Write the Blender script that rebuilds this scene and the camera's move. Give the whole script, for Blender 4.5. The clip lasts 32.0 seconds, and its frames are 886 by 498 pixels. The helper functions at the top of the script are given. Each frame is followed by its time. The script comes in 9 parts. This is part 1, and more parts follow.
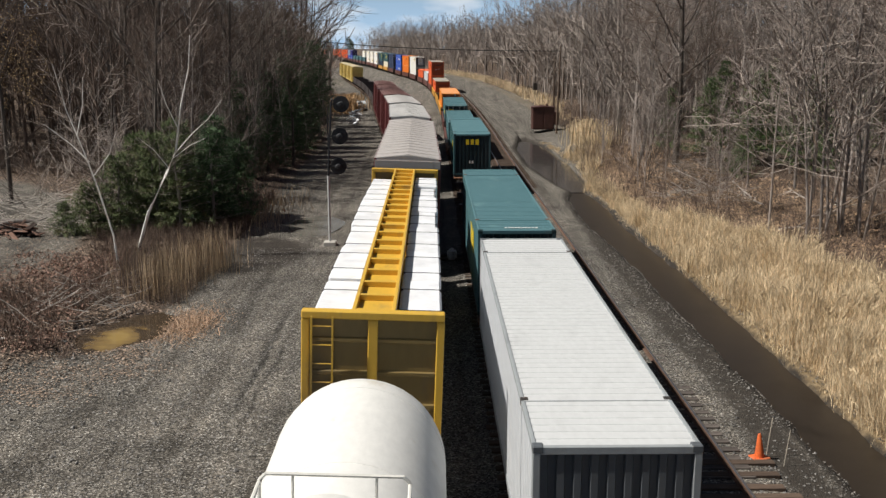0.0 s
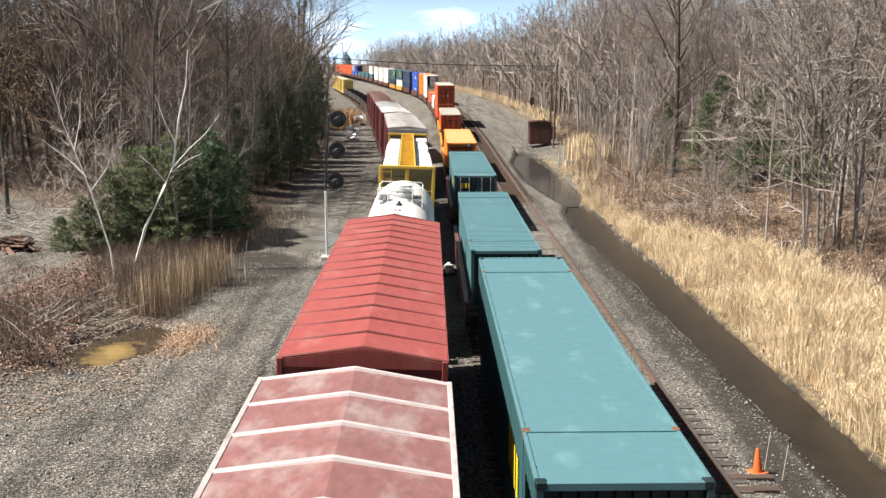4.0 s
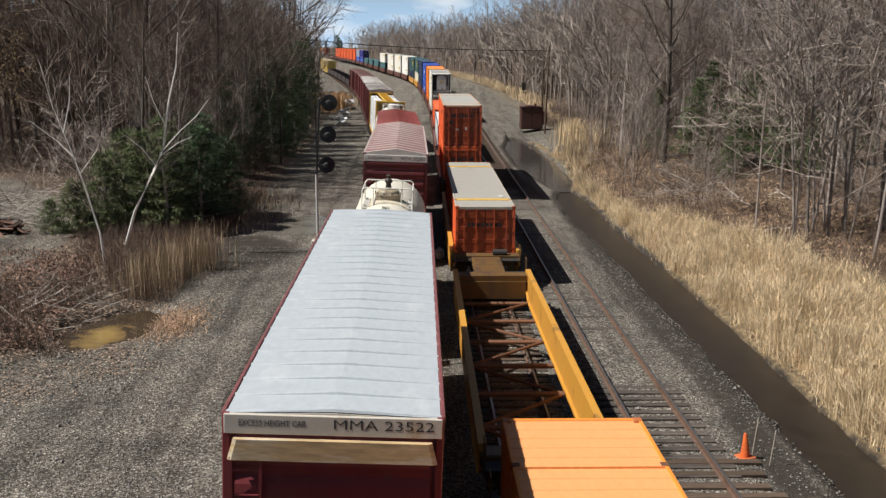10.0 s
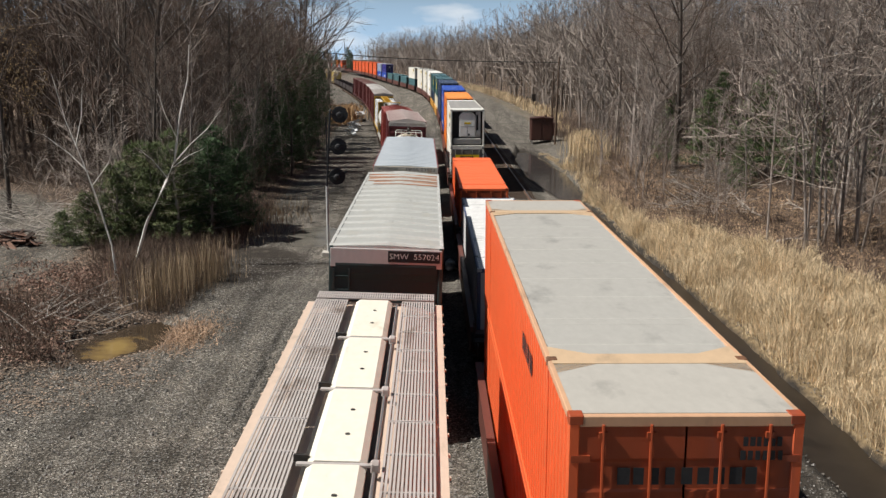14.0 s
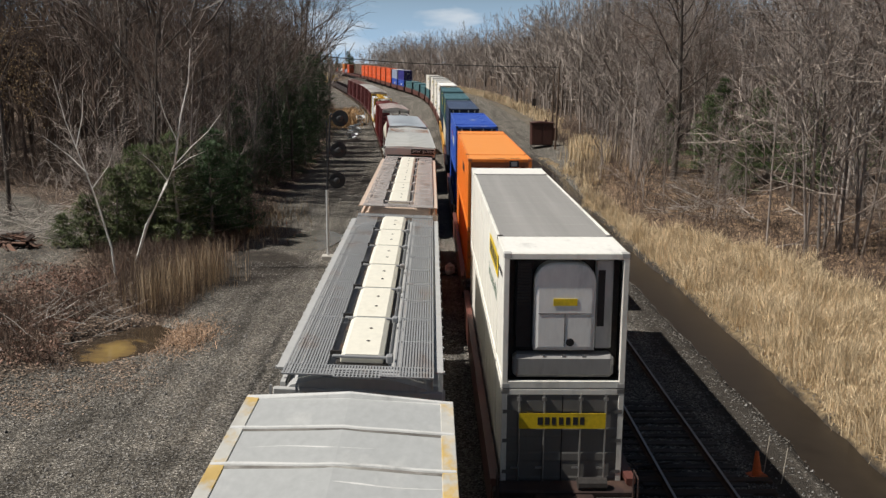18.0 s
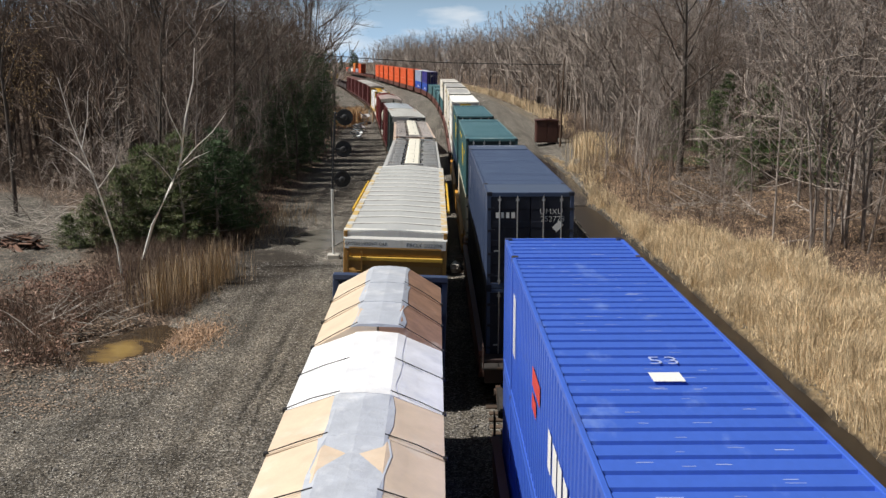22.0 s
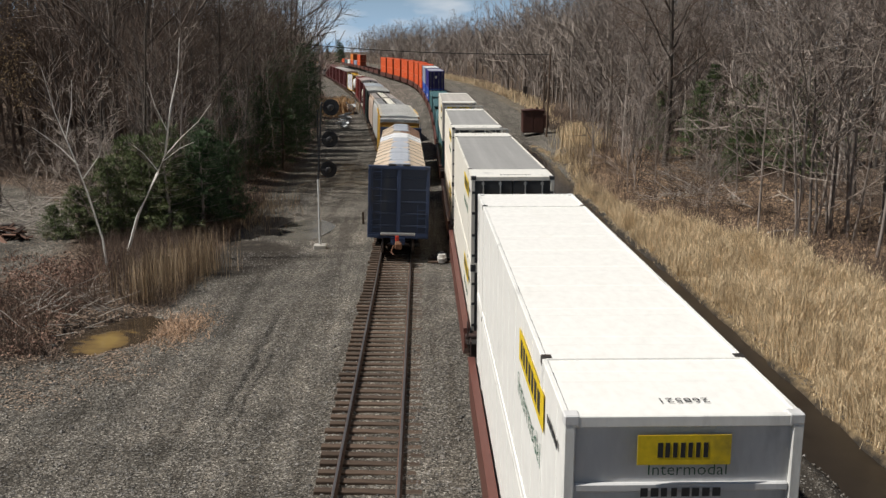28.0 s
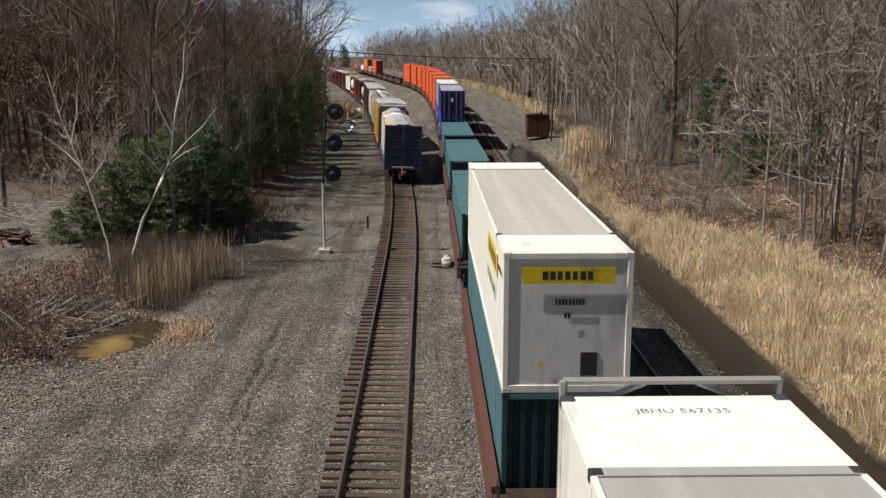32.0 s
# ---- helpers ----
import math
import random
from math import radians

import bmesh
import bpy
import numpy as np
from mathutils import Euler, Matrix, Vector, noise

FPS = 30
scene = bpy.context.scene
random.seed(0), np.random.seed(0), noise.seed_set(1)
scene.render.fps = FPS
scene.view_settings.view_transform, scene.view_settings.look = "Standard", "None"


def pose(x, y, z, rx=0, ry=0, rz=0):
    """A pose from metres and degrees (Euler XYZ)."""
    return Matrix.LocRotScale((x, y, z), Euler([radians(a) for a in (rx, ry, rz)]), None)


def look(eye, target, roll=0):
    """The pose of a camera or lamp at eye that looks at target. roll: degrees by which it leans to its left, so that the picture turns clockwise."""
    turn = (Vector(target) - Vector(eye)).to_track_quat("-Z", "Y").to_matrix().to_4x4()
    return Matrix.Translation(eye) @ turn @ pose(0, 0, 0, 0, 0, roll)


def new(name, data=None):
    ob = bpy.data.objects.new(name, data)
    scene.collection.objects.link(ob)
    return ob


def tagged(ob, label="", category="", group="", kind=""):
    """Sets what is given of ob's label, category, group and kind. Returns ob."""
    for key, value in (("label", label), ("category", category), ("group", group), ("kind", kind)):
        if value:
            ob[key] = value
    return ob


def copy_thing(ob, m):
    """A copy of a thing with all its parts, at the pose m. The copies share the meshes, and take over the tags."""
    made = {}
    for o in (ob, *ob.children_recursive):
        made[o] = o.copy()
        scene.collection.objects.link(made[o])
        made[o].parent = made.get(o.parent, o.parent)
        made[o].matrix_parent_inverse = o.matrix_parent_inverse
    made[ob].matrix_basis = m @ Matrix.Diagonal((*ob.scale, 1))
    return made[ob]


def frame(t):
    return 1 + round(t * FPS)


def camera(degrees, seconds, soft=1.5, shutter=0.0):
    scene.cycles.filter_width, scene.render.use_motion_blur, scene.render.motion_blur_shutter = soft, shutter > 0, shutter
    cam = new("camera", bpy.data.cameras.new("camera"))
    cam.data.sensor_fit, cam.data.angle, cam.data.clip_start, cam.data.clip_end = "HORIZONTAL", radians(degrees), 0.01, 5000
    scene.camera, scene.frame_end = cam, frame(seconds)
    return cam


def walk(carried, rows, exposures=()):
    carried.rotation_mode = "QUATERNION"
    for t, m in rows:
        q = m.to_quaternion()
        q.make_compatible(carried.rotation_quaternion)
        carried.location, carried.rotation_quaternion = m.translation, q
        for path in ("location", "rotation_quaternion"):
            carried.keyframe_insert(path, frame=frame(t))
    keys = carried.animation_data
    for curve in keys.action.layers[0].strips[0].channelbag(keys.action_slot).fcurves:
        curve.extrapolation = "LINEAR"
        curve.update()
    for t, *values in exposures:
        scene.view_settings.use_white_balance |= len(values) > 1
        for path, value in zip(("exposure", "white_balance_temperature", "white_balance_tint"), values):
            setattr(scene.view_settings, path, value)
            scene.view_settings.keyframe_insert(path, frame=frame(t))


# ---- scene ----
# A country main line seen from a road bridge: two freight trains pass between bare spring woods.
# x to the right of the tracks, y along them, z up; ground about 0, rail heads at 0.28.
EYE_Z = 10.28
cam = camera(49.78, 32.0, soft=1.42)
TURNS = [
    (0, 78.08, 0.08, -0.65), (0.5, 78.12, 0.15, -0.65), (1, 78.12, 0.13, -0.65), (1.5, 78.09, 0.17, -0.67),
    (2, 78.28, 0.08, -0.64), (2.5, 78.55, -0.03, -0.66), (3, 78.77, -0.08, -0.76), (3.5, 78.96, 0.01, -0.80),
    (5.5, 78.86, 0.23, -0.87), (6, 78.91, 0.13, -0.77), (6.5, 78.86, 0.17, -0.77), (7, 78.81, 0.23, -0.85),
    (7.5, 78.88, 0.24, -1.10), (8, 78.82, 0.08, -1.50), (8.5, 78.62, -0.01, -1.69), (9, 78.32, -0.13, -1.59),
    (9.5, 78.17, -0.19, -1.47), (10, 78.03, -0.29, -1.31), (10.5, 77.92, -0.27, -1.25), (11, 78.06, -0.07, -1.12),
    (11.5, 78.13, 0.13, -0.97), (12, 78.21, 0.09, -0.85), (12.5, 78.35, 0.16, -0.87), (13, 78.66, 0.01, -0.72),
    (13.5, 78.75, -0.19, -0.64), (14, 78.71, -0.07, -0.72), (14.5, 78.71, 0.09, -0.56), (16.5, 79.12, -0.11, -0.40),
    (17, 79.15, -0.25, -0.42), (17.5, 79.05, -0.46, -0.46), (18, 78.96, -0.35, -0.68), (18.5, 78.94, -0.14, -0.65),
    (19, 78.83, -0.01, -0.45), (19.5, 78.76, -0.05, -0.29), (20, 78.41, -0.01, -0.21), (20.5, 78.43, 0.14, -0.12),
    (21, 78.60, 0.20, -0.11), (21.5, 78.78, 0.07, -0.27), (22, 78.85, 0.07, -0.43), (22.5, 78.96, 0.21, -0.35),
    (23, 78.84, 0.24, -0.38), (23.5, 78.80, 0.19, -0.61), (24, 78.91, 0.07, -0.77), (24.5, 78.86, 0.10, -0.77),
    (25, 78.70, 0.05, -0.81), (25.5, 78.77, 0.23, -1.10), (27.5, 78.27, 0.00, -1.57), (28, 78.27, -0.00, -1.23),
    (28.5, 78.46, -0.06, -0.96), (29, 78.45, -0.12, -0.85), (29.5, 78.35, -0.16, -0.86), (30, 78.40, -0.22, -0.70),
    (30.5, 78.49, -0.20, -0.70), (31, 78.47, -0.09, -0.96), (31.5, 78.46, -0.18, -1.03), (32, 78.52, 0.04, -0.97),
]
walk(cam, [(t, pose(0, 0, EYE_Z, rx, ry, rz)) for t, rx, ry, rz in TURNS],
     exposures=((0, 0.18), (1, 0.02), (2, 0.62), (3, 1.12), (6, 1.12), (7, 0.7), (8, 0.13), (9, 0.18), (10, 0.31), (11, 0.37), (12, 0.47), (13, 0.47), (14, 0.22), (17, -0.15), (18, 0.05), (19, 0.12), (20, -0.28), (21, 0.0), (22, 0.22), (23, 0.22), (24, 0.62), (25, 0.81), (28, -0.08), (29, -0.58), (30, -0.13), (31, -0.08), (32, 0.12)))

# ---- daylight ----
SUN_EL, SUN_AZ = 52.5, 263.0
world = bpy.data.worlds.new("sky")
scene.world = world
world.use_nodes = True
wn, wl = world.node_tree.nodes, world.node_tree.links
sky = wn.new("ShaderNodeTexSky")
sky.sky_type = "NISHITA"
sky.sun_disc = False
sky.sun_elevation, sky.sun_rotation = radians(SUN_EL), radians(SUN_AZ)
sky.air_density, sky.dust_density, sky.ozone_density = 1.0, 1.4, 1.0
wn["Background"].inputs["Strength"].default_value = 0.025
# fair-weather clouds low over the horizon
wtc = wn.new("ShaderNodeTexCoord")
wmap = wn.new("ShaderNodeMapping")
wmap.inputs["Scale"].default_value = (6.0, 6.0, 22.0)
wl.new(wtc.outputs["Generated"], wmap.inputs["Vector"])
wno = wn.new("ShaderNodeTexNoise")
wno.inputs["Scale"].default_value, wno.inputs["Detail"].default_value = 1.1, 7.0
wl.new(wmap.outputs["Vector"], wno.inputs["Vector"])
wra = wn.new("ShaderNodeValToRGB")
wra.color_ramp.elements[0].position, wra.color_ramp.elements[1].position = 0.56, 0.74
wl.new(wno.outputs["Fac"], wra.inputs["Fac"])
wmx = wn.new("ShaderNodeMix")
wmx.data_type = "RGBA"
wmx.inputs[7].default_value = (29.0, 30.0, 31.0, 1)
# pale haze towards the horizon
wsep = wn.new("ShaderNodeSeparateXYZ")
wl.new(wtc.outputs["Generated"], wsep.inputs[0])
whz = wn.new("ShaderNodeMapRange")
whz.interpolation_type = "SMOOTHSTEP"
whz.inputs["From Min"].default_value, whz.inputs["From Max"].default_value = 0.15, 0.0
whz.inputs["To Min"].default_value, whz.inputs["To Max"].default_value = 0.0, 0.92
wl.new(wsep.outputs["Z"], whz.inputs["Value"])
wlow = wn.new("ShaderNodeMapRange")
wlow.inputs["From Min"].default_value, wlow.inputs["From Max"].default_value = 0.34, 0.12
wl.new(wsep.outputs["Z"], wlow.inputs["Value"])
wcl = wn.new("ShaderNodeMath")
wcl.operation = "MULTIPLY"
wl.new(wra.outputs["Color"], wcl.inputs[0])
wl.new(wlow.outputs["Result"], wcl.inputs[1])
wl.new(wcl.outputs[0], wmx.inputs[0])
whm = wn.new("ShaderNodeMix")
whm.data_type = "RGBA"
whm.inputs[7].default_value = (15.4, 22.5, 30.5, 1)
wl.new(whz.outputs["Result"], whm.inputs[0])
wl.new(sky.outputs["Color"], whm.inputs[6])
wl.new(whm.outputs[2], wmx.inputs[6])
wl.new(wmx.outputs[2], wn["Background"].inputs["Color"])

sun = new("sun", bpy.data.lights.new("sun", "SUN"))
sun.data.energy, sun.data.angle, sun.data.color = 5.0, radians(0.55), (1.0, 0.955, 0.885)
_e, _a = radians(SUN_EL), radians(SUN_AZ)
sun.matrix_world = look((-60, -8, 90), (-60 - math.sin(_a) * math.cos(_e), -8 - math.cos(_a) * math.cos(_e), 90 - math.sin(_e)))


# ---- materials ----
def material(name, color, rough=0.6, metal=0.0, vary=0.25, grain=6.0, bump=0.15, dirt=None, dirt_scale=1.2,
             dirt_at=0.55, per="object", shift=0.0, spec=0.4, stretch=(1, 1, 1), bump_dist=0.01):
    """Painted or raw surface: base colour with broad and fine variation, patches of dirt, relief."""
    m = bpy.data.materials.new(name)
    m.use_nodes = True
    n, l = m.node_tree.nodes, m.node_tree.links
    b = n["Principled BSDF"]
    b.inputs["Roughness"].default_value, b.inputs["Metallic"].default_value = rough, metal
    b.inputs["Specular IOR Level"].default_value = spec
    tc = n.new("ShaderNodeTexCoord")
    mp = n.new("ShaderNodeMapping")
    mp.inputs["Scale"].default_value = stretch
    l.new(tc.outputs["Object"], mp.inputs["Vector"])
    big, small = n.new("ShaderNodeTexNoise"), n.new("ShaderNodeTexNoise")
    for tex, sc, de in ((big, dirt_scale, 5.0), (small, grain, 8.0)):
        tex.inputs["Scale"].default_value, tex.inputs["Detail"].default_value = sc, de
        tex.inputs["Roughness"].default_value = 0.62
        l.new(mp.outputs["Vector"], tex.inputs["Vector"])
    val = n.new("ShaderNodeMapRange")
    val.inputs["From Min"].default_value, val.inputs["From Max"].default_value = 0.3, 0.7
    val.inputs["To Min"].default_value, val.inputs["To Max"].default_value = 1 - vary, 1 + vary
    l.new(small.outputs["Fac"], val.inputs["Value"])
    tone = val.outputs["Result"]
    if shift:
        rnd = n.new("ShaderNodeObjectInfo").outputs["Random"] if per == "object" else n.new("ShaderNodeNewGeometry").outputs["Random Per Island"]
        rr = n.new("ShaderNodeMapRange")
        rr.inputs["To Min"].default_value, rr.inputs["To Max"].default_value = 1 - shift, 1 + shift
        l.new(rnd, rr.inputs["Value"])
        mu = n.new("ShaderNodeMath")
        mu.operation = "MULTIPLY"
        l.new(tone, mu.inputs[0])
        l.new(rr.outputs["Result"], mu.inputs[1])
        tone = mu.outputs[0]
    sc = n.new("ShaderNodeVectorMath")
    sc.operation = "SCALE"
    l.new(tone, sc.inputs["Scale"])
    if dirt:
        ramp = n.new("ShaderNodeMapRange")
        ramp.inputs["From Min"].default_value, ramp.inputs["From Max"].default_value = dirt_at, dirt_at + 0.16
        l.new(big.outputs["Fac"], ramp.inputs["Value"])
        mx = n.new("ShaderNodeMix")
        mx.data_type = "RGBA"
        mx.inputs[6].default_value, mx.inputs[7].default_value = (*color, 1), (*dirt, 1)
        l.new(ramp.outputs["Result"], mx.inputs[0])
        l.new(mx.outputs[2], sc.inputs[0])
    else:
        sc.inputs[0].default_value = color
    l.new(sc.outputs["Vector"], b.inputs["Base Color"])
    if bump:
        bp = n.new("ShaderNodeBump")
        bp.inputs["Strength"].default_value, bp.inputs["Distance"].default_value = bump, bump_dist
        l.new(small.outputs["Fac"], bp.inputs["Height"])
        l.new(bp.outputs["Normal"], b.inputs["Normal"])
    return m


PAINTS = {}


def paint(color, dirt=None, rough=0.46, at=0.56, vary=0.06):
    """Weathered vehicle paint, one material for each colour."""
    key = (color, dirt, rough, at, vary)
    if key not in PAINTS:
        d = dirt or tuple(0.62 * c + 0.03 for c in color)
        PAINTS[key] = material("paint", color, rough=rough, vary=vary, grain=5.0, bump=0.03, dirt=d, dirt_scale=0.9, dirt_at=at,
                               stretch=(1.6, 0.8, 0.5))
    return PAINTS[key]


TEAL = (0.088, 0.188, 0.208)
DKTEAL = (0.045, 0.115, 0.125)
ORANGE = (0.80, 0.27, 0.045)
REDOR = (0.78, 0.14, 0.045)
# Red-orange darkened to paint shade on the container ends.
SHADEOR = (0.36, 0.07, 0.025)
WHITE = (0.76, 0.75, 0.71)
CREAM = (0.74, 0.69, 0.55)
GREYROOF = (0.315, 0.305, 0.29)
LTGREY = (0.58, 0.60, 0.62)
BLUE = (0.045, 0.115, 0.50)
NAVY = (0.042, 0.062, 0.12)
YELLOW = (0.56, 0.275, 0.045)
BROWNRED = (0.12, 0.045, 0.035)
DARK = (0.025, 0.025, 0.027)
MAROON = (0.115, 0.03, 0.031)
steel_dark = material("dark_steel", (0.05, 0.045, 0.042), rough=0.6, metal=0.3, vary=0.3, dirt=(0.12, 0.07, 0.045), grain=14)
rust = material("rust", (0.16, 0.075, 0.04), rough=0.85, vary=0.35, grain=18, dirt=(0.08, 0.04, 0.028), bump=0.3)
wheel_steel = material("wheel_steel", (0.16, 0.13, 0.115), rough=0.5, metal=0.6, vary=0.25, dirt=(0.09, 0.05, 0.03))
bright_steel = material("bright_steel", (0.55, 0.55, 0.54), rough=0.35, metal=0.8, vary=0.12)
railhead = material("rail_head", (0.45, 0.42, 0.40), rough=0.32, metal=0.9, vary=0.12, stretch=(1, 0.1, 1))
railweb = material("rail_web", (0.115, 0.068, 0.048), rough=0.85, vary=0.3, dirt=(0.075, 0.045, 0.03))
tie_wood = material("tie_wood", (0.088, 0.06, 0.043), rough=0.9, vary=0.4, grain=7, stretch=(0.35, 3, 3), bump=0.4,
                    dirt=(0.15, 0.128, 0.105), dirt_scale=2.0, shift=0.35)
black_paint = material("black_paint", (0.018, 0.018, 0.02), rough=0.55, vary=0.2)
white_mark = material("white_marking", (0.72, 0.72, 0.7), rough=0.6, vary=0.12, grain=20, dirt=(0.45, 0.45, 0.43), dirt_at=0.6)
black_mark = material("black_marking", (0.03, 0.03, 0.032), rough=0.6, vary=0.2, grain=20)
yellow_mark = material("yellow_marking", (0.78, 0.56, 0.02), rough=0.55, vary=0.12, grain=12, dirt=(0.45, 0.33, 0.04), dirt_at=0.6)
red_mark = material("red_marking", (0.55, 0.05, 0.03), rough=0.55, vary=0.15, grain=12)
green_mark = material("green_marking", (0.02, 0.10, 0.055), rough=0.6, vary=0.2)
rubber = material("rubber", (0.03, 0.03, 0.032), rough=0.8, vary=0.2)
concrete = material("concrete", (0.45, 0.43, 0.39), rough=0.9, vary=0.2, grain=16, bump=0.3)


# ---- mesh building ----
class Geo:
    """A mesh in the making: plain lists of corners and faces."""

    def __init__(self):
        self.v, self.f = [], []

    def add(self, vs, fs):
        k = len(self.v)
        self.v.extend(vs)
        self.f.extend(tuple(i + k for i in q) for q in fs)
        return self

    def box(self, x0, y0, z0, x1, y1, z1, c=0.0):
        """A box with its edges cut back by c."""
        if c <= 0:
            return self.add([(x, y, z) for x in (x0, x1) for y in (y0, y1) for z in (z0, z1)],
                            [(0, 1, 3, 2), (4, 6, 7, 5), (0, 4, 5, 1), (2, 3, 7, 6), (0, 2, 6, 4), (1, 5, 7, 3)])
        vs, at = [], {}
        for i in (0, 1):
            for j in (0, 1):
                for k in (0, 1):
                    p = ((x0, x1)[i], (y0, y1)[j], (z0, z1)[k])
                    d = (c if i == 0 else -c, c if j == 0 else -c, c if k == 0 else -c)
                    for a in range(3):
                        at[i, j, k, a] = len(vs)
                        vs.append(tuple(p[b] if b == a else p[b] + d[b] for b in range(3)))
        fs = []
        for a in range(3):
            b, g = [q for q in range(3) if q != a]
            for s in (0, 1):
                def key(u, w):
                    t = [0, 0, 0]
                    t[a], t[b], t[g] = s, u, w
                    return at[t[0], t[1], t[2], a]
                q = (key(0, 0), key(1, 0), key(1, 1), key(0, 1))
                fs.append(q if (s == 1) == (a != 1) else q[::-1])
        for a in range(3):
            b, g = [q for q in range(3) if q != a]
            for u in (0, 1):
                for w in (0, 1):
                    def kk(s, face):
                        t = [0, 0, 0]
                        t[a], t[b], t[g] = s, u, w
                        return at[t[0], t[1], t[2], face]
                    fs.append((kk(0, b), kk(1, b), kk(1, g), kk(0, g)))
        for i in (0, 1):
            for j in (0, 1):
                for k in (0, 1):
                    fs.append((at[i, j, k, 0], at[i, j, k, 1], at[i, j, k, 2]))
        return self.add(vs, fs)

    def tube(self, p, q, r0, r1=None, n=6, caps=True):
        r1 = r0 if r1 is None else r1
        p, q = Vector(p), Vector(q)
        d = (q - p)
        if d.length < 1e-6:
            return self
        d.normalize()
        u = d.orthogonal().normalized()
        w = d.cross(u)
        vs = []
        for o, r in ((p, r0), (q, r1)):
            for i in range(n):
                a = 2 * math.pi * i / n
                vs.append(tuple(o + u * (r * math.cos(a)) + w * (r * math.sin(a))))
        fs = [(i, (i + 1) % n, n + (i + 1) % n, n + i) for i in range(n)]
        if caps:
            fs += [tuple(range(n - 1, -1, -1)), tuple(range(n, 2 * n))]
        return self.add(vs, fs)

    def path(self, pts, r, n=6):
        for a, b in zip(pts, pts[1:]):
            self.tube(a, b, r, r, n)
        return self

    def loft(self, rings, close=True, caps=True):
        """Skin over rings of equal length."""
        k, n = len(rings), len(rings[0])
        vs = [tuple(p) for r in rings for p in r]
        fs = []
        for i in range(k - 1):
            for j in range(n if close else n - 1):
                j2 = (j + 1) % n
                fs.append((i * n + j, i * n + j2, (i + 1) * n + j2, (i + 1) * n + j))
        if caps and close:
            fs += [tuple(range(n - 1, -1, -1)), tuple(range((k - 1) * n, k * n))]
        return self.add(vs, fs)

    def lathe(self, prof, n=24, axis="z", at=(0, 0, 0)):
        rings = []
        for r, h in prof:
            ring = []
            for i in range(n):
                a = 2 * math.pi * i / n
                c, s = r * math.cos(a), r * math.sin(a)
                p = {"z": (c, s, h), "y": (c, h, s), "x": (h, c, s)}[axis]
                ring.append((p[0] + at[0], p[1] + at[1], p[2] + at[2]))
            rings.append(ring)
        return self.loft(rings)

    def mesh(self, name, mat, smooth=False):
        me = bpy.data.meshes.new(name)
        me.from_pydata(self.v, [], self.f)
        bm = bmesh.new()
        bm.from_mesh(me)
        bmesh.ops.recalc_face_normals(bm, faces=bm.faces)
        bm.to_mesh(me)
        bm.free()
        if mat:
            me.materials.append(mat)
        if smooth:
            me.polygons.foreach_set("use_smooth", [True] * len(me.polygons))
            me.set_sharp_from_angle(angle=radians(38))
        me.update()
        return me


def part(name, geo, mat, parent, label="", smooth=False, at=None):
    """One mesh object under a thing or a part."""
    ob = new(name, geo if isinstance(geo, bpy.types.Mesh) else geo.mesh(name, mat, smooth))
    ob.parent = parent
    if at is not None:
        ob.matrix_basis = at
    if label:
        ob["label"] = label
    return ob


def thing(name, label, category, group="", m=None):
    ob = new(name)
    ob.empty_display_size = 0.2
    if m is not None:
        ob.matrix_basis = m
    return tagged(ob, label, category, group)


def solid(name, geo, mat, label, category, group="", kind="", m=None, smooth=False):
    """A thing of one mesh."""
    ob = new(name, geo if isinstance(geo, bpy.types.Mesh) else geo.mesh(name, mat, smooth))
    if m is not None:
        ob.matrix_basis = m
    return tagged(ob, label, category, group, kind)


def letters(text, size, mat, parent, m, name="lettering", width=None):
    """Painted lettering, flat and 2 mm proud, as a mesh."""
    cu = bpy.data.curves.new("lettering", "FONT")
    cu.body, cu.size, cu.align_x, cu.align_y, cu.extrude, cu.resolution_u, cu.offset = text, size, "CENTER", "CENTER", 0.0015, 2, -0.011 * size
    tmp = bpy.data.objects.new("lettering", cu)
    me = bpy.data.meshes.new_from_object(tmp)
    bpy.data.objects.remove(tmp)
    bpy.data.curves.remove(cu)
    if width:
        xs = [v.co.x for v in me.vertices]
        k = width / max(max(xs) - min(xs), 1e-3)
        for v in me.vertices:
            v.co.x *= k
    me.materials.clear()
    me.materials.append(mat)
    ob = new(name, me)
    ob.parent = parent
    ob.matrix_basis = m
    return ob


def bars(n, w, h, mat, parent, m, name="marking"):
    """A line of writing too small to read: plain bars."""
    g = Geo()
    rnd = random.Random(int(w * 1000) + n)
    x = -w / 2
    step = w / n
    for _ in range(n):
        g.box(x, -h / 2, 0.0, x + step * rnd.uniform(0.55, 0.8), h / 2, 0.003)
        x += step
    return part(name, g, mat, parent, at=m)


NEAR = Matrix.Rotation(radians(90), 4, "X")          # drawing plane of a face that looks towards -y
FLAT = Matrix.Identity(4)                             # drawing plane of a roof
WEST = Matrix.Rotation(radians(-90), 4, "Z") @ NEAR   # drawing plane of a face that looks towards -x


# ---- the lines of the tracks ----
def make_line(x0, bends, grades):
    """Table of a track: arc length from y = 0, then x, y, z. bends: (y, slope from there on)."""
    ys = np.arange(-80.0, 1100.0, 1.0)
    sl = np.interp(ys, [b[0] for b in bends], [b[1] for b in bends])
    gr = np.interp(ys, [b[0] for b in grades], [b[1] for b in grades])
    dx = np.concatenate([[0], np.cumsum((sl[1:] + sl[:-1]) / 2)])
    xs = x0 + dx - np.interp(0.0, ys, dx)
    s = np.concatenate([[0], np.cumsum(np.hypot(1.0, np.diff(xs)))])
    s -= np.interp(0.0, ys, s)
    return s, xs, ys, gr


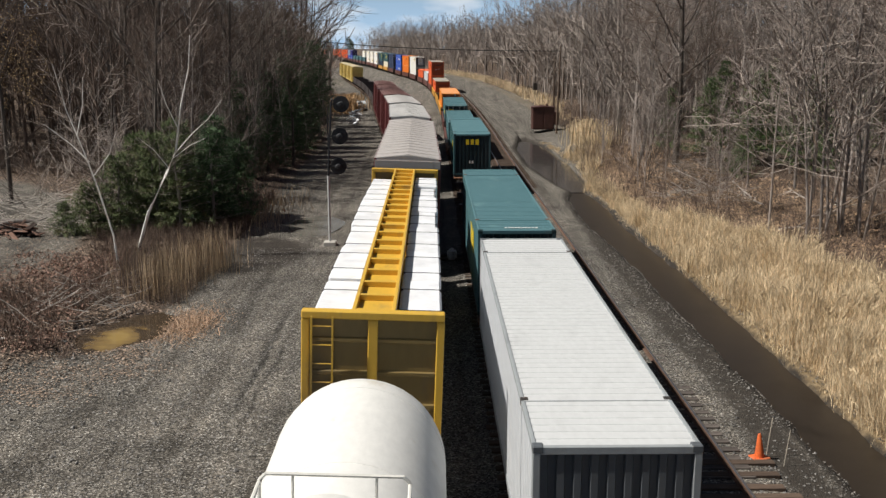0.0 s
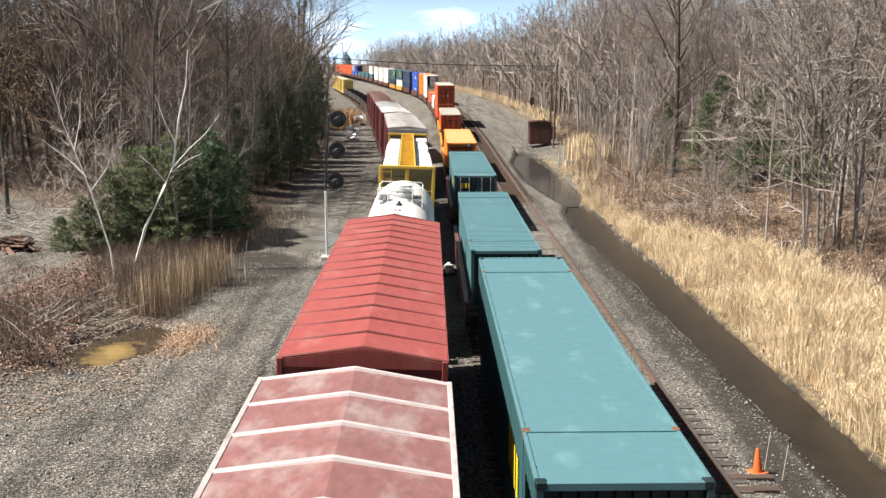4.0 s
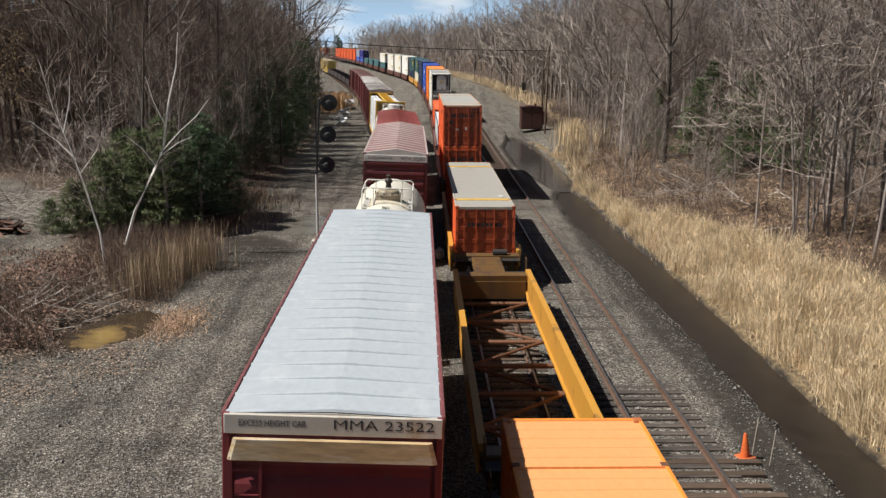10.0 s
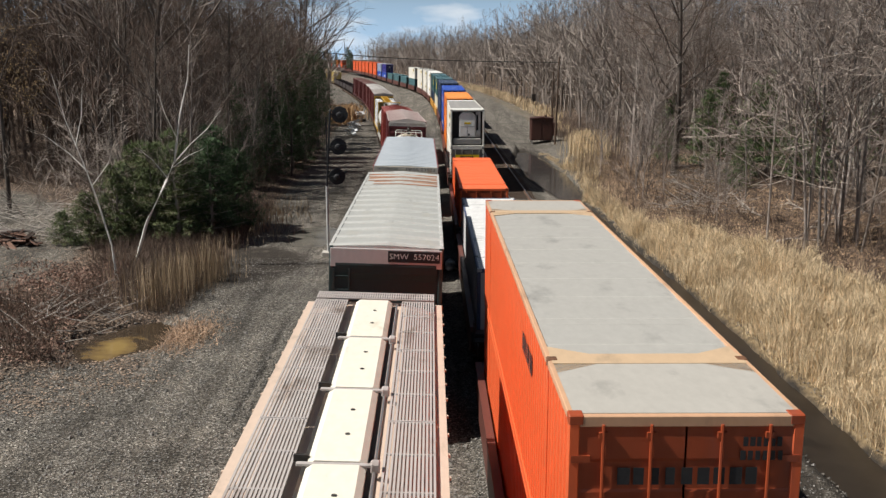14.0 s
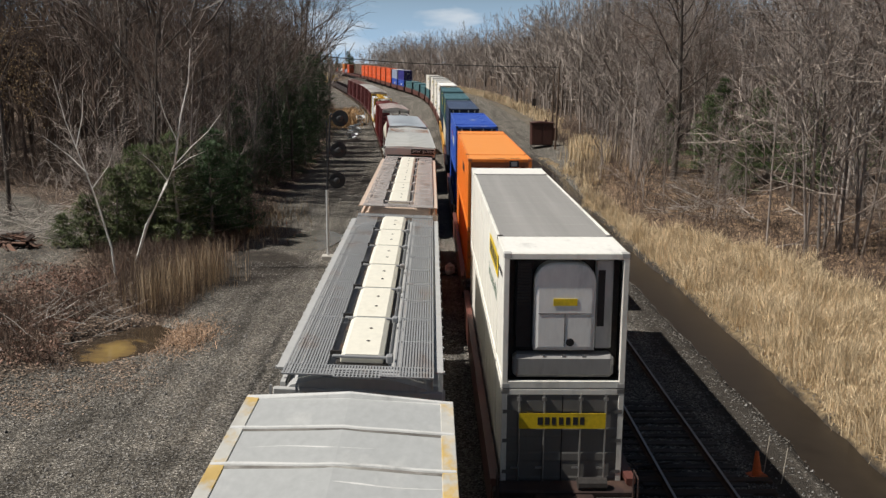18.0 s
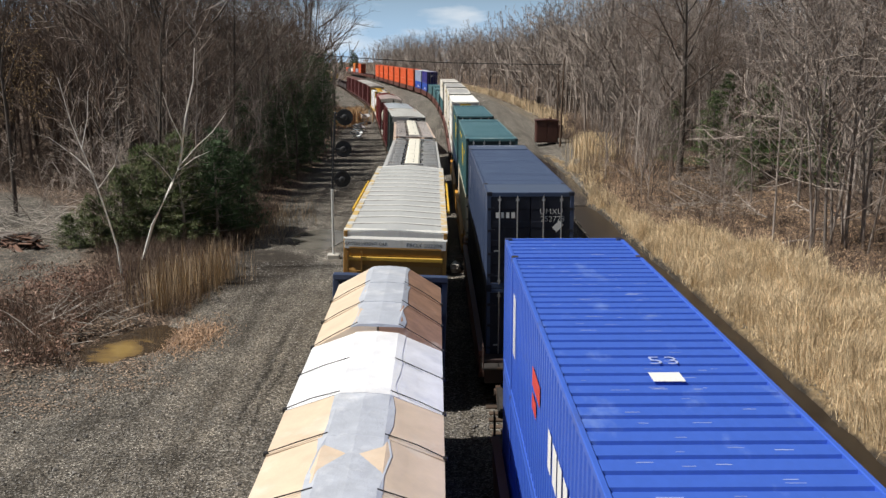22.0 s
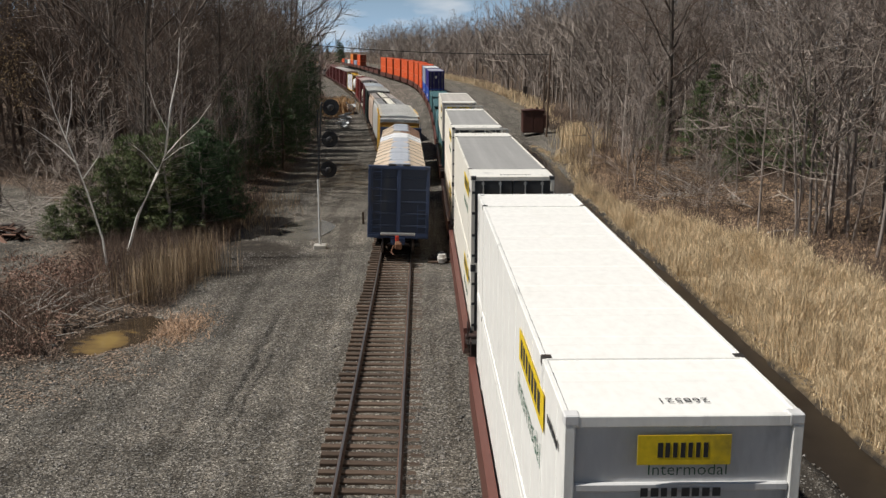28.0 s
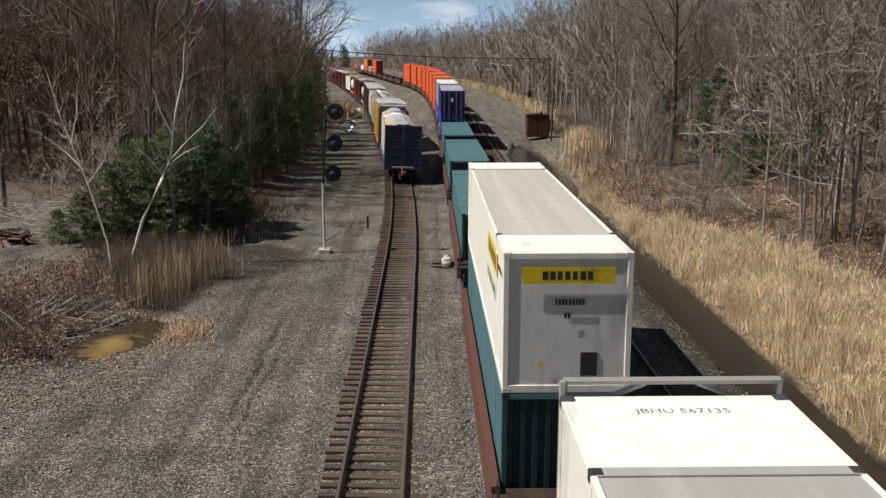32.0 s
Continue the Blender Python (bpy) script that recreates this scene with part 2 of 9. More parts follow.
GR_EAST = [(-80, 0), (95, 0), (200, 0.95), (330, 1.6), (430, 2.3), (1100, 3.5)]
GR_WEST = [(-80, 0), (65, 0), (88, -0.08), (112, -0.31), (132, -0.52), (190, -0.72), (310, -0.4), (1100, 0.5)]
WEST_LINE = make_line(-1.35, [(-80, 0), (45, 0), (98, -0.078), (172, -0.080), (240, -0.13), (300, -0.145), (1100, -0.2)], GR_WEST)
EAST_LINE = make_line(2.80, [(-80, 0), (110, 0), (215, -0.043), (285, -0.14), (420, -0.145), (1100, -0.2)], GR_EAST)
THIRD_LINE = make_line(6.53, [(-80, 0), (110, 0), (215, -0.043), (285, -0.14), (420, -0.145), (1100, -0.2)], GR_EAST)
HEAD = 0.28


def cant_of(line):
    """The west track is laid with its west rail higher."""
    return 2.0 if line is WEST_LINE else 0.0


def on_line(line, s, half=5.0):
    """The pose on a track's rail heads at arc length s, as wide-set trucks would carry a body."""
    p = [np.interp(s + d, line[0], line[k]) for d in (-half, half) for k in (1, 2, 3)]
    a, b = Vector(p[:3]), Vector(p[3:])
    d, c = b - a, (a + b) / 2
    return Matrix.LocRotScale((c.x, c.y, c.z + HEAD), Euler((math.atan2(d.z, d.y), radians(cant_of(line)), -math.atan2(d.x, d.y))), None)


def x_at(line, y):
    return float(np.interp(y, line[2], line[1]))


def z_at(line, y):
    return float(np.interp(y, line[2], line[3]))


TIMES = [0.0, 0.1, 0.3, 1.0] + [float(k) for k in range(3, 31, 2)] + [31.0, 31.7, 31.9, 32.0]
ROLLING = []   # (thing, line, arc length at the start, height over the rail head, way from the start as a function)


CLOCK = np.arange(0.0, 32.51, 0.05)


def way_table(times, speeds):
    """Way covered by the ticks of CLOCK at speeds that change evenly between the times."""
    v = np.interp(CLOCK, times, speeds)
    return np.concatenate([[0.0], np.cumsum((v[1:] + v[:-1]) * 0.025)])


WAY_WEST = way_table([0, 6, 12, 20, 32], [7.35, 7.65, 7.92, 7.70, 7.56])
WAY_EAST = way_table([0, 8, 16, 24, 32], [13.50, 13.57, 13.62, 13.55, 13.65])


def gone_west(t):
    return float(np.interp(t, CLOCK, WAY_WEST))


def gone_east(t):
    return -float(np.interp(t, CLOCK, WAY_EAST))


def roll(ob, line, s0, z=0.0):
    ROLLING.append((ob, line, s0, z, gone_west if line is WEST_LINE else gone_east))
    return ob


def motions():
    for ob, line, s0, z, gone in ROLLING:
        walk(ob, [(t, on_line(line, s0 + gone(t)) @ Matrix.Translation((0, 0, z))) for t in TIMES])


# ---- ground ----
def smooth01(a, b, x):
    t = min(max((x - a) / (b - a), 0.0), 1.0)
    return t * t * (3 - 2 * t)


def gravel_edge(y):
    """x of the west edge of the gravel."""
    return float(np.interp(y, [0, 22, 28, 32, 38, 48, 65, 100, 163, 250, 400], [-26, -19, -14, -10.8, -9.6, -9.9, -10.2, -11.0, -15.0, -24, -50]))


def wood_edge(y):
    """x where the dry grass of the east bank ends and the woods begin."""
    return float(np.interp(y, [0, 39, 45, 50, 54, 59, 69, 79, 92, 105, 120, 160, 250], [20.0, 19.6, 19.0, 18.0, 16.2, 14.2, 13.0, 13.6, 16.5, 17.5, 17.5, 19.5, 13.0])) if y < 250 else x_at(THIRD_LINE, y) + 14.0


def ditch_line(y):
    """Centre and half width of the water at the foot of the east bank."""
    c = float(np.interp(y, [0, 20, 28, 45, 56, 66, 72, 85, 100, 115], [11.2, 11.0, 10.9, 10.75, 10.3, 10.5, 10.7, 10.5, 10.4, 10.3]))
    w = float(np.interp(y, [0, 26, 36, 50, 60, 66, 68, 69.5, 72, 85, 100, 106, 112], [0.95, 0.8, 0.95, 0.92, 1.05, 0.9, 0.5, 0.3, 0.9, 1.9, 1.6, 0.7, 0]))
    return c, w


def ground_z(x, y):
    mid = 0.5 * (x_at(WEST_LINE, y) + x_at(EAST_LINE, y))
    k = smooth01(mid - 2.0, mid + 1.2 + max(0, y - 90) * 0.04, x)
    z = (1 - k) * z_at(WEST_LINE, y) + k * z_at(EAST_LINE, y)
    for ln in (WEST_LINE, EAST_LINE, THIRD_LINE):
        d = abs(x - x_at(ln, y))
        if d < 3:
            z += 0.055 * (1 - smooth01(1.45, 2.2, d)) if ln is not EAST_LINE else 0.0
    if abs(x - x_at(EAST_LINE, y)) < 1.9:
        z += 0.055
    if 5 < y < 116 and 7.5 < x < 14:
        c, w = ditch_line(y)
        z -= 0.5 * (1 - smooth01(w * 0.75, w + 0.25, abs(x - c - 0.16 * noise.noise((y * 0.45, 8.0, 0.0)) - 0.08 * noise.noise((y * 1.7, x, 2.0)))))
    off = x - x_at(THIRD_LINE, y)
    z += 0.35 * smooth01(5.6, 9.0, off) + 0.5 * smooth01(10, 22, off) + 3.0 * smooth01(25, 90, off)
    g = gravel_edge(y)
    z += 0.28 * smooth01(0.5, 3.0, g - x) * (1 - smooth01(4.0, 7.0, g - x)) + 0.6 * smooth01(8, 25, g - x) + 4.0 * smooth01(25, 80, g - x)
    r = math.hypot((x + 11.6 - 0.18 * (y - 34.3)) / 1.75, (y - 34.3) / 3.0) + 0.22 * noise.noise((x * 0.9, y * 0.7, 4.0))
    z -= 0.42 * (1 - smooth01(0.55, 1.05, r)) if r < 1.2 else 0.0
    # low hollow with standing water beside the mast
    r = math.hypot((x + 6.9) / 2.0, (y - 55.5) / 4.0)
    z -= 0.16 * (1 - smooth01(0.5, 1.0, r)) if r < 1.1 else 0.0
    if x < g - 1 or x > 12.2:
        z += 0.16 * noise.noise((x * 0.35, y * 0.35, 3.1)) + 0.05 * noise.noise((x * 1.3, y * 1.3, 7.0))
    else:
        z += 0.02 * noise.noise((x * 0.8, y * 0.4, 1.0))
    return z


def axis_steps(stops):
    out = []
    for a, b, st in stops:
        n = max(1, int(round((b - a) / st)))
        out += [a + (b - a) * i / n for i in range(n)]
    return out + [stops[-1][1]]


def build_ground():
    xs = axis_steps([(-3000, -400, 400), (-400, -120, 40), (-120, -40, 6), (-40, -16, 1.2), (-16, -4, 0.5), (-4, 8.5, 0.6),
                     (8.5, 13, 0.22), (13, 24, 0.8), (24, 60, 3), (60, 150, 12), (150, 500, 60), (500, 3000, 400)])
    ys = axis_steps([(-600, -60, 90), (-60, 8, 8), (8, 62, 0.65), (62, 120, 1.2), (120, 320, 4), (320, 700, 20), (700, 3600, 300)])
    nx, ny = len(xs), len(ys)
    vs = [(x, y, ground_z(x, y)) for y in ys for x in xs]
    fs = [(j * nx + i, j * nx + i + 1, (j + 1) * nx + i + 1, (j + 1) * nx + i) for j in range(ny - 1) for i in range(nx - 1)]
    me = bpy.data.meshes.new("ground")
    me.from_pydata(vs, [], fs)
    litter, straw, mud = [], [], []
    for x, y, z in vs:
        g = gravel_edge(y)
        off = x - x_at(THIRD_LINE, y)
        yard = 1 - smooth01(0.7, 1.1, math.hypot((x + 0.40 * y + 5.0) / 7.5, (y - 57.0) / 17.0))
        litter.append(max(smooth01(-0.4, 2.2, g - x) * smooth01(27, 33, y) * (1 - yard), smooth01(-1.4, 0.3, x - wood_edge(y))))
        wide = 3.4 * smooth01(66, 96, y)
        straw.append(smooth01(5.0 + wide, 5.7 + wide, off) * (1 - smooth01(-1.4, 0.3, x - wood_edge(y))) * (1 - 0.6 * smooth01(66, 80, y)))
        c, w = ditch_line(y)
        strip = (1 - smooth01(0.3, 1.2, abs(x - 9.2 - 0.15 * math.sin(y * 0.5)))) * smooth01(14, 20, y) * (1 - smooth01(52, 62, y))
        # Dark patch near the reeds: wet soil, with tree shade painted in.
        wet_shade = 1.05 * (1 - smooth01(0.6, 1.1, math.hypot((x + 9.4) / 3.4, (y - 47.6) / 5.2)))
        mud.append(max((1 - smooth01(w + 0.05, w + (0.5 if x > c else 1.0), abs(x - c))) * (1.0 if 5 < y < 112 else 0.0) * smooth01(7.6, 8.6, x) * (1 - smooth01(11.9, 12.4, x)), 0.72 * strip, wet_shade))
    for nm, vals in (("litter", litter), ("straw", straw), ("mud", mud)):
        at = me.attributes.new(nm, "FLOAT", "POINT")
        at.data.foreach_set("value", vals)
    me.polygons.foreach_set("use_smooth", [True] * len(me.polygons))
    m = bpy.data.materials.new("ground")
    m.use_nodes = True
    n, l = m.node_tree.nodes, m.node_tree.links
    b = n["Principled BSDF"]
    b.inputs["Roughness"].default_value, b.inputs["Specular IOR Level"].default_value = 0.92, 0.25
    pos = n.new("ShaderNodeNewGeometry").outputs["Position"]

    def tex(kind, scale, detail=6.0):
        t = n.new(kind)
        t.inputs["Scale"].default_value = scale
        if kind == "ShaderNodeTexNoise":
            t.inputs["Detail"].default_value, t.inputs["Roughness"].default_value = detail, 0.65
        l.new(pos, t.inputs["Vector"])
        return t

    def ramp(fac, stops):
        r = n.new("ShaderNodeValToRGB")
        els = r.color_ramp.elements
        while len(els) < len(stops):
            els.new(0.5)
        for e, (p, c) in zip(els, stops):
            e.position, e.color = p, (*c, 1)
        l.new(fac, r.inputs["Fac"])
        return r.outputs["Color"]

    def mix(fac, a, c, blend="MIX"):
        x = n.new("ShaderNodeMix")
        x.data_type, x.blend_type = "RGBA", blend
        if isinstance(fac, float):
            x.inputs[0].default_value = fac
        else:
            l.new(fac, x.inputs[0])
        l.new(a, x.inputs[6])
        l.new(c, x.inputs[7])
        return x.outputs[2]

    def mask(name, ns, soft=0.22):
        a = n.new("ShaderNodeAttribute")
        a.attribute_name = name
        s = n.new("ShaderNodeMath")
        s.operation = "ADD"
        l.new(a.outputs["Fac"], s.inputs[0])
        l.new(ns.outputs["Fac"], s.inputs[1])
        r = n.new("ShaderNodeMapRange")
        r.inputs["From Min"].default_value, r.inputs["From Max"].default_value = 1.0 - soft, 1.0 + soft
        l.new(s.outputs[0], r.inputs["Value"])
        return r.outputs["Result"]

    cells, patch, fine = tex("ShaderNodeTexVoronoi", 23.0), tex("ShaderNodeTexNoise", 0.35), tex("ShaderNodeTexNoise", 5.0, 9.0)
    leaf, edge = tex("ShaderNodeTexVoronoi", 13.0), tex("ShaderNodeTexNoise", 1.6, 8.0)
    hue = n.new("ShaderNodeSeparateColor")
    l.new(cells.outputs["Color"], hue.inputs["Color"])
    stone = ramp(hue.outputs[0], [(0.0, (0.028, 0.026, 0.024)), (0.35, (0.08, 0.075, 0.068)), (0.7, (0.165, 0.156, 0.143)), (0.92, (0.27, 0.26, 0.245)), (1.0, (0.48, 0.475, 0.46))])
    broad = ramp(patch.outputs["Fac"], [(0.3, (0.52, 0.50, 0.46)), (0.5, (0.95, 0.915, 0.855)), (0.72, (1.32, 1.26, 1.15))])
    gravel = mix(1.0, stone, broad, "MULTIPLY")
    tracks = tex("ShaderNodeTexNoise", 1.0, 3.0)
    tmap = n.new("ShaderNodeMapping")
    tmap.inputs["Scale"].default_value = (1.3, 0.06, 1.0)
    l.new(pos, tmap.inputs["Vector"])
    l.new(tmap.outputs["Vector"], tracks.inputs["Vector"])
    gravel = mix(1.0, gravel, ramp(tracks.outputs["Fac"], [(0.36, (0.7, 0.68, 0.66)), (0.5, (1, 1, 1)), (0.64, (1.22, 1.2, 1.18))]), "MULTIPLY")
    # wheel ruts pressed into the gravel road
    xyz = n.new("ShaderNodeSeparateXYZ")
    l.new(pos, xyz.inputs[0])

    def math_node(op, a, c):
        k = n.new("ShaderNodeMath")
        k.operation = op
        for i, v in enumerate((a, c)):
            if isinstance(v, float):
                k.inputs[i].default_value = v
            else:
                l.new(v, k.inputs[i])
        return k.outputs[0]

    def span(v, a, c, lo, hi):
        k = n.new("ShaderNodeMapRange")
        k.interpolation_type = "SMOOTHSTEP"
        for i, w in enumerate((a, c, lo, hi)):
            k.inputs[i + 1].default_value = w
        l.new(v, k.inputs["Value"])
        return k.outputs["Result"]

    wob = math_node("MULTIPLY", math_node("SUBTRACT", patch.outputs["Fac"], 0.5), 0.9)
    for cx, half, y0, y1, depth in ((-5.75, 0.09, 24.0, 39.0, 0.62), (-5.3, 0.07, 22.0, 34.0, 0.5), (-7.6, 0.22, 31.0, 48.0, 0.3), (-6.6, 0.3, 36.0, 60.0, 0.22), (-4.4, 0.3, 20.0, 60.0, 0.22)):
        d = math_node("ABSOLUTE", math_node("ADD", math_node("SUBTRACT", xyz.outputs["X"], cx), wob), 0.0)
        k = math_node("MULTIPLY", span(d, half * 2.2, half * 0.4, 0.0, depth), math_node("MULTIPLY", span(xyz.outputs["Y"], y0, y0 + 4, 0.0, 1.0), span(xyz.outputs["Y"], y1 - 5, y1, 1.0, 0.0)))
        dk = n.new("ShaderNodeVectorMath")
        dk.operation = "SCALE"
        l.new(gravel, dk.inputs[0])
        l.new(math_node("SUBTRACT", 1.0, k), dk.inputs["Scale"])
        gravel = dk.outputs["Vector"]
    lh = n.new("ShaderNodeSeparateColor")
    l.new(leaf.outputs["Color"], lh.inputs["Color"])
    leaves = ramp(lh.outputs[0], [(0.0, (0.022, 0.017, 0.014)), (0.45, (0.066, 0.05, 0.038)), (0.8, (0.15, 0.112, 0.085)), (1.0, (0.42, 0.33, 0.26))])
    leaves = mix(1.0, leaves, ramp(edge.outputs["Fac"], [(0.3, (0.55, 0.5, 0.48)), (0.7, (1.3, 1.25, 1.2))]), "MULTIPLY")
    straw_c = ramp(fine.outputs["Fac"], [(0.3, (0.09, 0.062, 0.036)), (0.52, (0.22, 0.16, 0.09)), (0.75, (0.42, 0.33, 0.20))])
    mud_shade_c = ramp(edge.outputs["Fac"], [(0.3, (0.024, 0.020, 0.016)), (0.55, (0.046, 0.039, 0.032)), (0.75, (0.11, 0.096, 0.08))])
    col = mix(mask("mud", edge), gravel, mud_shade_c)
    col = mix(mask("straw", edge), col, straw_c)
    col = mix(mask("litter", edge), col, leaves)
    l.new(col, b.inputs["Base Color"])
    bp = n.new("ShaderNodeBump")
    bp.inputs["Strength"].default_value, bp.inputs["Distance"].default_value = 0.9, 0.035
    l.new(cells.outputs["Distance"], bp.inputs["Height"])
    bq = n.new("ShaderNodeBump")
    bq.inputs["Strength"].default_value, bq.inputs["Distance"].default_value = 0.5, 0.08
    l.new(fine.outputs["Fac"], bq.inputs["Height"])
    l.new(bp.outputs["Normal"], bq.inputs["Normal"])
    l.new(bq.outputs["Normal"], b.inputs["Normal"])
    me.materials.append(m)
    return tagged(new("ground", me), "grey ballast gravel and leaf litter beside the tracks", "ground", kind="structure")


ground = build_ground()


def water_material(name, color, rough):
    m = material(name, color, rough=rough, vary=0.18, grain=1.6, bump=0.05, spec=0.32, dirt=tuple(c * 0.6 for c in color), dirt_scale=0.5)
    return m


def build_water():
    for nm, y0, y1, lab, col in (("water", 8.0, 69.2, "muddy brown ditch water along the track", (0.026, 0.020, 0.015)),
                                 ("water", 69.6, 107.0, "shallow grey-brown water in the ditch", (0.045, 0.042, 0.040))):
        left, right = [], []
        for y in axis_steps([(y0, y1, 1.0)]):
            c, w = ditch_line(y)
            left.append((c - w - 0.35, y, -0.2 + z_at(EAST_LINE, y)))
            right.append((c + w + 0.35, y, -0.2 + z_at(EAST_LINE, y)))
        g = Geo()
        n = len(left)
        g.add(left + right, [(i, i + n, i + n + 1, i + 1) for i in range(n - 1)])
        solid(nm, g, water_material("ditch_water", col, 0.3 if y0 < 50 else 0.1), lab, "water", kind="structure")
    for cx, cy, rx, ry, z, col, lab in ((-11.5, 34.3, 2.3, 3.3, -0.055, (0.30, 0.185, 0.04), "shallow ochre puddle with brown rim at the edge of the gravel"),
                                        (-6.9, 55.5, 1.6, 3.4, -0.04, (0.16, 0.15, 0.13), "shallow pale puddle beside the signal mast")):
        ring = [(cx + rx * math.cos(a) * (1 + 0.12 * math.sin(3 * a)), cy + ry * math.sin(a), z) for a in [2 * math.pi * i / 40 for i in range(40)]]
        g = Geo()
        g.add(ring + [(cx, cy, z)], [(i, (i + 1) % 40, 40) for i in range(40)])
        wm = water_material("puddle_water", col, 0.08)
        n, l = wm.node_tree.nodes, wm.node_tree.links
        n["Principled BSDF"].inputs["Specular IOR Level"].default_value = 0.5
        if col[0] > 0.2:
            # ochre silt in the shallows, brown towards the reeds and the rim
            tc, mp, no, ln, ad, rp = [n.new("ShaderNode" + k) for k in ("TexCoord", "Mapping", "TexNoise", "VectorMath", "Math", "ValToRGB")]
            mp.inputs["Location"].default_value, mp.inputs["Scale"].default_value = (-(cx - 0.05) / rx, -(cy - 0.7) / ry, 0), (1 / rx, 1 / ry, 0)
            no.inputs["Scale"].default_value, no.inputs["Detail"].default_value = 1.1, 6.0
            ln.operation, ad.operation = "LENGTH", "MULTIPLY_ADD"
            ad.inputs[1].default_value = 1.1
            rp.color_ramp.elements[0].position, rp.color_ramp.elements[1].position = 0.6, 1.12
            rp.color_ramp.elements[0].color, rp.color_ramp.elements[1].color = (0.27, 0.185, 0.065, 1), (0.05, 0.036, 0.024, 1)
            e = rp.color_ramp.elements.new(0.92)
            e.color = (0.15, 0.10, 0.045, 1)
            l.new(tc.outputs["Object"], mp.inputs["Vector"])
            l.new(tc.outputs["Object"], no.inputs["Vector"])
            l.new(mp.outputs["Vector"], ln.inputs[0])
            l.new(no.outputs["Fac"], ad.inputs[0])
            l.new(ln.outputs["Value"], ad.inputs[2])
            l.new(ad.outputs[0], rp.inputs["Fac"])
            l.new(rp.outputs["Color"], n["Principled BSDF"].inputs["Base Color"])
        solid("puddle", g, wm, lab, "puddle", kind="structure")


build_water()


# ---- tracks ----
def build_track(name, line, label, near, far, y_end=620.0, sunk=None, wood=None):
    """Rails, then sleepers: single ones from near to far, the rest joined."""
    root = thing(name, label, "railway track")
    root["kind"] = "structure"
    ys = axis_steps([(-40, 110, 4.0), (110, 330, 5.0), (330, y_end, 8.0)])
    for side in (-1, 1):
        web, head = [], []
        for y in ys:
            cx, cz = x_at(line, y) + side * 0.753, z_at(line, y) - side * 0.0263 * cant_of(line) / 2
            web.append([(cx + a, y, cz + h) for a, h in ((-0.075, 0.105), (0.075, 0.105), (0.07, 0.125), (0.012, 0.14), (0.012, 0.235), (0.036, 0.245), (0.036, 0.272),
                                                       (-0.036, 0.272), (-0.036, 0.245), (-0.012, 0.235), (-0.012, 0.14), (-0.07, 0.125))])
            head.append([(cx + a, y, cz + h) for a, h in ((-0.032, 0.27), (0.032, 0.27), (0.03, 0.28), (-0.03, 0.28))])
        r = part("rail", Geo().loft(web), railweb, root)
        part("rail_head", Geo().loft(head), railhead, r, "worn bright running surface")
    tie = Geo().box(-1.3, -0.115, -0.08, 1.3, 0.115, 0.105, 0.012).mesh("sleeper", wood or tie_wood)
    rnd = random.Random(hash(len(name)) % 7 + 3)
    rest = Geo()
    y = -30.0
    while y < 330:
        if near <= y <= far:
            m = Matrix.LocRotScale((x_at(line, y) + rnd.uniform(-0.05, 0.05), y, z_at(line, y) + rnd.uniform(-0.012, 0.006) - (rnd.uniform(0.035, 0.075) if sunk and y > sunk else 0.0)),
                                   Euler((0, radians(cant_of(line)), radians(rnd.uniform(-0.8, 0.8)))), (rnd.uniform(0.97, 1.03), rnd.uniform(0.9, 1.08), 1))
            part("sleeper", tie, None, root, at=m)
        else:
            cx, cz = x_at(line, y) + rnd.uniform(-0.05, 0.05), z_at(line, y)
            rest.box(cx - 1.3, y - 0.115, cz - 0.05, cx + 1.3, y + 0.115, cz + 0.1)
        y += 0.52 if y < 140 else 0.7
    rs = part("far_sleepers", rest, tie_wood, root)
    rs["kind"] = "stuff"
    return root


build_track("track_1", WEST_LINE, "rusty steel rails on brown timber sleepers in grey ballast", 12, 86)
build_track("track_2", EAST_LINE, "rusty steel rails on timber sleepers under a passing train", 12, 30)
build_track("track_3", THIRD_LINE, "empty siding rails on weathered timber sleepers in ballast", 12, 70, sunk=27.5,
            wood=material("dark_sleeper", (0.075, 0.062, 0.054), rough=0.9, vary=0.35, grain=5, bump=0.4, dirt=(0.13, 0.11, 0.095), shift=0.35, stretch=(0.5, 3, 1)))


# ---- rolling stock: shared pieces ----
_side = Geo()
_side.loft([[(x, y, z) for y, z in ((-1.15, 0.42), (-0.75, 0.36), (-0.35, 0.2), (0.35, 0.2), (0.75, 0.36), (1.15, 0.42), (1.15, 0.6), (0.7, 0.64), (0.4, 0.78), (-0.4, 0.78), (-0.7, 0.64), (-1.15, 0.6))]
            for x in (-0.07, 0.07)])
for _y in (-0.2, 0.0, 0.2):
    _side.tube((0, _y, 0.3), (0, _y, 0.7), 0.085, n=7)
for _y in (-0.88, 0.88):
    _side.tube((-0.12, _y, 0.46), (0.14, _y, 0.46), 0.12, n=8)
SIDE_FRAME = _side.mesh("side_frame", steel_dark)
_ws = Geo().tube((-0.95, 0, 0.46), (0.95, 0, 0.46), 0.085, n=8)
for _s in (-1, 1):
    _ws.lathe([(0.1, _s * 0.62), (0.2, _s * 0.68), (0.38, _s * 0.70), (0.46, _s * 0.70), (0.46, _s * 0.82), (0.40, _s * 0.83), (0.12, _s * 0.80)], 20, "x", (0, 0, 0.46))
WHEEL_SET = _ws.mesh("wheel_set", wheel_steel, True)
BOLSTER = Geo().box(-1.05, -0.22, 0.42, 1.05, 0.22, 0.74, 0.04).mesh("bolster", steel_dark)


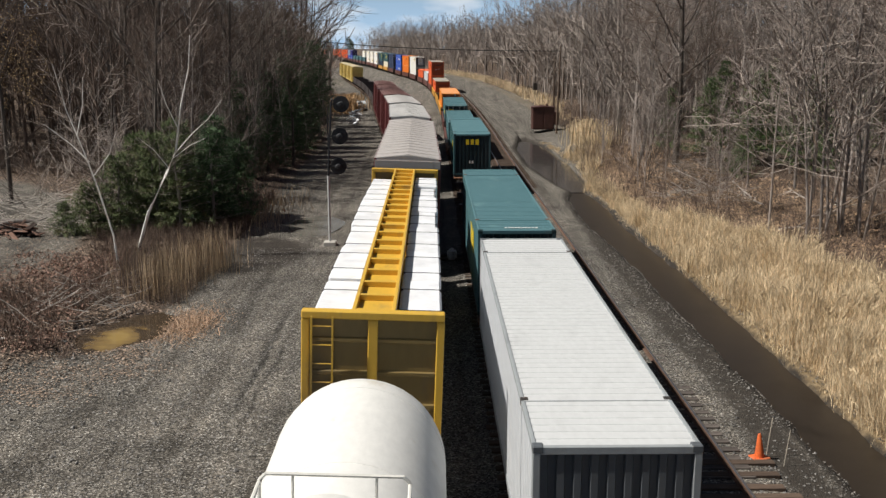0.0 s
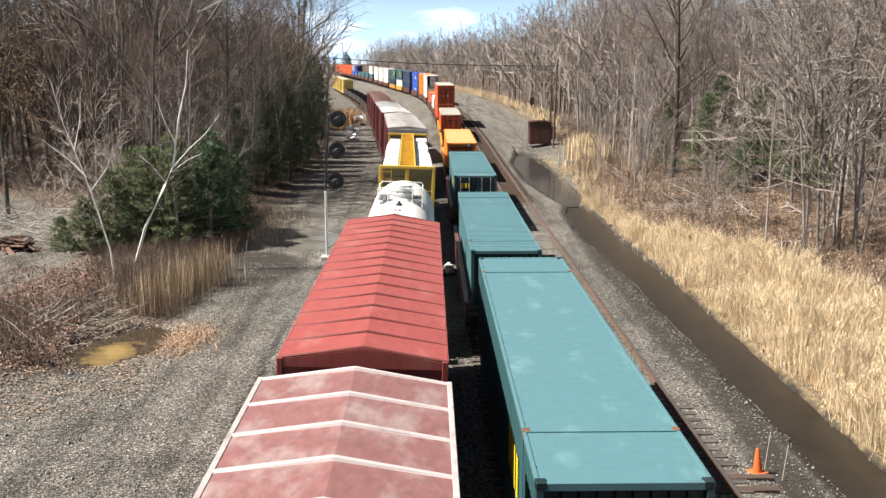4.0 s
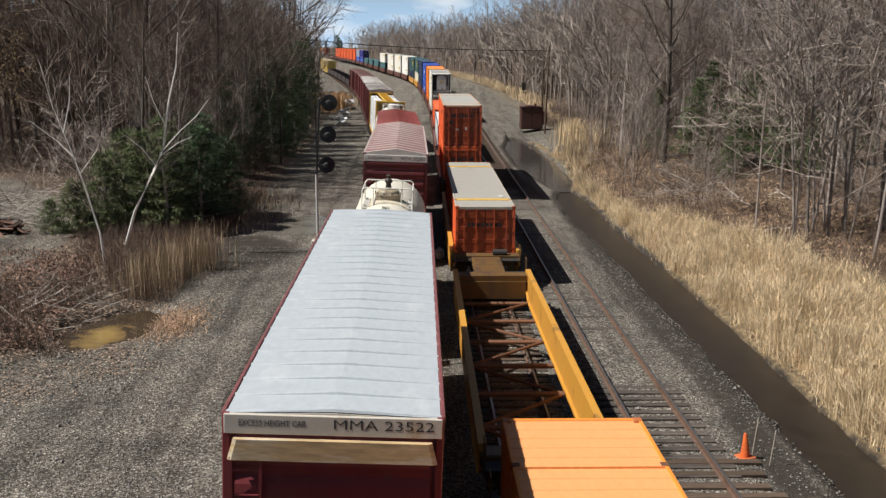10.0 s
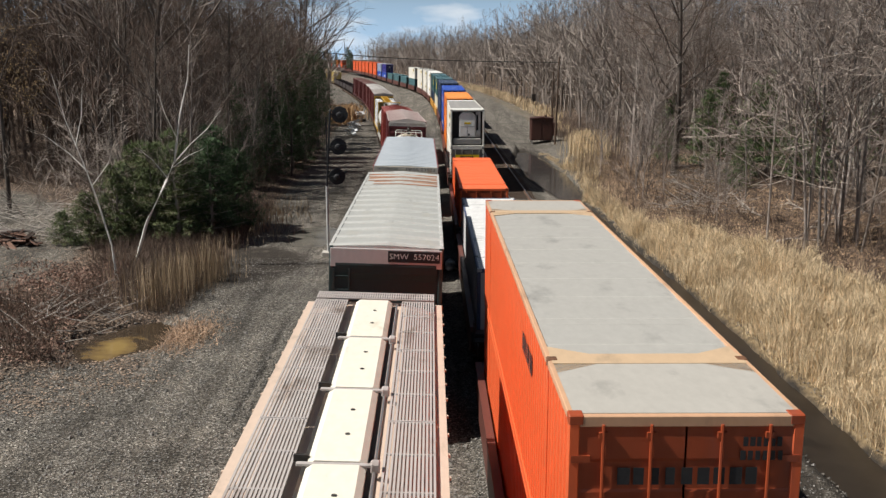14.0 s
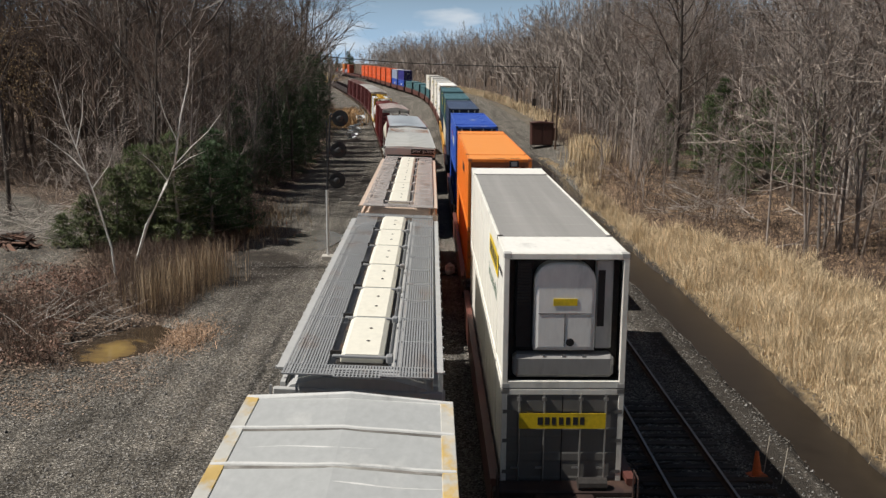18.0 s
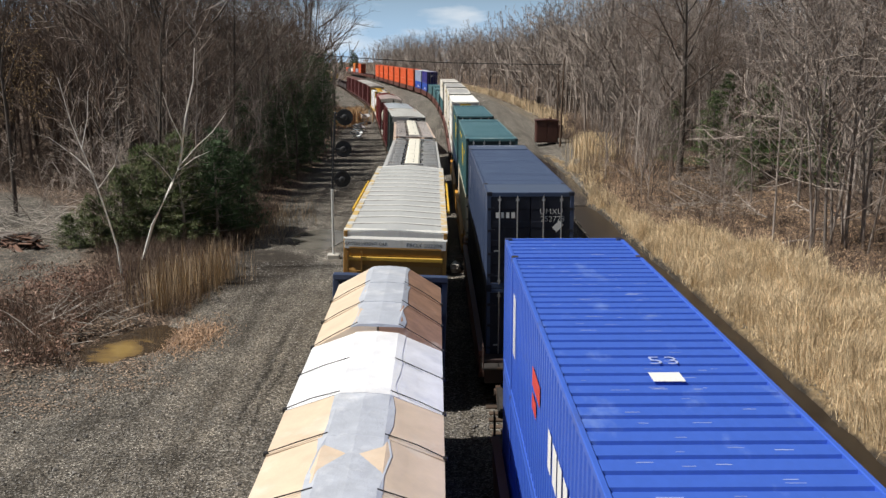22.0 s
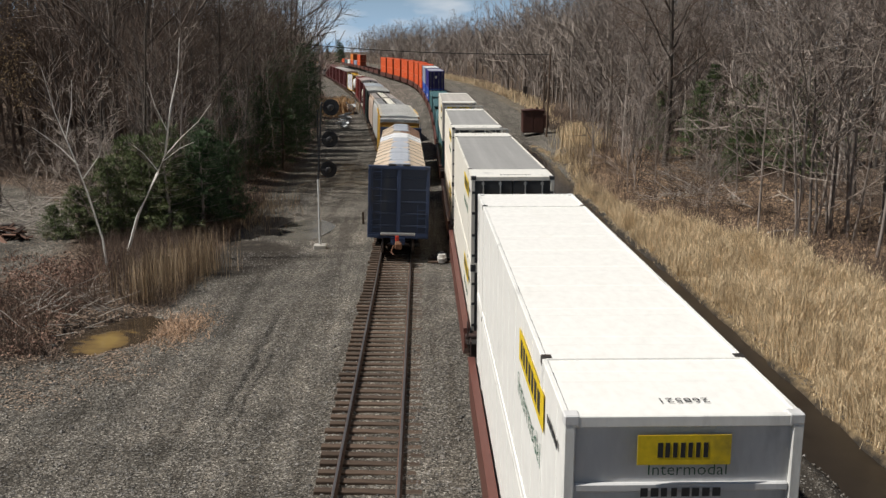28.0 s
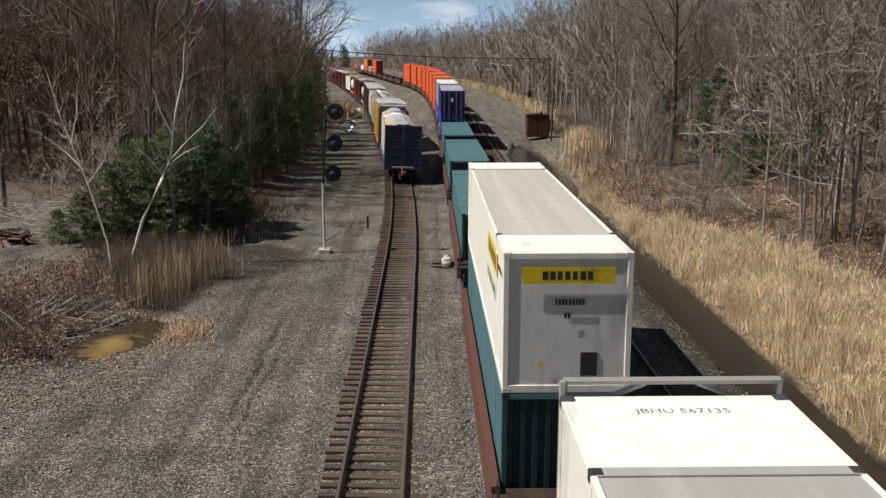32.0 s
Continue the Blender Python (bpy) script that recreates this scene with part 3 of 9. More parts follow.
def truck(parent, y):
    t = part("truck", BOLSTER, None, parent, "two-axle freight truck", at=pose(0, y, 0))
    for s in (-1, 1):
        part("side_frame", SIDE_FRAME, None, t, at=pose(s * 0.99, 0, 0))
        part("wheel_set", WHEEL_SET, None, t, at=pose(0, s * 0.88, 0))


_cp = Geo().box(-0.12, 0, 0.72, 0.12, 0.75, 0.92, 0.03).box(-0.2, 0.62, 0.68, 0.14, 0.92, 0.98, 0.05)
_cp.path([(0.2, 0.1, 0.7), (0.3, 0.45, 0.45), (0.16, 0.8, 0.4)], 0.035)
COUPLER = _cp.mesh("coupler", rust)


def couplers(parent, half):
    part("coupler", COUPLER, None, parent, at=pose(0, half - 0.1, 0))
    part("coupler", COUPLER, None, parent, at=pose(0, -half + 0.1, 0, 0, 0, 180))


def ladder(parent, mat, x, y, z0, z1, w=0.4, along="x", rungs=None, name="ladder"):
    g = Geo()
    n = rungs or max(3, int((z1 - z0) / 0.36))
    ax = (w / 2, 0, 0) if along == "x" else (0, w / 2, 0)
    for s in (-1, 1):
        g.box(x + s * ax[0] - 0.02, y + s * ax[1] - 0.02, z0, x + s * ax[0] + 0.02, y + s * ax[1] + 0.02, z1)
    for i in range(n):
        z = z0 + (z1 - z0) * (i + 0.5) / n
        g.tube((x - ax[0], y - ax[1], z), (x + ax[0], y + ax[1], z), 0.014, n=5)
    return part(name, g, mat, parent)


def wave(n, a, depth, flat=0.41):
    """Trapezoid corrugation: offsets and depths along one run of n waves of length a."""
    out = []
    for i in range(n):
        out += [(i * a, 0.0), (i * a + a * flat, 0.0), (i * a + a * 0.5, -depth), (i * a + a * (0.5 + flat), -depth)]
    out.append((n * a, 0.0))
    return out


# ---- containers ----
scuff_pale = paint((0.36, 0.42, 0.66))
worn_mark = material("worn_mark", (0.075, 0.032, 0.024), rough=0.8, vary=0.4, grain=9, dirt=(0.22, 0.07, 0.03), dirt_scale=3.0, dirt_at=0.5)


def container(spec, L=16.15, W=2.59, Hh=2.9):
    """A long shipping container with its origin at the middle of its floor; its near end looks to -y."""
    root = thing("shipping_container", spec["label"], "container", "containers of the intermodal train")
    side_m, roof_m = paint(spec["side"], spec.get("side_dirt"), at=0.6), paint(spec.get("roof", spec["side"]), spec.get("roof_dirt"), at=spec.get("roof_at", 0.56))
    if spec.get("streak"):
        # rain streaks run the length of the roof
        rc = spec["roof"]
        roof_m = material("streaked_roof", rc, rough=0.5, vary=0.10, grain=2.4, bump=0.02, dirt=tuple(min(1.0, 1.14 * c) for c in rc), dirt_scale=0.7, dirt_at=0.50, stretch=(1.6, 0.05, 1.0))
    # Most ends are darker than the sides: their shade is put into the colour.
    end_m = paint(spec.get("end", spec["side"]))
    hx, hy = W / 2, L / 2
    t = 0.12
    # frame: posts and rails
    fr = Geo()
    for sx in (-1, 1):
        for sy in (-1, 1):
            fr.box(sx * hx - (t if sx > 0 else 0), sy * hy - (t if sy > 0 else 0), 0.0, sx * hx + (0 if sx > 0 else t), sy * hy + (0 if sy > 0 else t), Hh, 0.012)
        x0, x1 = sorted((sx * hx, sx * (hx - 0.07)))
        part("top_rail", Geo().box(x0, -hy + t, Hh - 0.10, x1, hy - t, Hh - 0.003, 0.01), paint(spec.get("edge", spec.get("frame", spec["side"]))), root)
        fr.box(x0, -hy + t, 0.0, x1, hy - t, 0.17, 0.01)
    for sy in (-1, 1):
        y0, y1 = sorted((sy * hy, sy * (hy - 0.09)))
        part("header", Geo().box(-hx + t, y0, Hh - 0.13, hx - t, y1, Hh - 0.003, 0.01), paint(spec.get("edge", spec.get("frame", spec["side"]))), root)
        fr.box(-hx + t, y0, 0.0, hx - t, y1, 0.16, 0.01)
    part("frame", fr, paint(spec.get("frame", spec["side"])), root)
    # roof
    rib = spec.get("rib", 0.028)
    r = Geo()
    n = int(round((L - 0.2) / spec.get("pitch", 0.36)))
    a = (L - 0.18) / n
    pr = [(i * a + a * f, -rib * d) for i in range(n) for f, d in ((0, 0), (0.70, 0), (0.75, 1), (0.97, 1))] + [(n * a, 0.0)]
    vs, fs = [], []
    for y, d in pr:
        vs += [(-hx + 0.06, y - hy + 0.09, Hh - 0.02 + d), (hx - 0.06, y - hy + 0.09, Hh - 0.02 + d)]
    fs = [(2 * i, 2 * i + 1, 2 * i + 3, 2 * i + 2) for i in range(len(pr) - 1)]
    r.add(vs, fs)
    part("roof", r, roof_m, root, spec.get("roof_label", ""))
    if spec.get("scuffs"):
        # bare scrapes where lifting gear has rubbed the roof ribs
        rnd, g = random.Random(31), Geo()
        for _ in range(spec["scuffs"]):
            i = rnd.randrange(n)
            y, x, ln = i * a + a * rnd.uniform(0.15, 0.5) - hy + 0.09, rnd.uniform(-hx + 0.2, hx - 0.6), rnd.uniform(0.04, 0.26)
            g.box(x, y, Hh - 0.021, x + ln, y + rnd.uniform(0.004, 0.016), Hh - 0.017)
        part("scuff_marks", g, scuff_pale, root, "pale scrapes on the roof ribs")
    # end strips and lifting points over the forty-foot posts
    for sy in (-1, 1):
        yy = sy * 6.05
        sw = spec.get("strip_w", 0.09)
        b = Geo().box(-hx + 0.05, yy - sw, Hh - 0.05, hx - 0.05, yy + sw, Hh + 0.004)
        part("cross_beam", b, paint(spec["strip"]) if "strip" in spec else roof_m, root)
        if "gusset" in spec:
            for sx in (-1, 1):
                g = Geo()
                xa, xb = sx * (hx - 0.06), sx * (hx - 0.75)
                pts = [(xa, yy - 0.55), (xa, yy + 0.55), (xb, yy + 0.12), (xb, yy - 0.12)]
                g.loft([[(x, y, z) for x, y in pts] for z in (Hh - 0.03, Hh - 0.004)])
                part("gusset_plate", g, paint(spec["strip"]), root)
        if "cap" in spec:
            y0, y1 = sorted((sy * 6.14, sy * (hy - 0.1)))
            part("end_cap", Geo().box(-hx + 0.05, y0, Hh - 0.045, hx - 0.05, y1, Hh - 0.004), paint(spec["cap"]), root, "lighter end section of the roof")
        for sx in (-1, 1):
            x0, x1 = sorted((sx * (hx + 0.004), sx * (hx - 0.13)))
            part("lifting_plate", Geo().box(x0, yy - 0.075, Hh - 0.11, x1, yy + 0.075, Hh + 0.012, 0.01), rust if spec["side"] in (REDOR, ORANGE, TEAL, DKTEAL) else steel_dark, root)
    for sx in (-1, 1):
        for sy in (-1, 1):
            for z in (0, Hh):
                x0, x1 = sorted((sx * (hx + 0.004), sx * (hx - 0.165)))
                y0, y1 = sorted((sy * (hy + 0.004), sy * (hy - 0.17)))
                z0, z1 = (-0.004, 0.114) if z == 0 else (Hh - 0.112, Hh + 0.008)
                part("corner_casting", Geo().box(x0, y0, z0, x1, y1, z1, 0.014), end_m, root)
    # sides
    for sx in (-1, 1):
        g = Geo()
        if spec.get("smooth"):
            ys = [-hy + t]
            for i in range(13):
                y = -hy + 0.7 + i * (L - 1.4) / 12
                ys += [y - 0.035, y - 0.028, y + 0.028, y + 0.035]
            ys.append(hy - t)
            vs = []
            for i, y in enumerate(ys):
                x = sx * (hx - (0.012 if i % 4 in (2, 3) else 0.02))
                vs += [(x, y, 0.16), (x, y, Hh - 0.09)]
            g.add(vs, [(2 * i, 2 * i + 1, 2 * i + 3, 2 * i + 2) for i in range(len(ys) - 1)])
        else:
            n = 58
            pr = wave(n, (L - 2 * t) / n, 0.036)
            vs = []
            for y, d in pr:
                x = sx * (hx - 0.012 + d)
                vs += [(x, y - hy + t, 0.16), (x, y - hy + t, Hh - 0.09)]
            g.add(vs, [(2 * i, 2 * i + 1, 2 * i + 3, 2 * i + 2) for i in range(len(pr) - 1)])
        part("side_wall", g, side_m, root)
        for yy in (-6.05, 6.05):
            x0, x1 = sorted((sx * (hx + 0.002), sx * (hx - 0.06)))
            part("side_post", Geo().box(x0, yy - 0.1, 0.1, x1, yy + 0.1, Hh - 0.06, 0.008), side_m, root)
    part("floor", Geo().box(-hx + 0.08, -hy + 0.1, 0.05, hx - 0.08, hy - 0.1, 0.14), steel_dark, root)
    # far end: corrugated bulkhead
    def corr(y, face, nn=9, depth=0.06):
        g = Geo()
        pr = wave(nn, (W - 2 * t) / nn, depth)
        vs = []
        for x, d in pr:
            vs += [(x - hx + t, y - face * d * -1, 0.15), (x - hx + t, y - face * d * -1, Hh - 0.12)]
        return g.add(vs, [(2 * i, 2 * i + 1, 2 * i + 3, 2 * i + 2) for i in range(len(pr) - 1)])
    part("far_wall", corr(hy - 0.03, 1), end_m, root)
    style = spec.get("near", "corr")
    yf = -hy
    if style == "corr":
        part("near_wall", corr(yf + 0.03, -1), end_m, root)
    elif style == "doors":
        for sx in (-1, 1):
            x0, x1 = sorted((sx * 0.012, sx * (hx - t)))
            zs = [(0.16, 0.0)]
            for z in (0.55, 1.1, 1.65, 2.2):
                zs += [(z - 0.2, 0.0), (z - 0.16, 0.009), (z + 0.16, 0.009), (z + 0.2, 0.0)]
            zs.append((Hh - 0.13, 0.0))
            d = Geo()
            d.add([(x, yf + 0.012 + q, z) for z, q in zs for x in (x0, x1)], [(2 * i, 2 * i + 1, 2 * i + 3, 2 * i + 2) for i in range(len(zs) - 1)])
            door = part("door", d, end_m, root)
            for k in (0.33, 0.78):
                x = sx * k * (hx - t)
                rod = Geo().tube((x, yf - 0.012, 0.12), (x, yf - 0.012, Hh - 0.1), 0.019, n=6)
                rod.box(x - 0.16, yf - 0.02, 1.12, x + 0.02, yf - 0.005, 1.16)
                for z in (0.22, 2.68):
                    rod.box(x - 0.05, yf - 0.025, z - 0.035, x + 0.05, yf + 0.004, z + 0.035)
                part("lock_rod", rod, bright_steel if spec["side"] not in (REDOR, ORANGE) else end_m, door, "locking rod with brackets")
            for z in (0.4, 1.05, 1.75, 2.4):
                x0, x1 = sorted((sx * (hx - 0.03), sx * (hx - t - 0.12)))
                part("hinge", Geo().box(x0, yf - 0.006, z - 0.04, x1, yf + 0.012, z + 0.04), end_m, door)
    elif style == "ribs":
        part("near_wall", Geo().box(-hx + t, yf + 0.06, 0.15, hx - t, yf + 0.1, Hh - 0.12), end_m, root)
        for i in range(7):
            z = 0.5 + i * 0.265
            part("wall_rib", Geo().box(-hx + t, yf + 0.005, z - 0.075, hx - t, yf + 0.062, z + 0.03, 0.02), end_m, root)
    elif style == "plain":
        part("near_wall", Geo().box(-hx + t, yf + 0.03, 0.15, hx - t, yf + 0.07, Hh - 0.12), end_m, root)
        part("equipment_panel", Geo().box(0.28, yf + 0.012, 0.35, 0.62, yf + 0.035, 0.85, 0.01), steel_dark, root, "dark equipment hatch")
    elif style == "vent":
        part("near_wall", Geo().box(-hx + t, yf + 0.12, 0.15, hx - t, yf + 0.16, Hh - 0.12), end_m, root)
        part("name_panel", Geo().box(-hx + t + 0.14, yf + 0.085, 2.10, hx - t - 0.14, yf + 0.118, 2.60, 0.01), paint((0.42, 0.12, 0.03), (0.16, 0.06, 0.03), at=0.5), root, "dirty recessed panel with a worn dark name")
        for i in range(7):
            z = 0.26 + i * 0.255
            part("wall_rib", Geo().loft([[(x, yf + 0.125, z), (x, yf + 0.04, z + 0.03), (x, yf + 0.03, z + 0.10), (x, yf + 0.125, z + 0.15)] for x in (-hx + t + 0.13, hx - t - 0.13)]), end_m, root)
        for sx in (-1, 1):
            x0, x1 = sorted((sx * (hx - t), sx * (hx - t - 0.13)))
            part("end_post", Geo().box(x0, yf + 0.02, 0.16, x1, yf + 0.122, Hh - 0.13, 0.02), end_m, root)
        part("top_panel", Geo().box(-hx + t + 0.13, yf + 0.03, 2.61, hx - t - 0.13, yf + 0.12, Hh - 0.13, 0.01), end_m, root)
        box_ = part("data_box", Geo().box(0.38, yf - 0.012, 2.57, 0.76, yf + 0.03, 2.83, 0.01), black_paint, root, "dark frame round a pale data plate")
        part("data_plate", Geo().box(0.45, yf - 0.018, 2.61, 0.69, yf - 0.011, 2.79), bright_steel, box_)
        bars(9, 1.85, 0.24, worn_mark, root, pose(0.0, yf + 0.084, 2.42) @ NEAR)
        bars(7, 0.85, 0.09, worn_mark, root, pose(0.42, yf + 0.084, 2.21) @ NEAR)
        bars(1, 0.27, 0.27, steel_dark, root, pose(-0.9, yf + 0.026, 1.72, 0, 45, 0) @ NEAR, "placard")
    elif style == "reefer":
        part("near_wall", Geo().box(-hx + t, yf + 0.45, 0.15, hx - t, yf + 0.5, Hh - 0.12), steel_dark, root)
        def arch(w, z0, z1, r, y):
            """A panel outline with rounded upper corners."""
            top = [(w - r + r * math.cos(a), y, z1 - r + r * math.sin(a)) for a in np.linspace(0, math.pi / 2, 7)]
            return [(-w, y, z0), (w, y, z0)] + top + [(-x, y, z) for x, _, z in reversed(top)]
        unit = part("cooling_unit", Geo().loft([arch(0.64, 0.80, 2.68, 0.42, yf + 0.45), arch(0.64, 0.80, 2.68, 0.42, yf + 0.13), arch(0.61, 0.83, 2.65, 0.40, yf + 0.075), arch(0.55, 0.89, 2.59, 0.36, yf + 0.06)]),
                    paint((0.86, 0.85, 0.82)), root, "white rounded refrigeration unit")
        for sx in (-1, 1):
            x0, x1 = sorted((sx * 0.66, sx * 1.02))
            part("side_cheek", Geo().box(x0, yf + 0.24, 0.8, x1, yf + 0.46, 2.72, 0.03), black_paint if sx < 0 else paint((0.55, 0.545, 0.53)), unit)
        for k in range(14):
            part("louvre", Geo().box(-0.98, yf + 0.2, 1.75 + k * 0.065, -0.72, yf + 0.245, 1.79 + k * 0.065), steel_dark, unit)
        part("seam", Geo().box(-0.55, yf + 0.052, 1.60, 0.55, yf + 0.0605, 1.615), steel_dark, unit)
        part("seam", Geo().box(-0.008, yf + 0.052, 0.9, 0.008, yf + 0.0605, 1.60), steel_dark, unit)
        part("fan_port", Geo().lathe([(0.001, yf + 0.05), (0.085, yf + 0.05), (0.085, yf + 0.068)], 18, "y", (0.12, 0, 0.99)), black_paint, unit)
        part("unit_label", Geo().box(-0.25, yf + 0.05, 1.78, 0.25, yf + 0.0605, 1.93), yellow_mark, unit, "small yellow name plate")
        part("grille", Geo().box(0.70, yf + 0.2, 1.3, 0.84, yf + 0.245, 2.5), black_paint, unit)
        fuel = part("fuel_tank", Geo().box(-1.06, yf + 0.03, 0.22, 1.06, yf + 0.44, 0.72, 0.08), paint((0.30, 0.295, 0.285)), root, "dark fuel tank under the cooling unit")
        for x in (-0.42, 0.0, 0.42):
            part("strap", Geo().box(x - 0.03, yf + 0.05, 0.3, x + 0.03, yf + 0.07, 0.72), bright_steel, fuel)
    if spec.get("far_frame"):
        fr2 = Geo().path([(-hx + 0.05, hy + 0.06, 0.3), (-hx + 0.05, hy + 0.06, Hh + 0.16), (hx - 0.05, hy + 0.06, Hh + 0.16), (hx - 0.05, hy + 0.06, 0.3)], 0.05)
        fr2.path([(-hx + 0.05, hy + 0.06, Hh - 0.25), (-0.3, hy + 0.1, Hh + 0.12)], 0.04).path([(hx - 0.05, hy + 0.06, Hh - 0.25), (0.3, hy + 0.1, Hh + 0.12)], 0.04)
        part("guard_frame", fr2, paint((0.30, 0.30, 0.29)), root, "grey steel guard frame over the far end")
    if spec.get("plate"):
        # yellow name plate on the near end, its name drawn as bars
        z = spec["plate"]
        p = part("name_plate", Geo().box(-0.92 * spec.get("plate_w", 1), yf - 0.032, z - 0.17, 0.92 * spec.get("plate_w", 1), yf - 0.024, z + 0.17), yellow_mark, root, "yellow name plate")
        bars(7, 1.05 * spec.get("plate_w", 1), 0.17, black_mark, p, pose(0, yf - 0.032, z) @ NEAR)
    if spec.get("side_plate"):
        y = -hy + 3.2
        p = part("side_plate", Geo().box(-hx - 0.006, y - 1.5, 2.0, -hx - 0.001, y + 1.5, 2.5), yellow_mark, root, "yellow name plate")
        bars(7, 2.5, 0.3, black_mark, p, pose(-hx - 0.006, y, 2.25) @ WEST)
        letters("Intermodal", 0.5, green_mark, root, pose(-hx - 0.002, y + 0.2, 1.55) @ WEST, width=2.9)
        bars(9, 0.9, 0.1, black_mark, root, pose(-hx - 0.002, -hy + 0.9, 2.35) @ WEST)
    for text, size, mat, m in spec.get("texts", ()):
        letters(text, size, mat, root, m)
    for nn, w, h, mat, m in spec.get("bars", ()):
        bars(nn, w, h, mat, root, m)
    return root


def well_car(color, half, near_truck=True, far_truck=True, L=16.3, name="well_car", label="low steel well car carrying containers"):
    """The low car under a container; origin at the rail heads."""
    root = thing(name, label, "rail car", "cars of the intermodal train")
    m = paint(color, (0.10, 0.06, 0.04), at=0.58)
    em = paint(tuple(0.22 * c + 0.02 for c in color), (0.09, 0.055, 0.04), at=0.5)
    hl = L / 2
    for s in (-1, 1):
        g = Geo()
        prof = ((1.33, 0.28), (1.50, 0.28), (1.50, 1.28), (1.53, 1.30), (1.53, 1.42), (1.34, 1.42), (1.34, 1.30), (1.40, 1.26), (1.40, 0.36), (1.33, 0.36))
        rings = [[(s * x, y, z if abs(y) < hl - 0.1 else max(z, 0.75)) for x, z in prof] for y in (-hl - 0.3, -hl + 0.6, hl - 0.6, hl + 0.3)]
        part("side_sill", g.loft(rings), m, root)
    for i in range(7):
        y = -hl + 0.8 + i * (L - 1.6) / 6
        part("cross_member", Geo().box(-1.33, y - 0.12, 0.26, 1.33, y + 0.12, 0.36, 0.02), rust, root)
    for i in range(6):
        y0 = -hl + 0.8 + i * (L - 1.6) / 6
        y1 = y0 + (L - 1.6) / 6
        part("brace", Geo().tube((-1.3 if i % 2 else 1.3, y0, 0.31), (1.3 if i % 2 else -1.3, y1, 0.31), 0.06), rust, root)
    for s in (-1, 1):
        e = part("end_platform", Geo().box(-1.48, min(s * hl, s * (hl + 0.55)), 0.95, 1.48, max(s * hl, s * (hl + 0.55)), 1.25, 0.03)
                 .box(-0.62, min(s * (hl + 0.5), s * half), 0.86, 0.62, max(s * (hl + 0.5), s * half), 1.18, 0.03)
                 .box(-1.33, min(s * hl, s * (hl - 0.06)), 0.3, 1.33, max(s * hl, s * (hl - 0.06)), 1.0), em, root)
        for sx in (-1, 1):
            part("walkway", Geo().box(min(sx * 0.66, sx * 1.45), min(s * (hl + 0.6), s * (hl + 1.1)), 1.1, max(sx * 0.66, sx * 1.45), max(s * (hl + 0.6), s * (hl + 1.1)), 1.14), steel_dark, e, "worn grating step")
            part("handrail", Geo().path([(sx * 1.42, s * (hl + 0.62), 0.9), (sx * 1.42, s * (hl + 0.62), 1.75), (sx * 1.42, s * (hl + 1.05), 1.75), (sx * 1.42, s * (hl + 1.05), 0.9)], 0.017, 5), em, e)
    part("brake_cylinder", Geo().tube((0.3, -hl - 0.4, 1.35), (0.9, -hl - 0.4, 1.35), 0.14, n=10), steel_dark, root)
    if near_truck:
        truck(root, -half)
    if far_truck:
        truck(root, half)
    return root


def spine_car(length, trucks):
    """A bare steel spine on trucks, with saddles that hold containers."""
    root = thing("spine_car", "rust-brown spine car with a narrow centre sill", "rail car", "cars of the intermodal train")
    m = paint((0.06, 0.042, 0.038), (0.10, 0.055, 0.04))
    h = length / 2
    part("centre_sill", Geo().box(-0.33, -h, 0.72, 0.33, h, 1.12, 0.03).box(-0.45, -h, 1.10, 0.45, h, 1.15), m, root)
    for y in np.arange(-h + 1.0, h, 4.6):
        part("saddle", Geo().box(-1.28, y - 0.22, 0.98, 1.28, y + 0.22, 1.17, 0.03).box(-1.28, y - 0.1, 0.75, 1.28, y + 0.1, 1.0, 0.04), m, root)
    for y in trucks:
        truck(root, y)
        part("hitch", Geo().box(-0.5, y - 0.45, 1.15, 0.5, y + 0.45, 1.3, 0.05).box(-1.3, y - 0.9, 1.05, -0.6, y - 0.4, 1.12).box(0.6, y - 0.9, 1.05, 1.3, y - 0.4, 1.12), rust, root, "rusty hitch plate")
    return root


def NP(x, z):
    """A place on a container's near end."""
    return pose(x, -16.15 / 2 - 0.006, z) @ NEAR


def RT(x, y, turn=0):
    """A place on a container's roof."""
    return pose(x, y, 2.9 - 0.0035, 0, 0, turn)


def SD(y, z):
    """A place on the side of a container that looks to -x."""
    return pose(-2.59 / 2 - 0.004, y, z) @ WEST


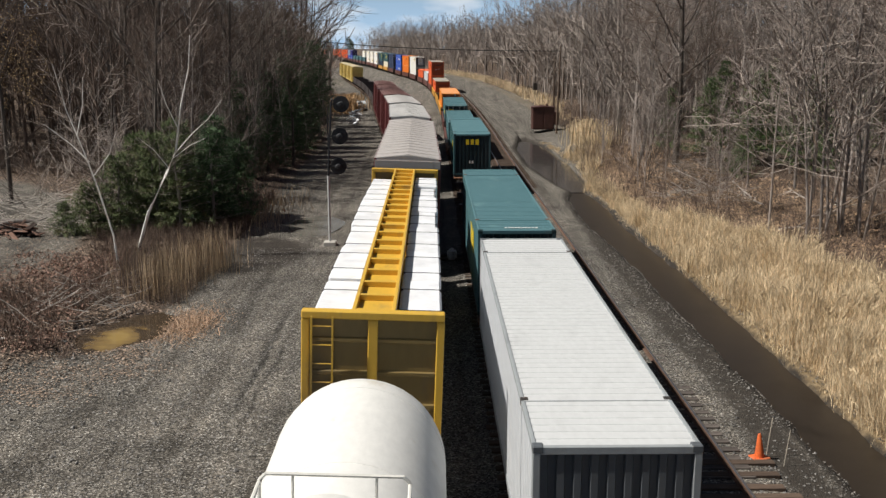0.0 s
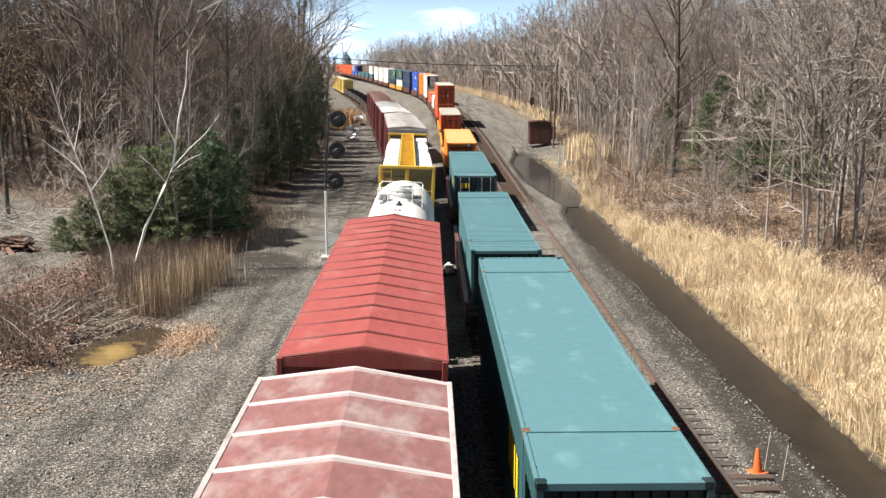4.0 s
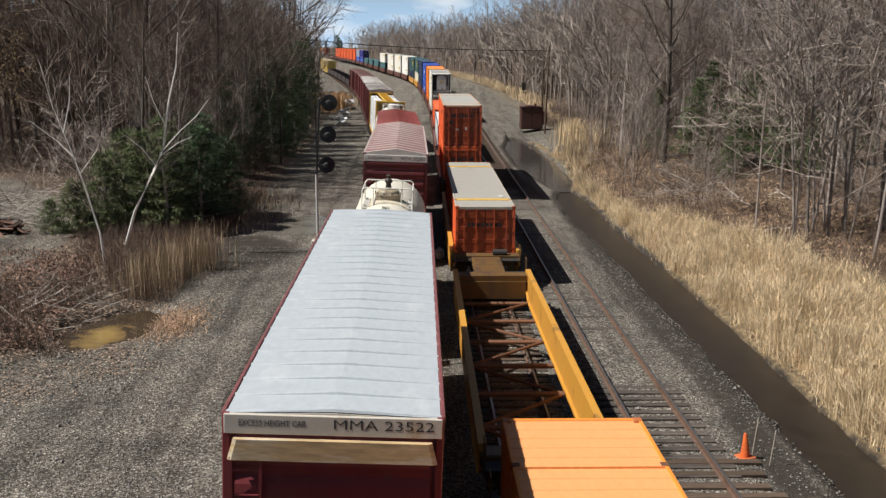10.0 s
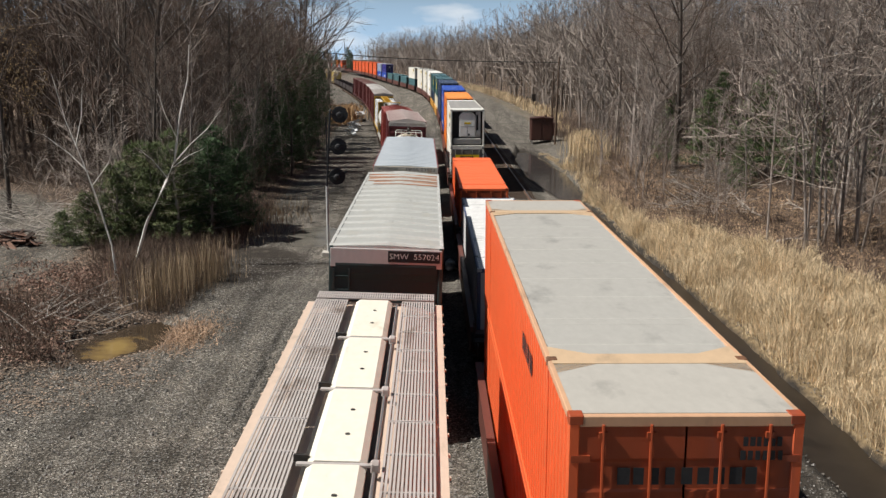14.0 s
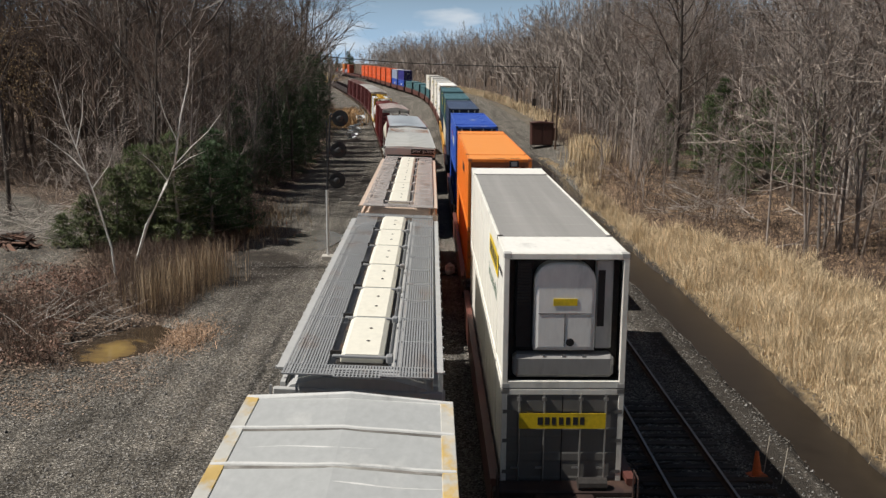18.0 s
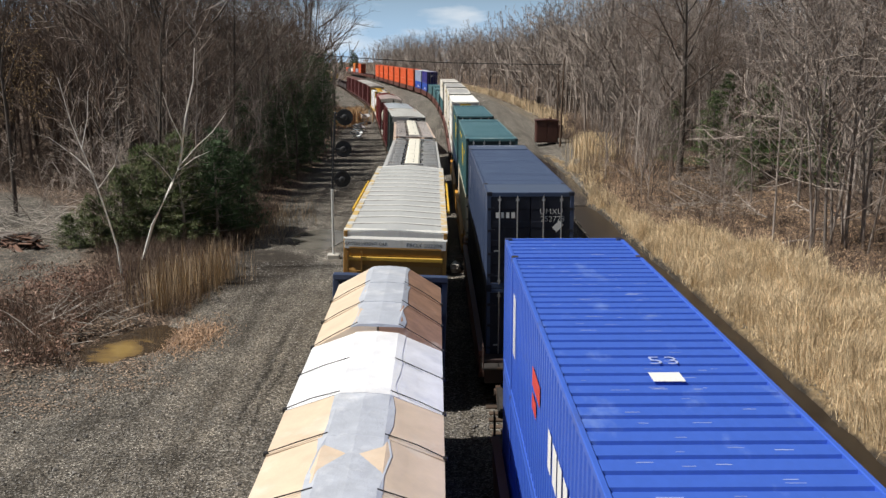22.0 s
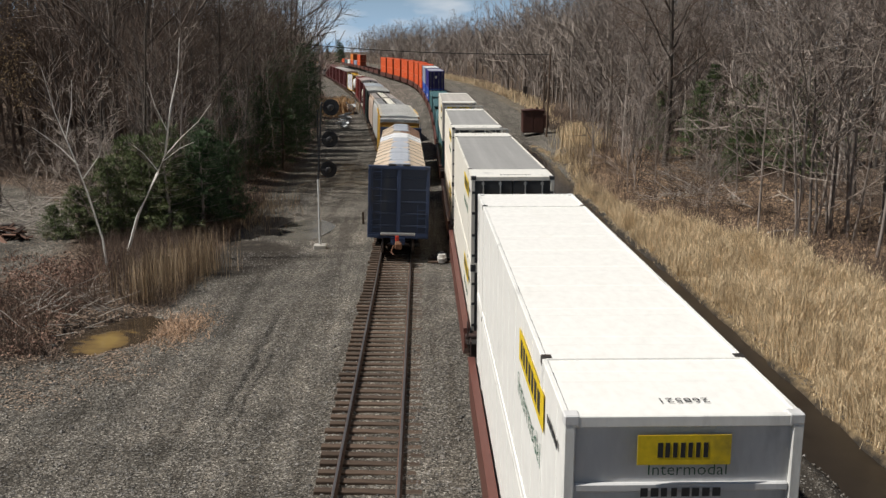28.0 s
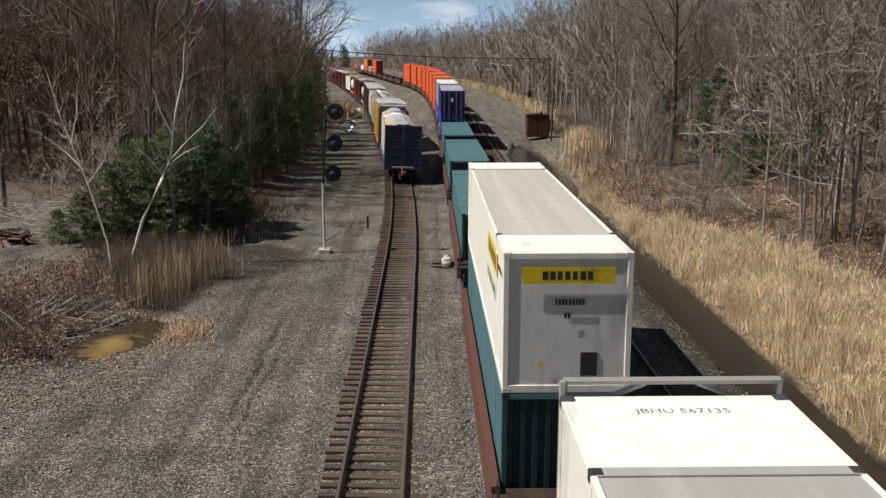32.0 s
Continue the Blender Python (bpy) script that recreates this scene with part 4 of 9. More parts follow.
# Teal ends and frame are darkened to carry the shade of the end faces.
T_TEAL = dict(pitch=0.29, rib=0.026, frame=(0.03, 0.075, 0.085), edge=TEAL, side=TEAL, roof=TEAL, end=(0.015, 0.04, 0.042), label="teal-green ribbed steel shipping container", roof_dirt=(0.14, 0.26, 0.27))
SPECS = dict(
    # A's white end is painted dark grey to stand for its shade.
    A=dict(rib=0.013, pitch=0.28, side=LTGREY, roof=(0.56, 0.57, 0.57), roof_dirt=(0.50, 0.51, 0.51), end=(0.10, 0.11, 0.12), near="corr", frame=(0.30, 0.32, 0.33), label="white steel shipping container, its corrugated end darkened for shade"),
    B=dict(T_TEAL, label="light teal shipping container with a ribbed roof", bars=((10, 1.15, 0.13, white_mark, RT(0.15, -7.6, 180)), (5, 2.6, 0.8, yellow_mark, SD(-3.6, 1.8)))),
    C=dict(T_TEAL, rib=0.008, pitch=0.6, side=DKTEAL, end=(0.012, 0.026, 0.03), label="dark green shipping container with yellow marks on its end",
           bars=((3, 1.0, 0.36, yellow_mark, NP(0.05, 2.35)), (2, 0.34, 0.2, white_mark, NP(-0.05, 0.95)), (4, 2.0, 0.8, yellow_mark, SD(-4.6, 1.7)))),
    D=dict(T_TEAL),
    E=dict(T_TEAL, near="doors", end=(0.012, 0.028, 0.035), label="teal shipping container with double doors darkened for shade", bars=((10, 1.15, 0.13, white_mark, RT(0.15, -7.75, 180)), (3, 0.62, 0.3, yellow_mark, NP(-0.55, 2.3)), (5, 2.6, 0.5, yellow_mark, SD(-4.0, 1.9)))),
    # F's end is a browner orange, darkened as the shaded face.
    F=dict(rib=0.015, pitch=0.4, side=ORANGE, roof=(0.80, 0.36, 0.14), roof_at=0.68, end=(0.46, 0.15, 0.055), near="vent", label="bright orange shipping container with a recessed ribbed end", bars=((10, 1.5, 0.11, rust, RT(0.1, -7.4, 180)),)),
    G=dict(side=REDOR, roof=(0.38, 0.36, 0.325), end=SHADEOR, near="doors", strip=(0.66, 0.42, 0.08), strip_w=0.22, edge=(0.44, 0.40, 0.34), rib=0.008, pitch=1.3, roof_dirt=(0.33, 0.31, 0.28), label="orange container with a grey roof and yellow roof bands",
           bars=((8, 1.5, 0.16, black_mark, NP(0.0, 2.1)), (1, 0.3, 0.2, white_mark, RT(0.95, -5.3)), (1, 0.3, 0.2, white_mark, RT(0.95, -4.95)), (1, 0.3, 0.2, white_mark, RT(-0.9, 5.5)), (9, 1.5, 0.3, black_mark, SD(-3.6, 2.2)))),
    H=dict(side=REDOR, roof=(0.42, 0.41, 0.38), end=SHADEOR, near="doors", gusset=True, edge=(0.60, 0.36, 0.22), strip_w=0.20, strip=(0.58, 0.42, 0.27), cap=(0.45, 0.43, 0.39), rib=0.008, pitch=1.3, label="orange container with a dull grey roof and double doors",
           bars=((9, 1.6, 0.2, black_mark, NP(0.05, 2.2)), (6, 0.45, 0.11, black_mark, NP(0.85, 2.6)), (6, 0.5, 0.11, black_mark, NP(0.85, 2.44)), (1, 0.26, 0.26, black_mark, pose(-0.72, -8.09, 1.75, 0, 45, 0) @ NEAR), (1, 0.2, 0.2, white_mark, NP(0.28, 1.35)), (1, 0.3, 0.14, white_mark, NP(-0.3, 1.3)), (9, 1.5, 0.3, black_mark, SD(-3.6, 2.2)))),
    H2=dict(side=REDOR, end=SHADEOR, near="doors", label="orange container with double doors in the well", bars=((9, 1.6, 0.2, black_mark, NP(0.05, 2.2)),)),
    I=dict(side=(0.62, 0.63, 0.64), roof=(0.78, 0.78, 0.77), smooth=True, near="plain", label="white container with a clean white roof", frame=(0.10, 0.12, 0.20)),
    J=dict(side=REDOR, roof=(0.86, 0.18, 0.065), roof_at=0.72, rib=0.018, end=SHADEOR, near="doors", label="red-orange ribbed shipping container"),
    K=dict(side=(0.82, 0.80, 0.73), roof=GREYROOF, cap=(0.86, 0.845, 0.79), rib=0.008, pitch=1.2, smooth=True, streak=True, near="reefer", end=(0.46, 0.45, 0.43), side_plate=True, roof_at=0.6,
           label="white refrigerated container with a grey cooling unit"),
    K2=dict(side=(0.82, 0.80, 0.73), smooth=True, near="doors", end=(0.16, 0.155, 0.145), plate=2.2, label="white container with grey doors and a yellow plate"),
    # L's end colour is lowered the same way for its shade.
    L=dict(rib=0.009, pitch=0.5, side=(0.80, 0.22, 0.03), roof=(0.82, 0.31, 0.075), roof_at=0.72, end=(0.46, 0.15, 0.055), near="vent", label="orange container with a recessed ribbed end", bars=((9, 2.0, 0.36, black_mark, SD(-2.6, 2.0)), (6, 0.66, 0.12, black_mark, RT(-0.1, -7.72, 180)), (4, 0.42, 0.12, black_mark, RT(0.62, -7.72, 180)), (4, 0.12, 0.5, black_mark, NP(1.2, 2.2)))),
    L2=dict(side=(0.80, 0.22, 0.03), end=(0.5, 0.13, 0.03), near="doors", label="orange container in the lower position"),
    # Blue doors get a near-black blue, the end's shade painted in.
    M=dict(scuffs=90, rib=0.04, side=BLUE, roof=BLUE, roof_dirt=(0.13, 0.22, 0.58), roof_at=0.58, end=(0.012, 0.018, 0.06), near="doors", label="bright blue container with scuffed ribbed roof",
           bars=((1, 0.42, 0.34, white_mark, NP(-0.72, 2.2)), (1, 0.42, 0.34, white_mark, NP(0.72, 2.2)), (1, 0.24, 0.24, white_mark, pose(-0.93, -8.079, 2.2, 0, 45, 0) @ NEAR), (1, 0.24, 0.24, white_mark, pose(-0.51, -8.079, 2.2, 0, 45, 0) @ NEAR), (1, 0.24, 0.24, white_mark, pose(0.93, -8.079, 2.2, 0, 45, 0) @ NEAR), (1, 0.24, 0.24, white_mark, pose(0.51, -8.079, 2.2, 0, 45, 0) @ NEAR), (2, 0.16, 0.14, black_mark, pose(-0.72, -8.084, 2.2) @ NEAR), (2, 0.16, 0.14, black_mark, pose(0.72, -8.084, 2.2) @ NEAR), (7, 3.6, 0.55, white_mark, SD(-2.2, 1.6)), (1, 1.5, 0.3, red_mark, SD(1.0, 1.9)), (1, 0.9, 0.24, red_mark, SD(1.3, 1.5)), (6, 0.5, 1.2, white_mark, SD(5.2, 1.7)),
                 (1, 0.62, 0.34, white_mark, RT(0.15, -1.3)), (6, 1.0, 0.12, white_mark, RT(0.2, -7.8, 180))),
           texts=(("53", 0.44, scuff_pale, RT(0.15, -0.65)),)),
    M2=dict(side=BLUE, end=(0.012, 0.018, 0.06), near="doors", label="blue container in the lower position", bars=((7, 3.6, 0.5, white_mark, SD(-1.5, 1.6)),)),
    # Navy doors are darkened below the side colour for shade.
    N=dict(pitch=0.33, rib=0.032, side=NAVY, roof=(0.07, 0.10, 0.175), roof_dirt=(0.10, 0.14, 0.22), end=(0.012, 0.014, 0.026), near="doors", cap=(0.075, 0.10, 0.155), label="navy blue container with white marks on doors darkened for shade",
           texts=(("UMXU", 0.24, white_mark, NP(0.62, 2.32)), ("252778", 0.24, white_mark, NP(0.66, 2.1)), ("UMXU 252778", 0.3, white_mark, RT(0.0, 7.6, 180))),
           bars=((4, 0.62, 0.17, white_mark, NP(-0.72, 2.22)), (1, 0.30, 0.30, white_mark, pose(0.86, -8.08, 1.85, 0, 45, 0) @ NEAR), (1, 0.2, 0.9, white_mark, SD(5.6, 1.7)))),
    N2=dict(side=NAVY, end=(0.012, 0.014, 0.026), near="doors", label="navy blue container in the lower position"),
    O=dict(T_TEAL, side=DKTEAL, roof=(0.076, 0.166, 0.194), near="doors", end=(0.014, 0.032, 0.038), label="dark teal container with yellow marks on its doors",
           bars=((3, 0.75, 0.3, yellow_mark, NP(-0.62, 2.3)), (3, 1.9, 1.15, yellow_mark, SD(-2.4, 1.6)), (1, 0.07, 1.9, yellow_mark, SD(-0.9, 1.55)), (8, 1.8, 0.17, yellow_mark, SD(0.5, 2.4)), (7, 1.4, 0.14, yellow_mark, SD(3.0, 2.4)), (8, 0.9, 0.16, yellow_mark, SD(-5.4, 2.0)), (9, 1.2, 0.13, white_mark, RT(0.0, -7.75, 180)))),
    O2=dict(side=CREAM, smooth=True, near="doors", end=(0.12, 0.11, 0.09), label="cream container in the lower position"),
    P=dict(T_TEAL, side=DKTEAL, roof=(0.076, 0.166, 0.194), near="doors", end=(0.014, 0.032, 0.038), label="dark teal container with marked double doors",
           bars=((3, 0.75, 0.3, yellow_mark, NP(-0.62, 2.3)), (3, 2.0, 1.05, yellow_mark, SD(-4.0, 1.6)), (1, 0.07, 1.9, yellow_mark, SD(-2.5, 1.55)), (8, 1.9, 0.16, yellow_mark, SD(-1.2, 2.4)), (6, 0.9, 0.12, yellow_mark, SD(0.6, 2.4)), (8, 0.9, 0.16, white_mark, SD(-6.6, 2.0)), (9, 1.3, 0.17, white_mark, RT(0.0, 7.6, 180)))),
    P2=dict(T_TEAL, side=(0.03, 0.05, 0.09), near="doors", end=(0.012, 0.016, 0.03), label="dark blue container in the lower position"),
    Q=dict(side=(0.88, 0.875, 0.84), roof=(0.91, 0.90, 0.865), roof_dirt=(0.88, 0.865, 0.82), rib=0.008, pitch=1.4, smooth=True, near="ribs", end=(0.70, 0.70, 0.70), side_plate=True, plate=2.52, plate_w=0.55,
           label="clean white container with a ribbed front end",
           texts=(("Intermodal", 0.2, green_mark, NP(0.05, 2.28)), ("268521", 0.2, black_mark, RT(0.1, -7.6, 180))),
           bars=((8, 0.9, 0.1, black_mark, NP(0.0, 2.02)), (1, 0.2, 0.28, white_mark, NP(0.75, 0.5)))),
    R=dict(streak=True, side=(0.82, 0.79, 0.71), roof=(0.36, 0.355, 0.345), cap=(0.86, 0.845, 0.79), rib=0.008, pitch=1.2, smooth=True, near="doors", end=(0.055, 0.057, 0.06), frame=(0.82, 0.79, 0.71),
           side_plate=True, plate=2.15, far_frame=True, roof_at=0.62, label="white container with a grey roof and black doors", bars=((9, 1.0, 0.12, black_mark, RT(0.1, -7.6, 180)), (9, 0.9, 0.15, black_mark, RT(0.0, 7.6, 180)))),
    R2=dict(side=(0.82, 0.79, 0.71), smooth=True, near="doors", end=(0.055, 0.057, 0.06), plate=2.15, side_plate=True, label="white container in the lower position"),
    U=dict(streak=True, side=(0.83, 0.80, 0.72), roof=(0.50, 0.47, 0.43), cap=(0.86, 0.845, 0.79), rib=0.008, pitch=1.2, smooth=True, near="plain", end=(0.70, 0.68, 0.645), side_plate=True, plate=2.45,
           label="stained white container with a yellow plate", bars=((9, 0.62, 0.12, black_mark, NP(0.05, 1.9)), (2, 0.14, 0.12, black_mark, NP(0.0, 1.62)), (1, 0.12, 0.12, yellow_mark, NP(-0.5, 0.6)))),
    V=dict(side=(0.05, 0.045, 0.25), roof=(0.42, 0.42, 0.5), end=(0.03, 0.025, 0.13), near="doors", label="dark violet-blue container with doors", bars=((1, 0.4, 0.4, white_mark, NP(0.0, 1.9)),)),
    W=dict(side=(0.35, 0.40, 0.52), roof=(0.78, 0.78, 0.78), near="doors", label="pale container with a white roof"),
    X=dict(side=REDOR, roof=(0.70, 0.13, 0.045), end=SHADEOR, near="doors", label="orange-red container far down the train"),
)
SPECS["S"] = dict(SPECS["R"], texts=(("JBHU 567135", 0.19, black_mark, RT(0.0, -7.62, 180)), ("JBHU 567135", 0.19, black_mark, RT(0.0, 7.6))), bars=())
# nearest end at the start (arc length), top level over the rail head, lower and upper container, colour of the car
STACKS = [
    (88.2, ("D",), BROWNRED), (111.7, ("E",), BROWNRED), (135.9, ("F",), YELLOW), (None, 163.6, YELLOW), (176.0, ("G",), YELLOW), (199.6, ("H2", "H"), BROWNRED), (220.2, ("I",), BROWNRED),
    (239.8, ("J",), BROWNRED), (263.4, ("K2", "K"), BROWNRED), (282.9, ("L2", "L"), BROWNRED), (303.0, ("M2", "M"), BROWNRED), (326.6, ("N2", "N"), BROWNRED), (346.4, ("O2", "O"), YELLOW),
    (366.3, ("P2", "P"), YELLOW), (389.6, ("Q", "Q"), BROWNRED), (409.4, ("R2", "R"), BROWNRED), (428.7, ("R2", "S"), BROWNRED), (452.9, ("D", "U"), BROWNRED), (475.2, ("D",), BROWNRED),
    (496.4, ("D",), BROWNRED), (516.8, ("D",), BROWNRED), (538.3, ("M2", "V"), BROWNRED), (557.8, ("M2", "W"), BROWNRED),
] + [(578.8 + 20.2 * k, ("X", "X"), BROWNRED) for k in range(7)] + [(None, 732.8, BROWNRED), (None, 752.8, BROWNRED)] + \
    [(None, 772.8, BROWNRED), (None, 792.8, BROWNRED), (805.4, ("X", "H"), BROWNRED), (825.8, ("W",), BROWNRED), (846.1, ("J", "F"), BROWNRED), (866.4, ("Q",), BROWNRED), (886.8, ("D",), BROWNRED), (907.0, ("X",), BROWNRED)]


def build_east_train():
    made = {}

    def put(key, s, z):
        if key in made:
            ob = copy_thing(made[key], Matrix.Identity(4))
        else:
            ob = made[key] = container(SPECS[key])
        roll(ob, EAST_LINE, s, z)

    # three spine platforms at the head of what passes
    for key, s0 in (("A", 13.5), ("B", 31.0), ("C", 66.8)):
        put(key, s0 + 8.075, 1.18)
    roll(spine_car(74.5, (-35.6, -18.0, 0.0, 17.6, 35.8)), EAST_LINE, 49.2)
    mids = []
    for st in STACKS:
        mids.append(st[1] if st[0] is None else st[0] + 8.075)
    cars = {}
    for i, st in enumerate(STACKS):
        mid = mids[i]
        back = mid - mids[i - 1] if i else 99
        ahead = mids[i + 1] - mid if i + 1 < len(STACKS) else 99
        nt, ft = back > 23, True
        half = 10.1 if ahead > 23 else ahead / 2
        key = (st[2], nt, ahead > 23)
        if key in cars:
            w = copy_thing(cars[key], Matrix.Identity(4))
        else:
            lab = {YELLOW: "yellow steel well car, weathered", BROWNRED: "red-brown steel well car, weathered"}[st[2]]
            if st[0] is None:
                lab = "empty " + lab
            w = well_car(st[2], half, nt, ft, label=lab)
            if st[0] is not None:
                cars[key] = w
        roll(w, EAST_LINE, mid)
        if st[0] is not None:
            for k, c in enumerate(st[1]):
                put(c, mid, 0.365 + k * 2.915)


build_east_train()


# ---- the mixed freight on the west track ----
stained_edge = material("stained_edge", (0.50, 0.49, 0.45), rough=0.6, vary=0.15, grain=2.0, bump=0.05, dirt=(0.54, 0.38, 0.14), dirt_scale=1.6, dirt_at=0.42, stretch=(1.5, 0.8, 1))
# Dark strip colour for the shade line below each roof fold.
rib_shade = material("rib_shade_strip", (0.16, 0.15, 0.135), rough=0.85, vary=0.5, grain=1.5, bump=0.1, dirt=(0.36, 0.35, 0.32), dirt_scale=0.8, dirt_at=0.5)


def boxcar(L, body, roof, label, eave=5.14, ridge=0.14, rib_step=1.15, rib=None, rib_w=0.06, rib_h=0.05, end_ribs=9, band=None, texts=(), end=None, roof_dirt=None, roof_at=0.56, side_rails=None, W=2.98,
           roof_patch=None, edge_strip=None, strip_w=0.13, roof_vary=0.08, seams=False, lip=False):
    """A boxcar; origin at the rail heads, near end to -y."""
    root = thing("boxcar", label, "boxcar", "cars of the mixed freight train")
    m, rm, em = paint(body, (0.09, 0.05, 0.04)), paint(roof, roof_dirt, at=roof_at, vary=roof_vary), paint(end or body, (0.10, 0.06, 0.05), at=0.6)
    hx, hy, z0 = W / 2, L / 2 - 0.7, 1.05
    part("body", Geo().box(-hx + 0.05, -hy + 0.08, z0, hx - 0.05, hy - 0.08, eave - 0.05), m, root)
    part("underframe", Geo().box(-0.35, -hy - 0.5, 0.72, 0.35, hy + 0.5, 1.04, 0.02).box(-hx + 0.2, -hy, 0.92, hx - 0.2, hy, 1.05), steel_dark, root)
    for s in (-1, 1):
        x0, x1 = sorted((s * (hx - 0.05), s * hx))
        part("side_sill", Geo().box(x0, -hy, z0 - 0.25, x1, hy, z0 + 0.1, 0.01), m, root)
        part("side_plate", Geo().box(x0, -hy, eave - 0.14, x1, hy, eave, 0.01), rm if rib else m, root)
        n = int(L / 1.0)
        for i in range(n):
            y = -hy + 0.4 + i * (2 * hy - 0.8) / (n - 1)
            if abs(y) > 1.9:
                part("side_post", Geo().box(x0, y - 0.05, z0 + 0.1, x1, y + 0.05, eave - 0.14, 0.01), m, root)
        xd0, xd1 = sorted((s * (hx - 0.04), s * (hx + 0.035)))
        door = part("sliding_door", Geo().box(xd0, -1.6, z0 + 0.12, xd1, 1.6, eave - 0.2, 0.02), m, root)
        for z in np.arange(z0 + 0.5, eave - 0.3, 0.9):
            xo0, xo1 = sorted((s * (hx + 0.03), s * (hx + 0.055)))
            part("door_rib", Geo().box(xo0, -1.5, z, xo1, 1.5, z + 0.08), m, door)
        if side_rails:
            xr = s * (hx + 0.11)
            part("side_rail", Geo().box(xr - 0.035, -hy + 4.4, eave - 0.13, xr + 0.035, hy - 5.2, eave - 0.02, 0.01), paint(side_rails), root, "yellow door rail")
            for y in np.arange(-hy + 4.6, hy - 5.3, 1.45):
                part("rail_bracket", Geo().box(min(xr, s * hx), y - 0.05, eave - 0.11, max(xr, s * hx), y + 0.05, eave - 0.04), paint(side_rails), root)
    # roof: two slopes with seam ribs across
    r = Geo()
    hw = hx + 0.014
    r.loft([[(-hw, y, eave - 0.01), (0, y, eave + ridge), (hw, y, eave - 0.01), (hw, y, eave - 0.06), (0, y, eave + ridge - 0.06), (-hw, y, eave - 0.06)] for y in (-hy, hy)])
    part("roof", r, rm, root)
    n = max(2, int(round((2 * hy) / rib_step)))
    rmat = paint(rib) if rib else rm
    wob = random.Random(17)
    for i in range(n + 1):
        y = -hy + rib_w + i * (2 * hy - 2 * rib_w) / n
        if seams and 0 < i < n:
            # buckled seam: a pale fold with a dark strip at its foot, painted as its shade
            xs = [-hx - 0.006 + k * (2 * hx + 0.012) / 12 for k in range(13)]
            off = [wob.gauss(0, 0.022) for _ in xs]
            for k in range(1, 12):
                off[k] = (off[k - 1] + off[k] + off[k + 1]) / 3
            top = [eave - 0.01 + ridge * (1 - abs(x) / hx) for x in xs]
            for nm, mt, prof in (("roof_rib", rmat, ((-0.05, -0.008), (-0.03, 0.030), (0.0, 0.042), (0.03, 0.030), (0.05, -0.008))),
                                 ("roof_seam", rib_shade, ((-0.12, -0.012), (-0.105, 0.008), (-0.045, 0.014), (-0.040, -0.012)))):
                vs = [(x, y + o + dy * (1.0 + 6.0 * o), z + dz) for dy, dz in prof for x, o, z in zip(xs, off, top)]
                part(nm, Geo().add(vs, [(13 * a + k, 13 * a + k + 1, 13 * a + k + 14, 13 * a + k + 13) for a in range(len(prof) - 1) for k in range(12)]), mt, root)
            if i % 3 != 1:
                # a shallow crease across the sheet
                yc, x0, x1 = y + wob.uniform(0.35, 0.75), wob.uniform(-hx + 0.1, -0.3), wob.uniform(0.2, hx - 0.1)
                vs = []
                for dy, dz in ((-0.035, 0.0), (0.0, 0.014), (0.05, 0.0)):
                    for k in range(9):
                        x = x0 + (x1 - x0) * k / 8
                        vs.append((x, yc + 0.03 * math.sin(k * 1.1 + i) + dy * (1 - abs(k - 4) / 4.2), eave - 0.012 + ridge * (1 - abs(x) / hx) + dz * (1 - abs(k - 4) / 4.2) + 0.004))
                part("roof_crease", Geo().add(vs, [(9 * a + k, 9 * a + k + 1, 9 * a + k + 10, 9 * a + k + 9) for a in range(2) for k in range(8)]), rmat, root)
            continue
        if lip and i == 0:
            continue
        g = Geo().loft([[(-hx - 0.01, yy, eave - 0.012 + hh * 0.4), (0, yy, eave + ridge + hh), (hx + 0.01, yy, eave - 0.012 + hh * 0.4), (hx + 0.01, yy, eave - 0.07), (0, yy, eave + ridge - 0.05), (-hx - 0.01, yy, eave - 0.07)]
                        for yy, hh in ((y - rib_w, -0.008), (y - rib_w * 0.6, rib_h * 0.8), (y, rib_h), (y + rib_w * 0.6, rib_h * 0.8), (y + rib_w, -0.008))])
        part("roof_rib", g, rmat, root)
    if edge_strip:
        for s in (-1, 1):
            x0, x1 = sorted((s * (hx - strip_w), s * (hx + 0.02)))
            part("eave_strip", Geo().box(x0, -hy, eave - 0.05, x1, hy, eave + 0.014, 0.008), paint(edge_strip, vary=0.3) if not seams else stained_edge, root, "pale strip along the eave" if not seams else "rust-yellow stained edge of the roof")
    if roof_patch:
        for (a, b, c) in roof_patch:
            part("rust_panel", Geo().loft([[(-hx * c, y, eave + ridge * (1 - c) + 0.008), (0, y, eave + ridge + 0.008), (hx * 0.96, y, eave + ridge * 0.04 + 0.008), (hx * 0.96, y, eave), (0, y, eave + ridge - 0.01), (-hx * c, y, eave)] for y in (a, b)]),
                 material("rusted_roof", (0.30, 0.13, 0.06), rough=0.85, vary=0.5, grain=3.0, dirt=(0.44, 0.37, 0.31), dirt_scale=1.3, dirt_at=0.54, stretch=(0.7, 1.3, 1)), root, "rust-streaked roof panel")
    for sy in (-1, 1):
        y0, y1 = sorted((sy * (hy - 0.06), sy * (hy + 0.012)))
        part("gable", Geo().loft([[(-hx + 0.01, y, eave - 0.16), (hx - 0.01, y, eave - 0.16), (hx - 0.01, y, eave - 0.03), (0, y, eave + ridge - 0.02), (-hx + 0.01, y, eave - 0.03)] for y in (y0, y1)]), paint(band[0]) if band and sy < 0 else rm, root)
        y0, y1 = sorted((sy * (hy - 0.1), sy * (hy - 0.02)))
        w = part("end_wall", Geo().box(-hx, y0, z0 - 0.1, hx, y1, eave - 0.02, 0.01), em, root)
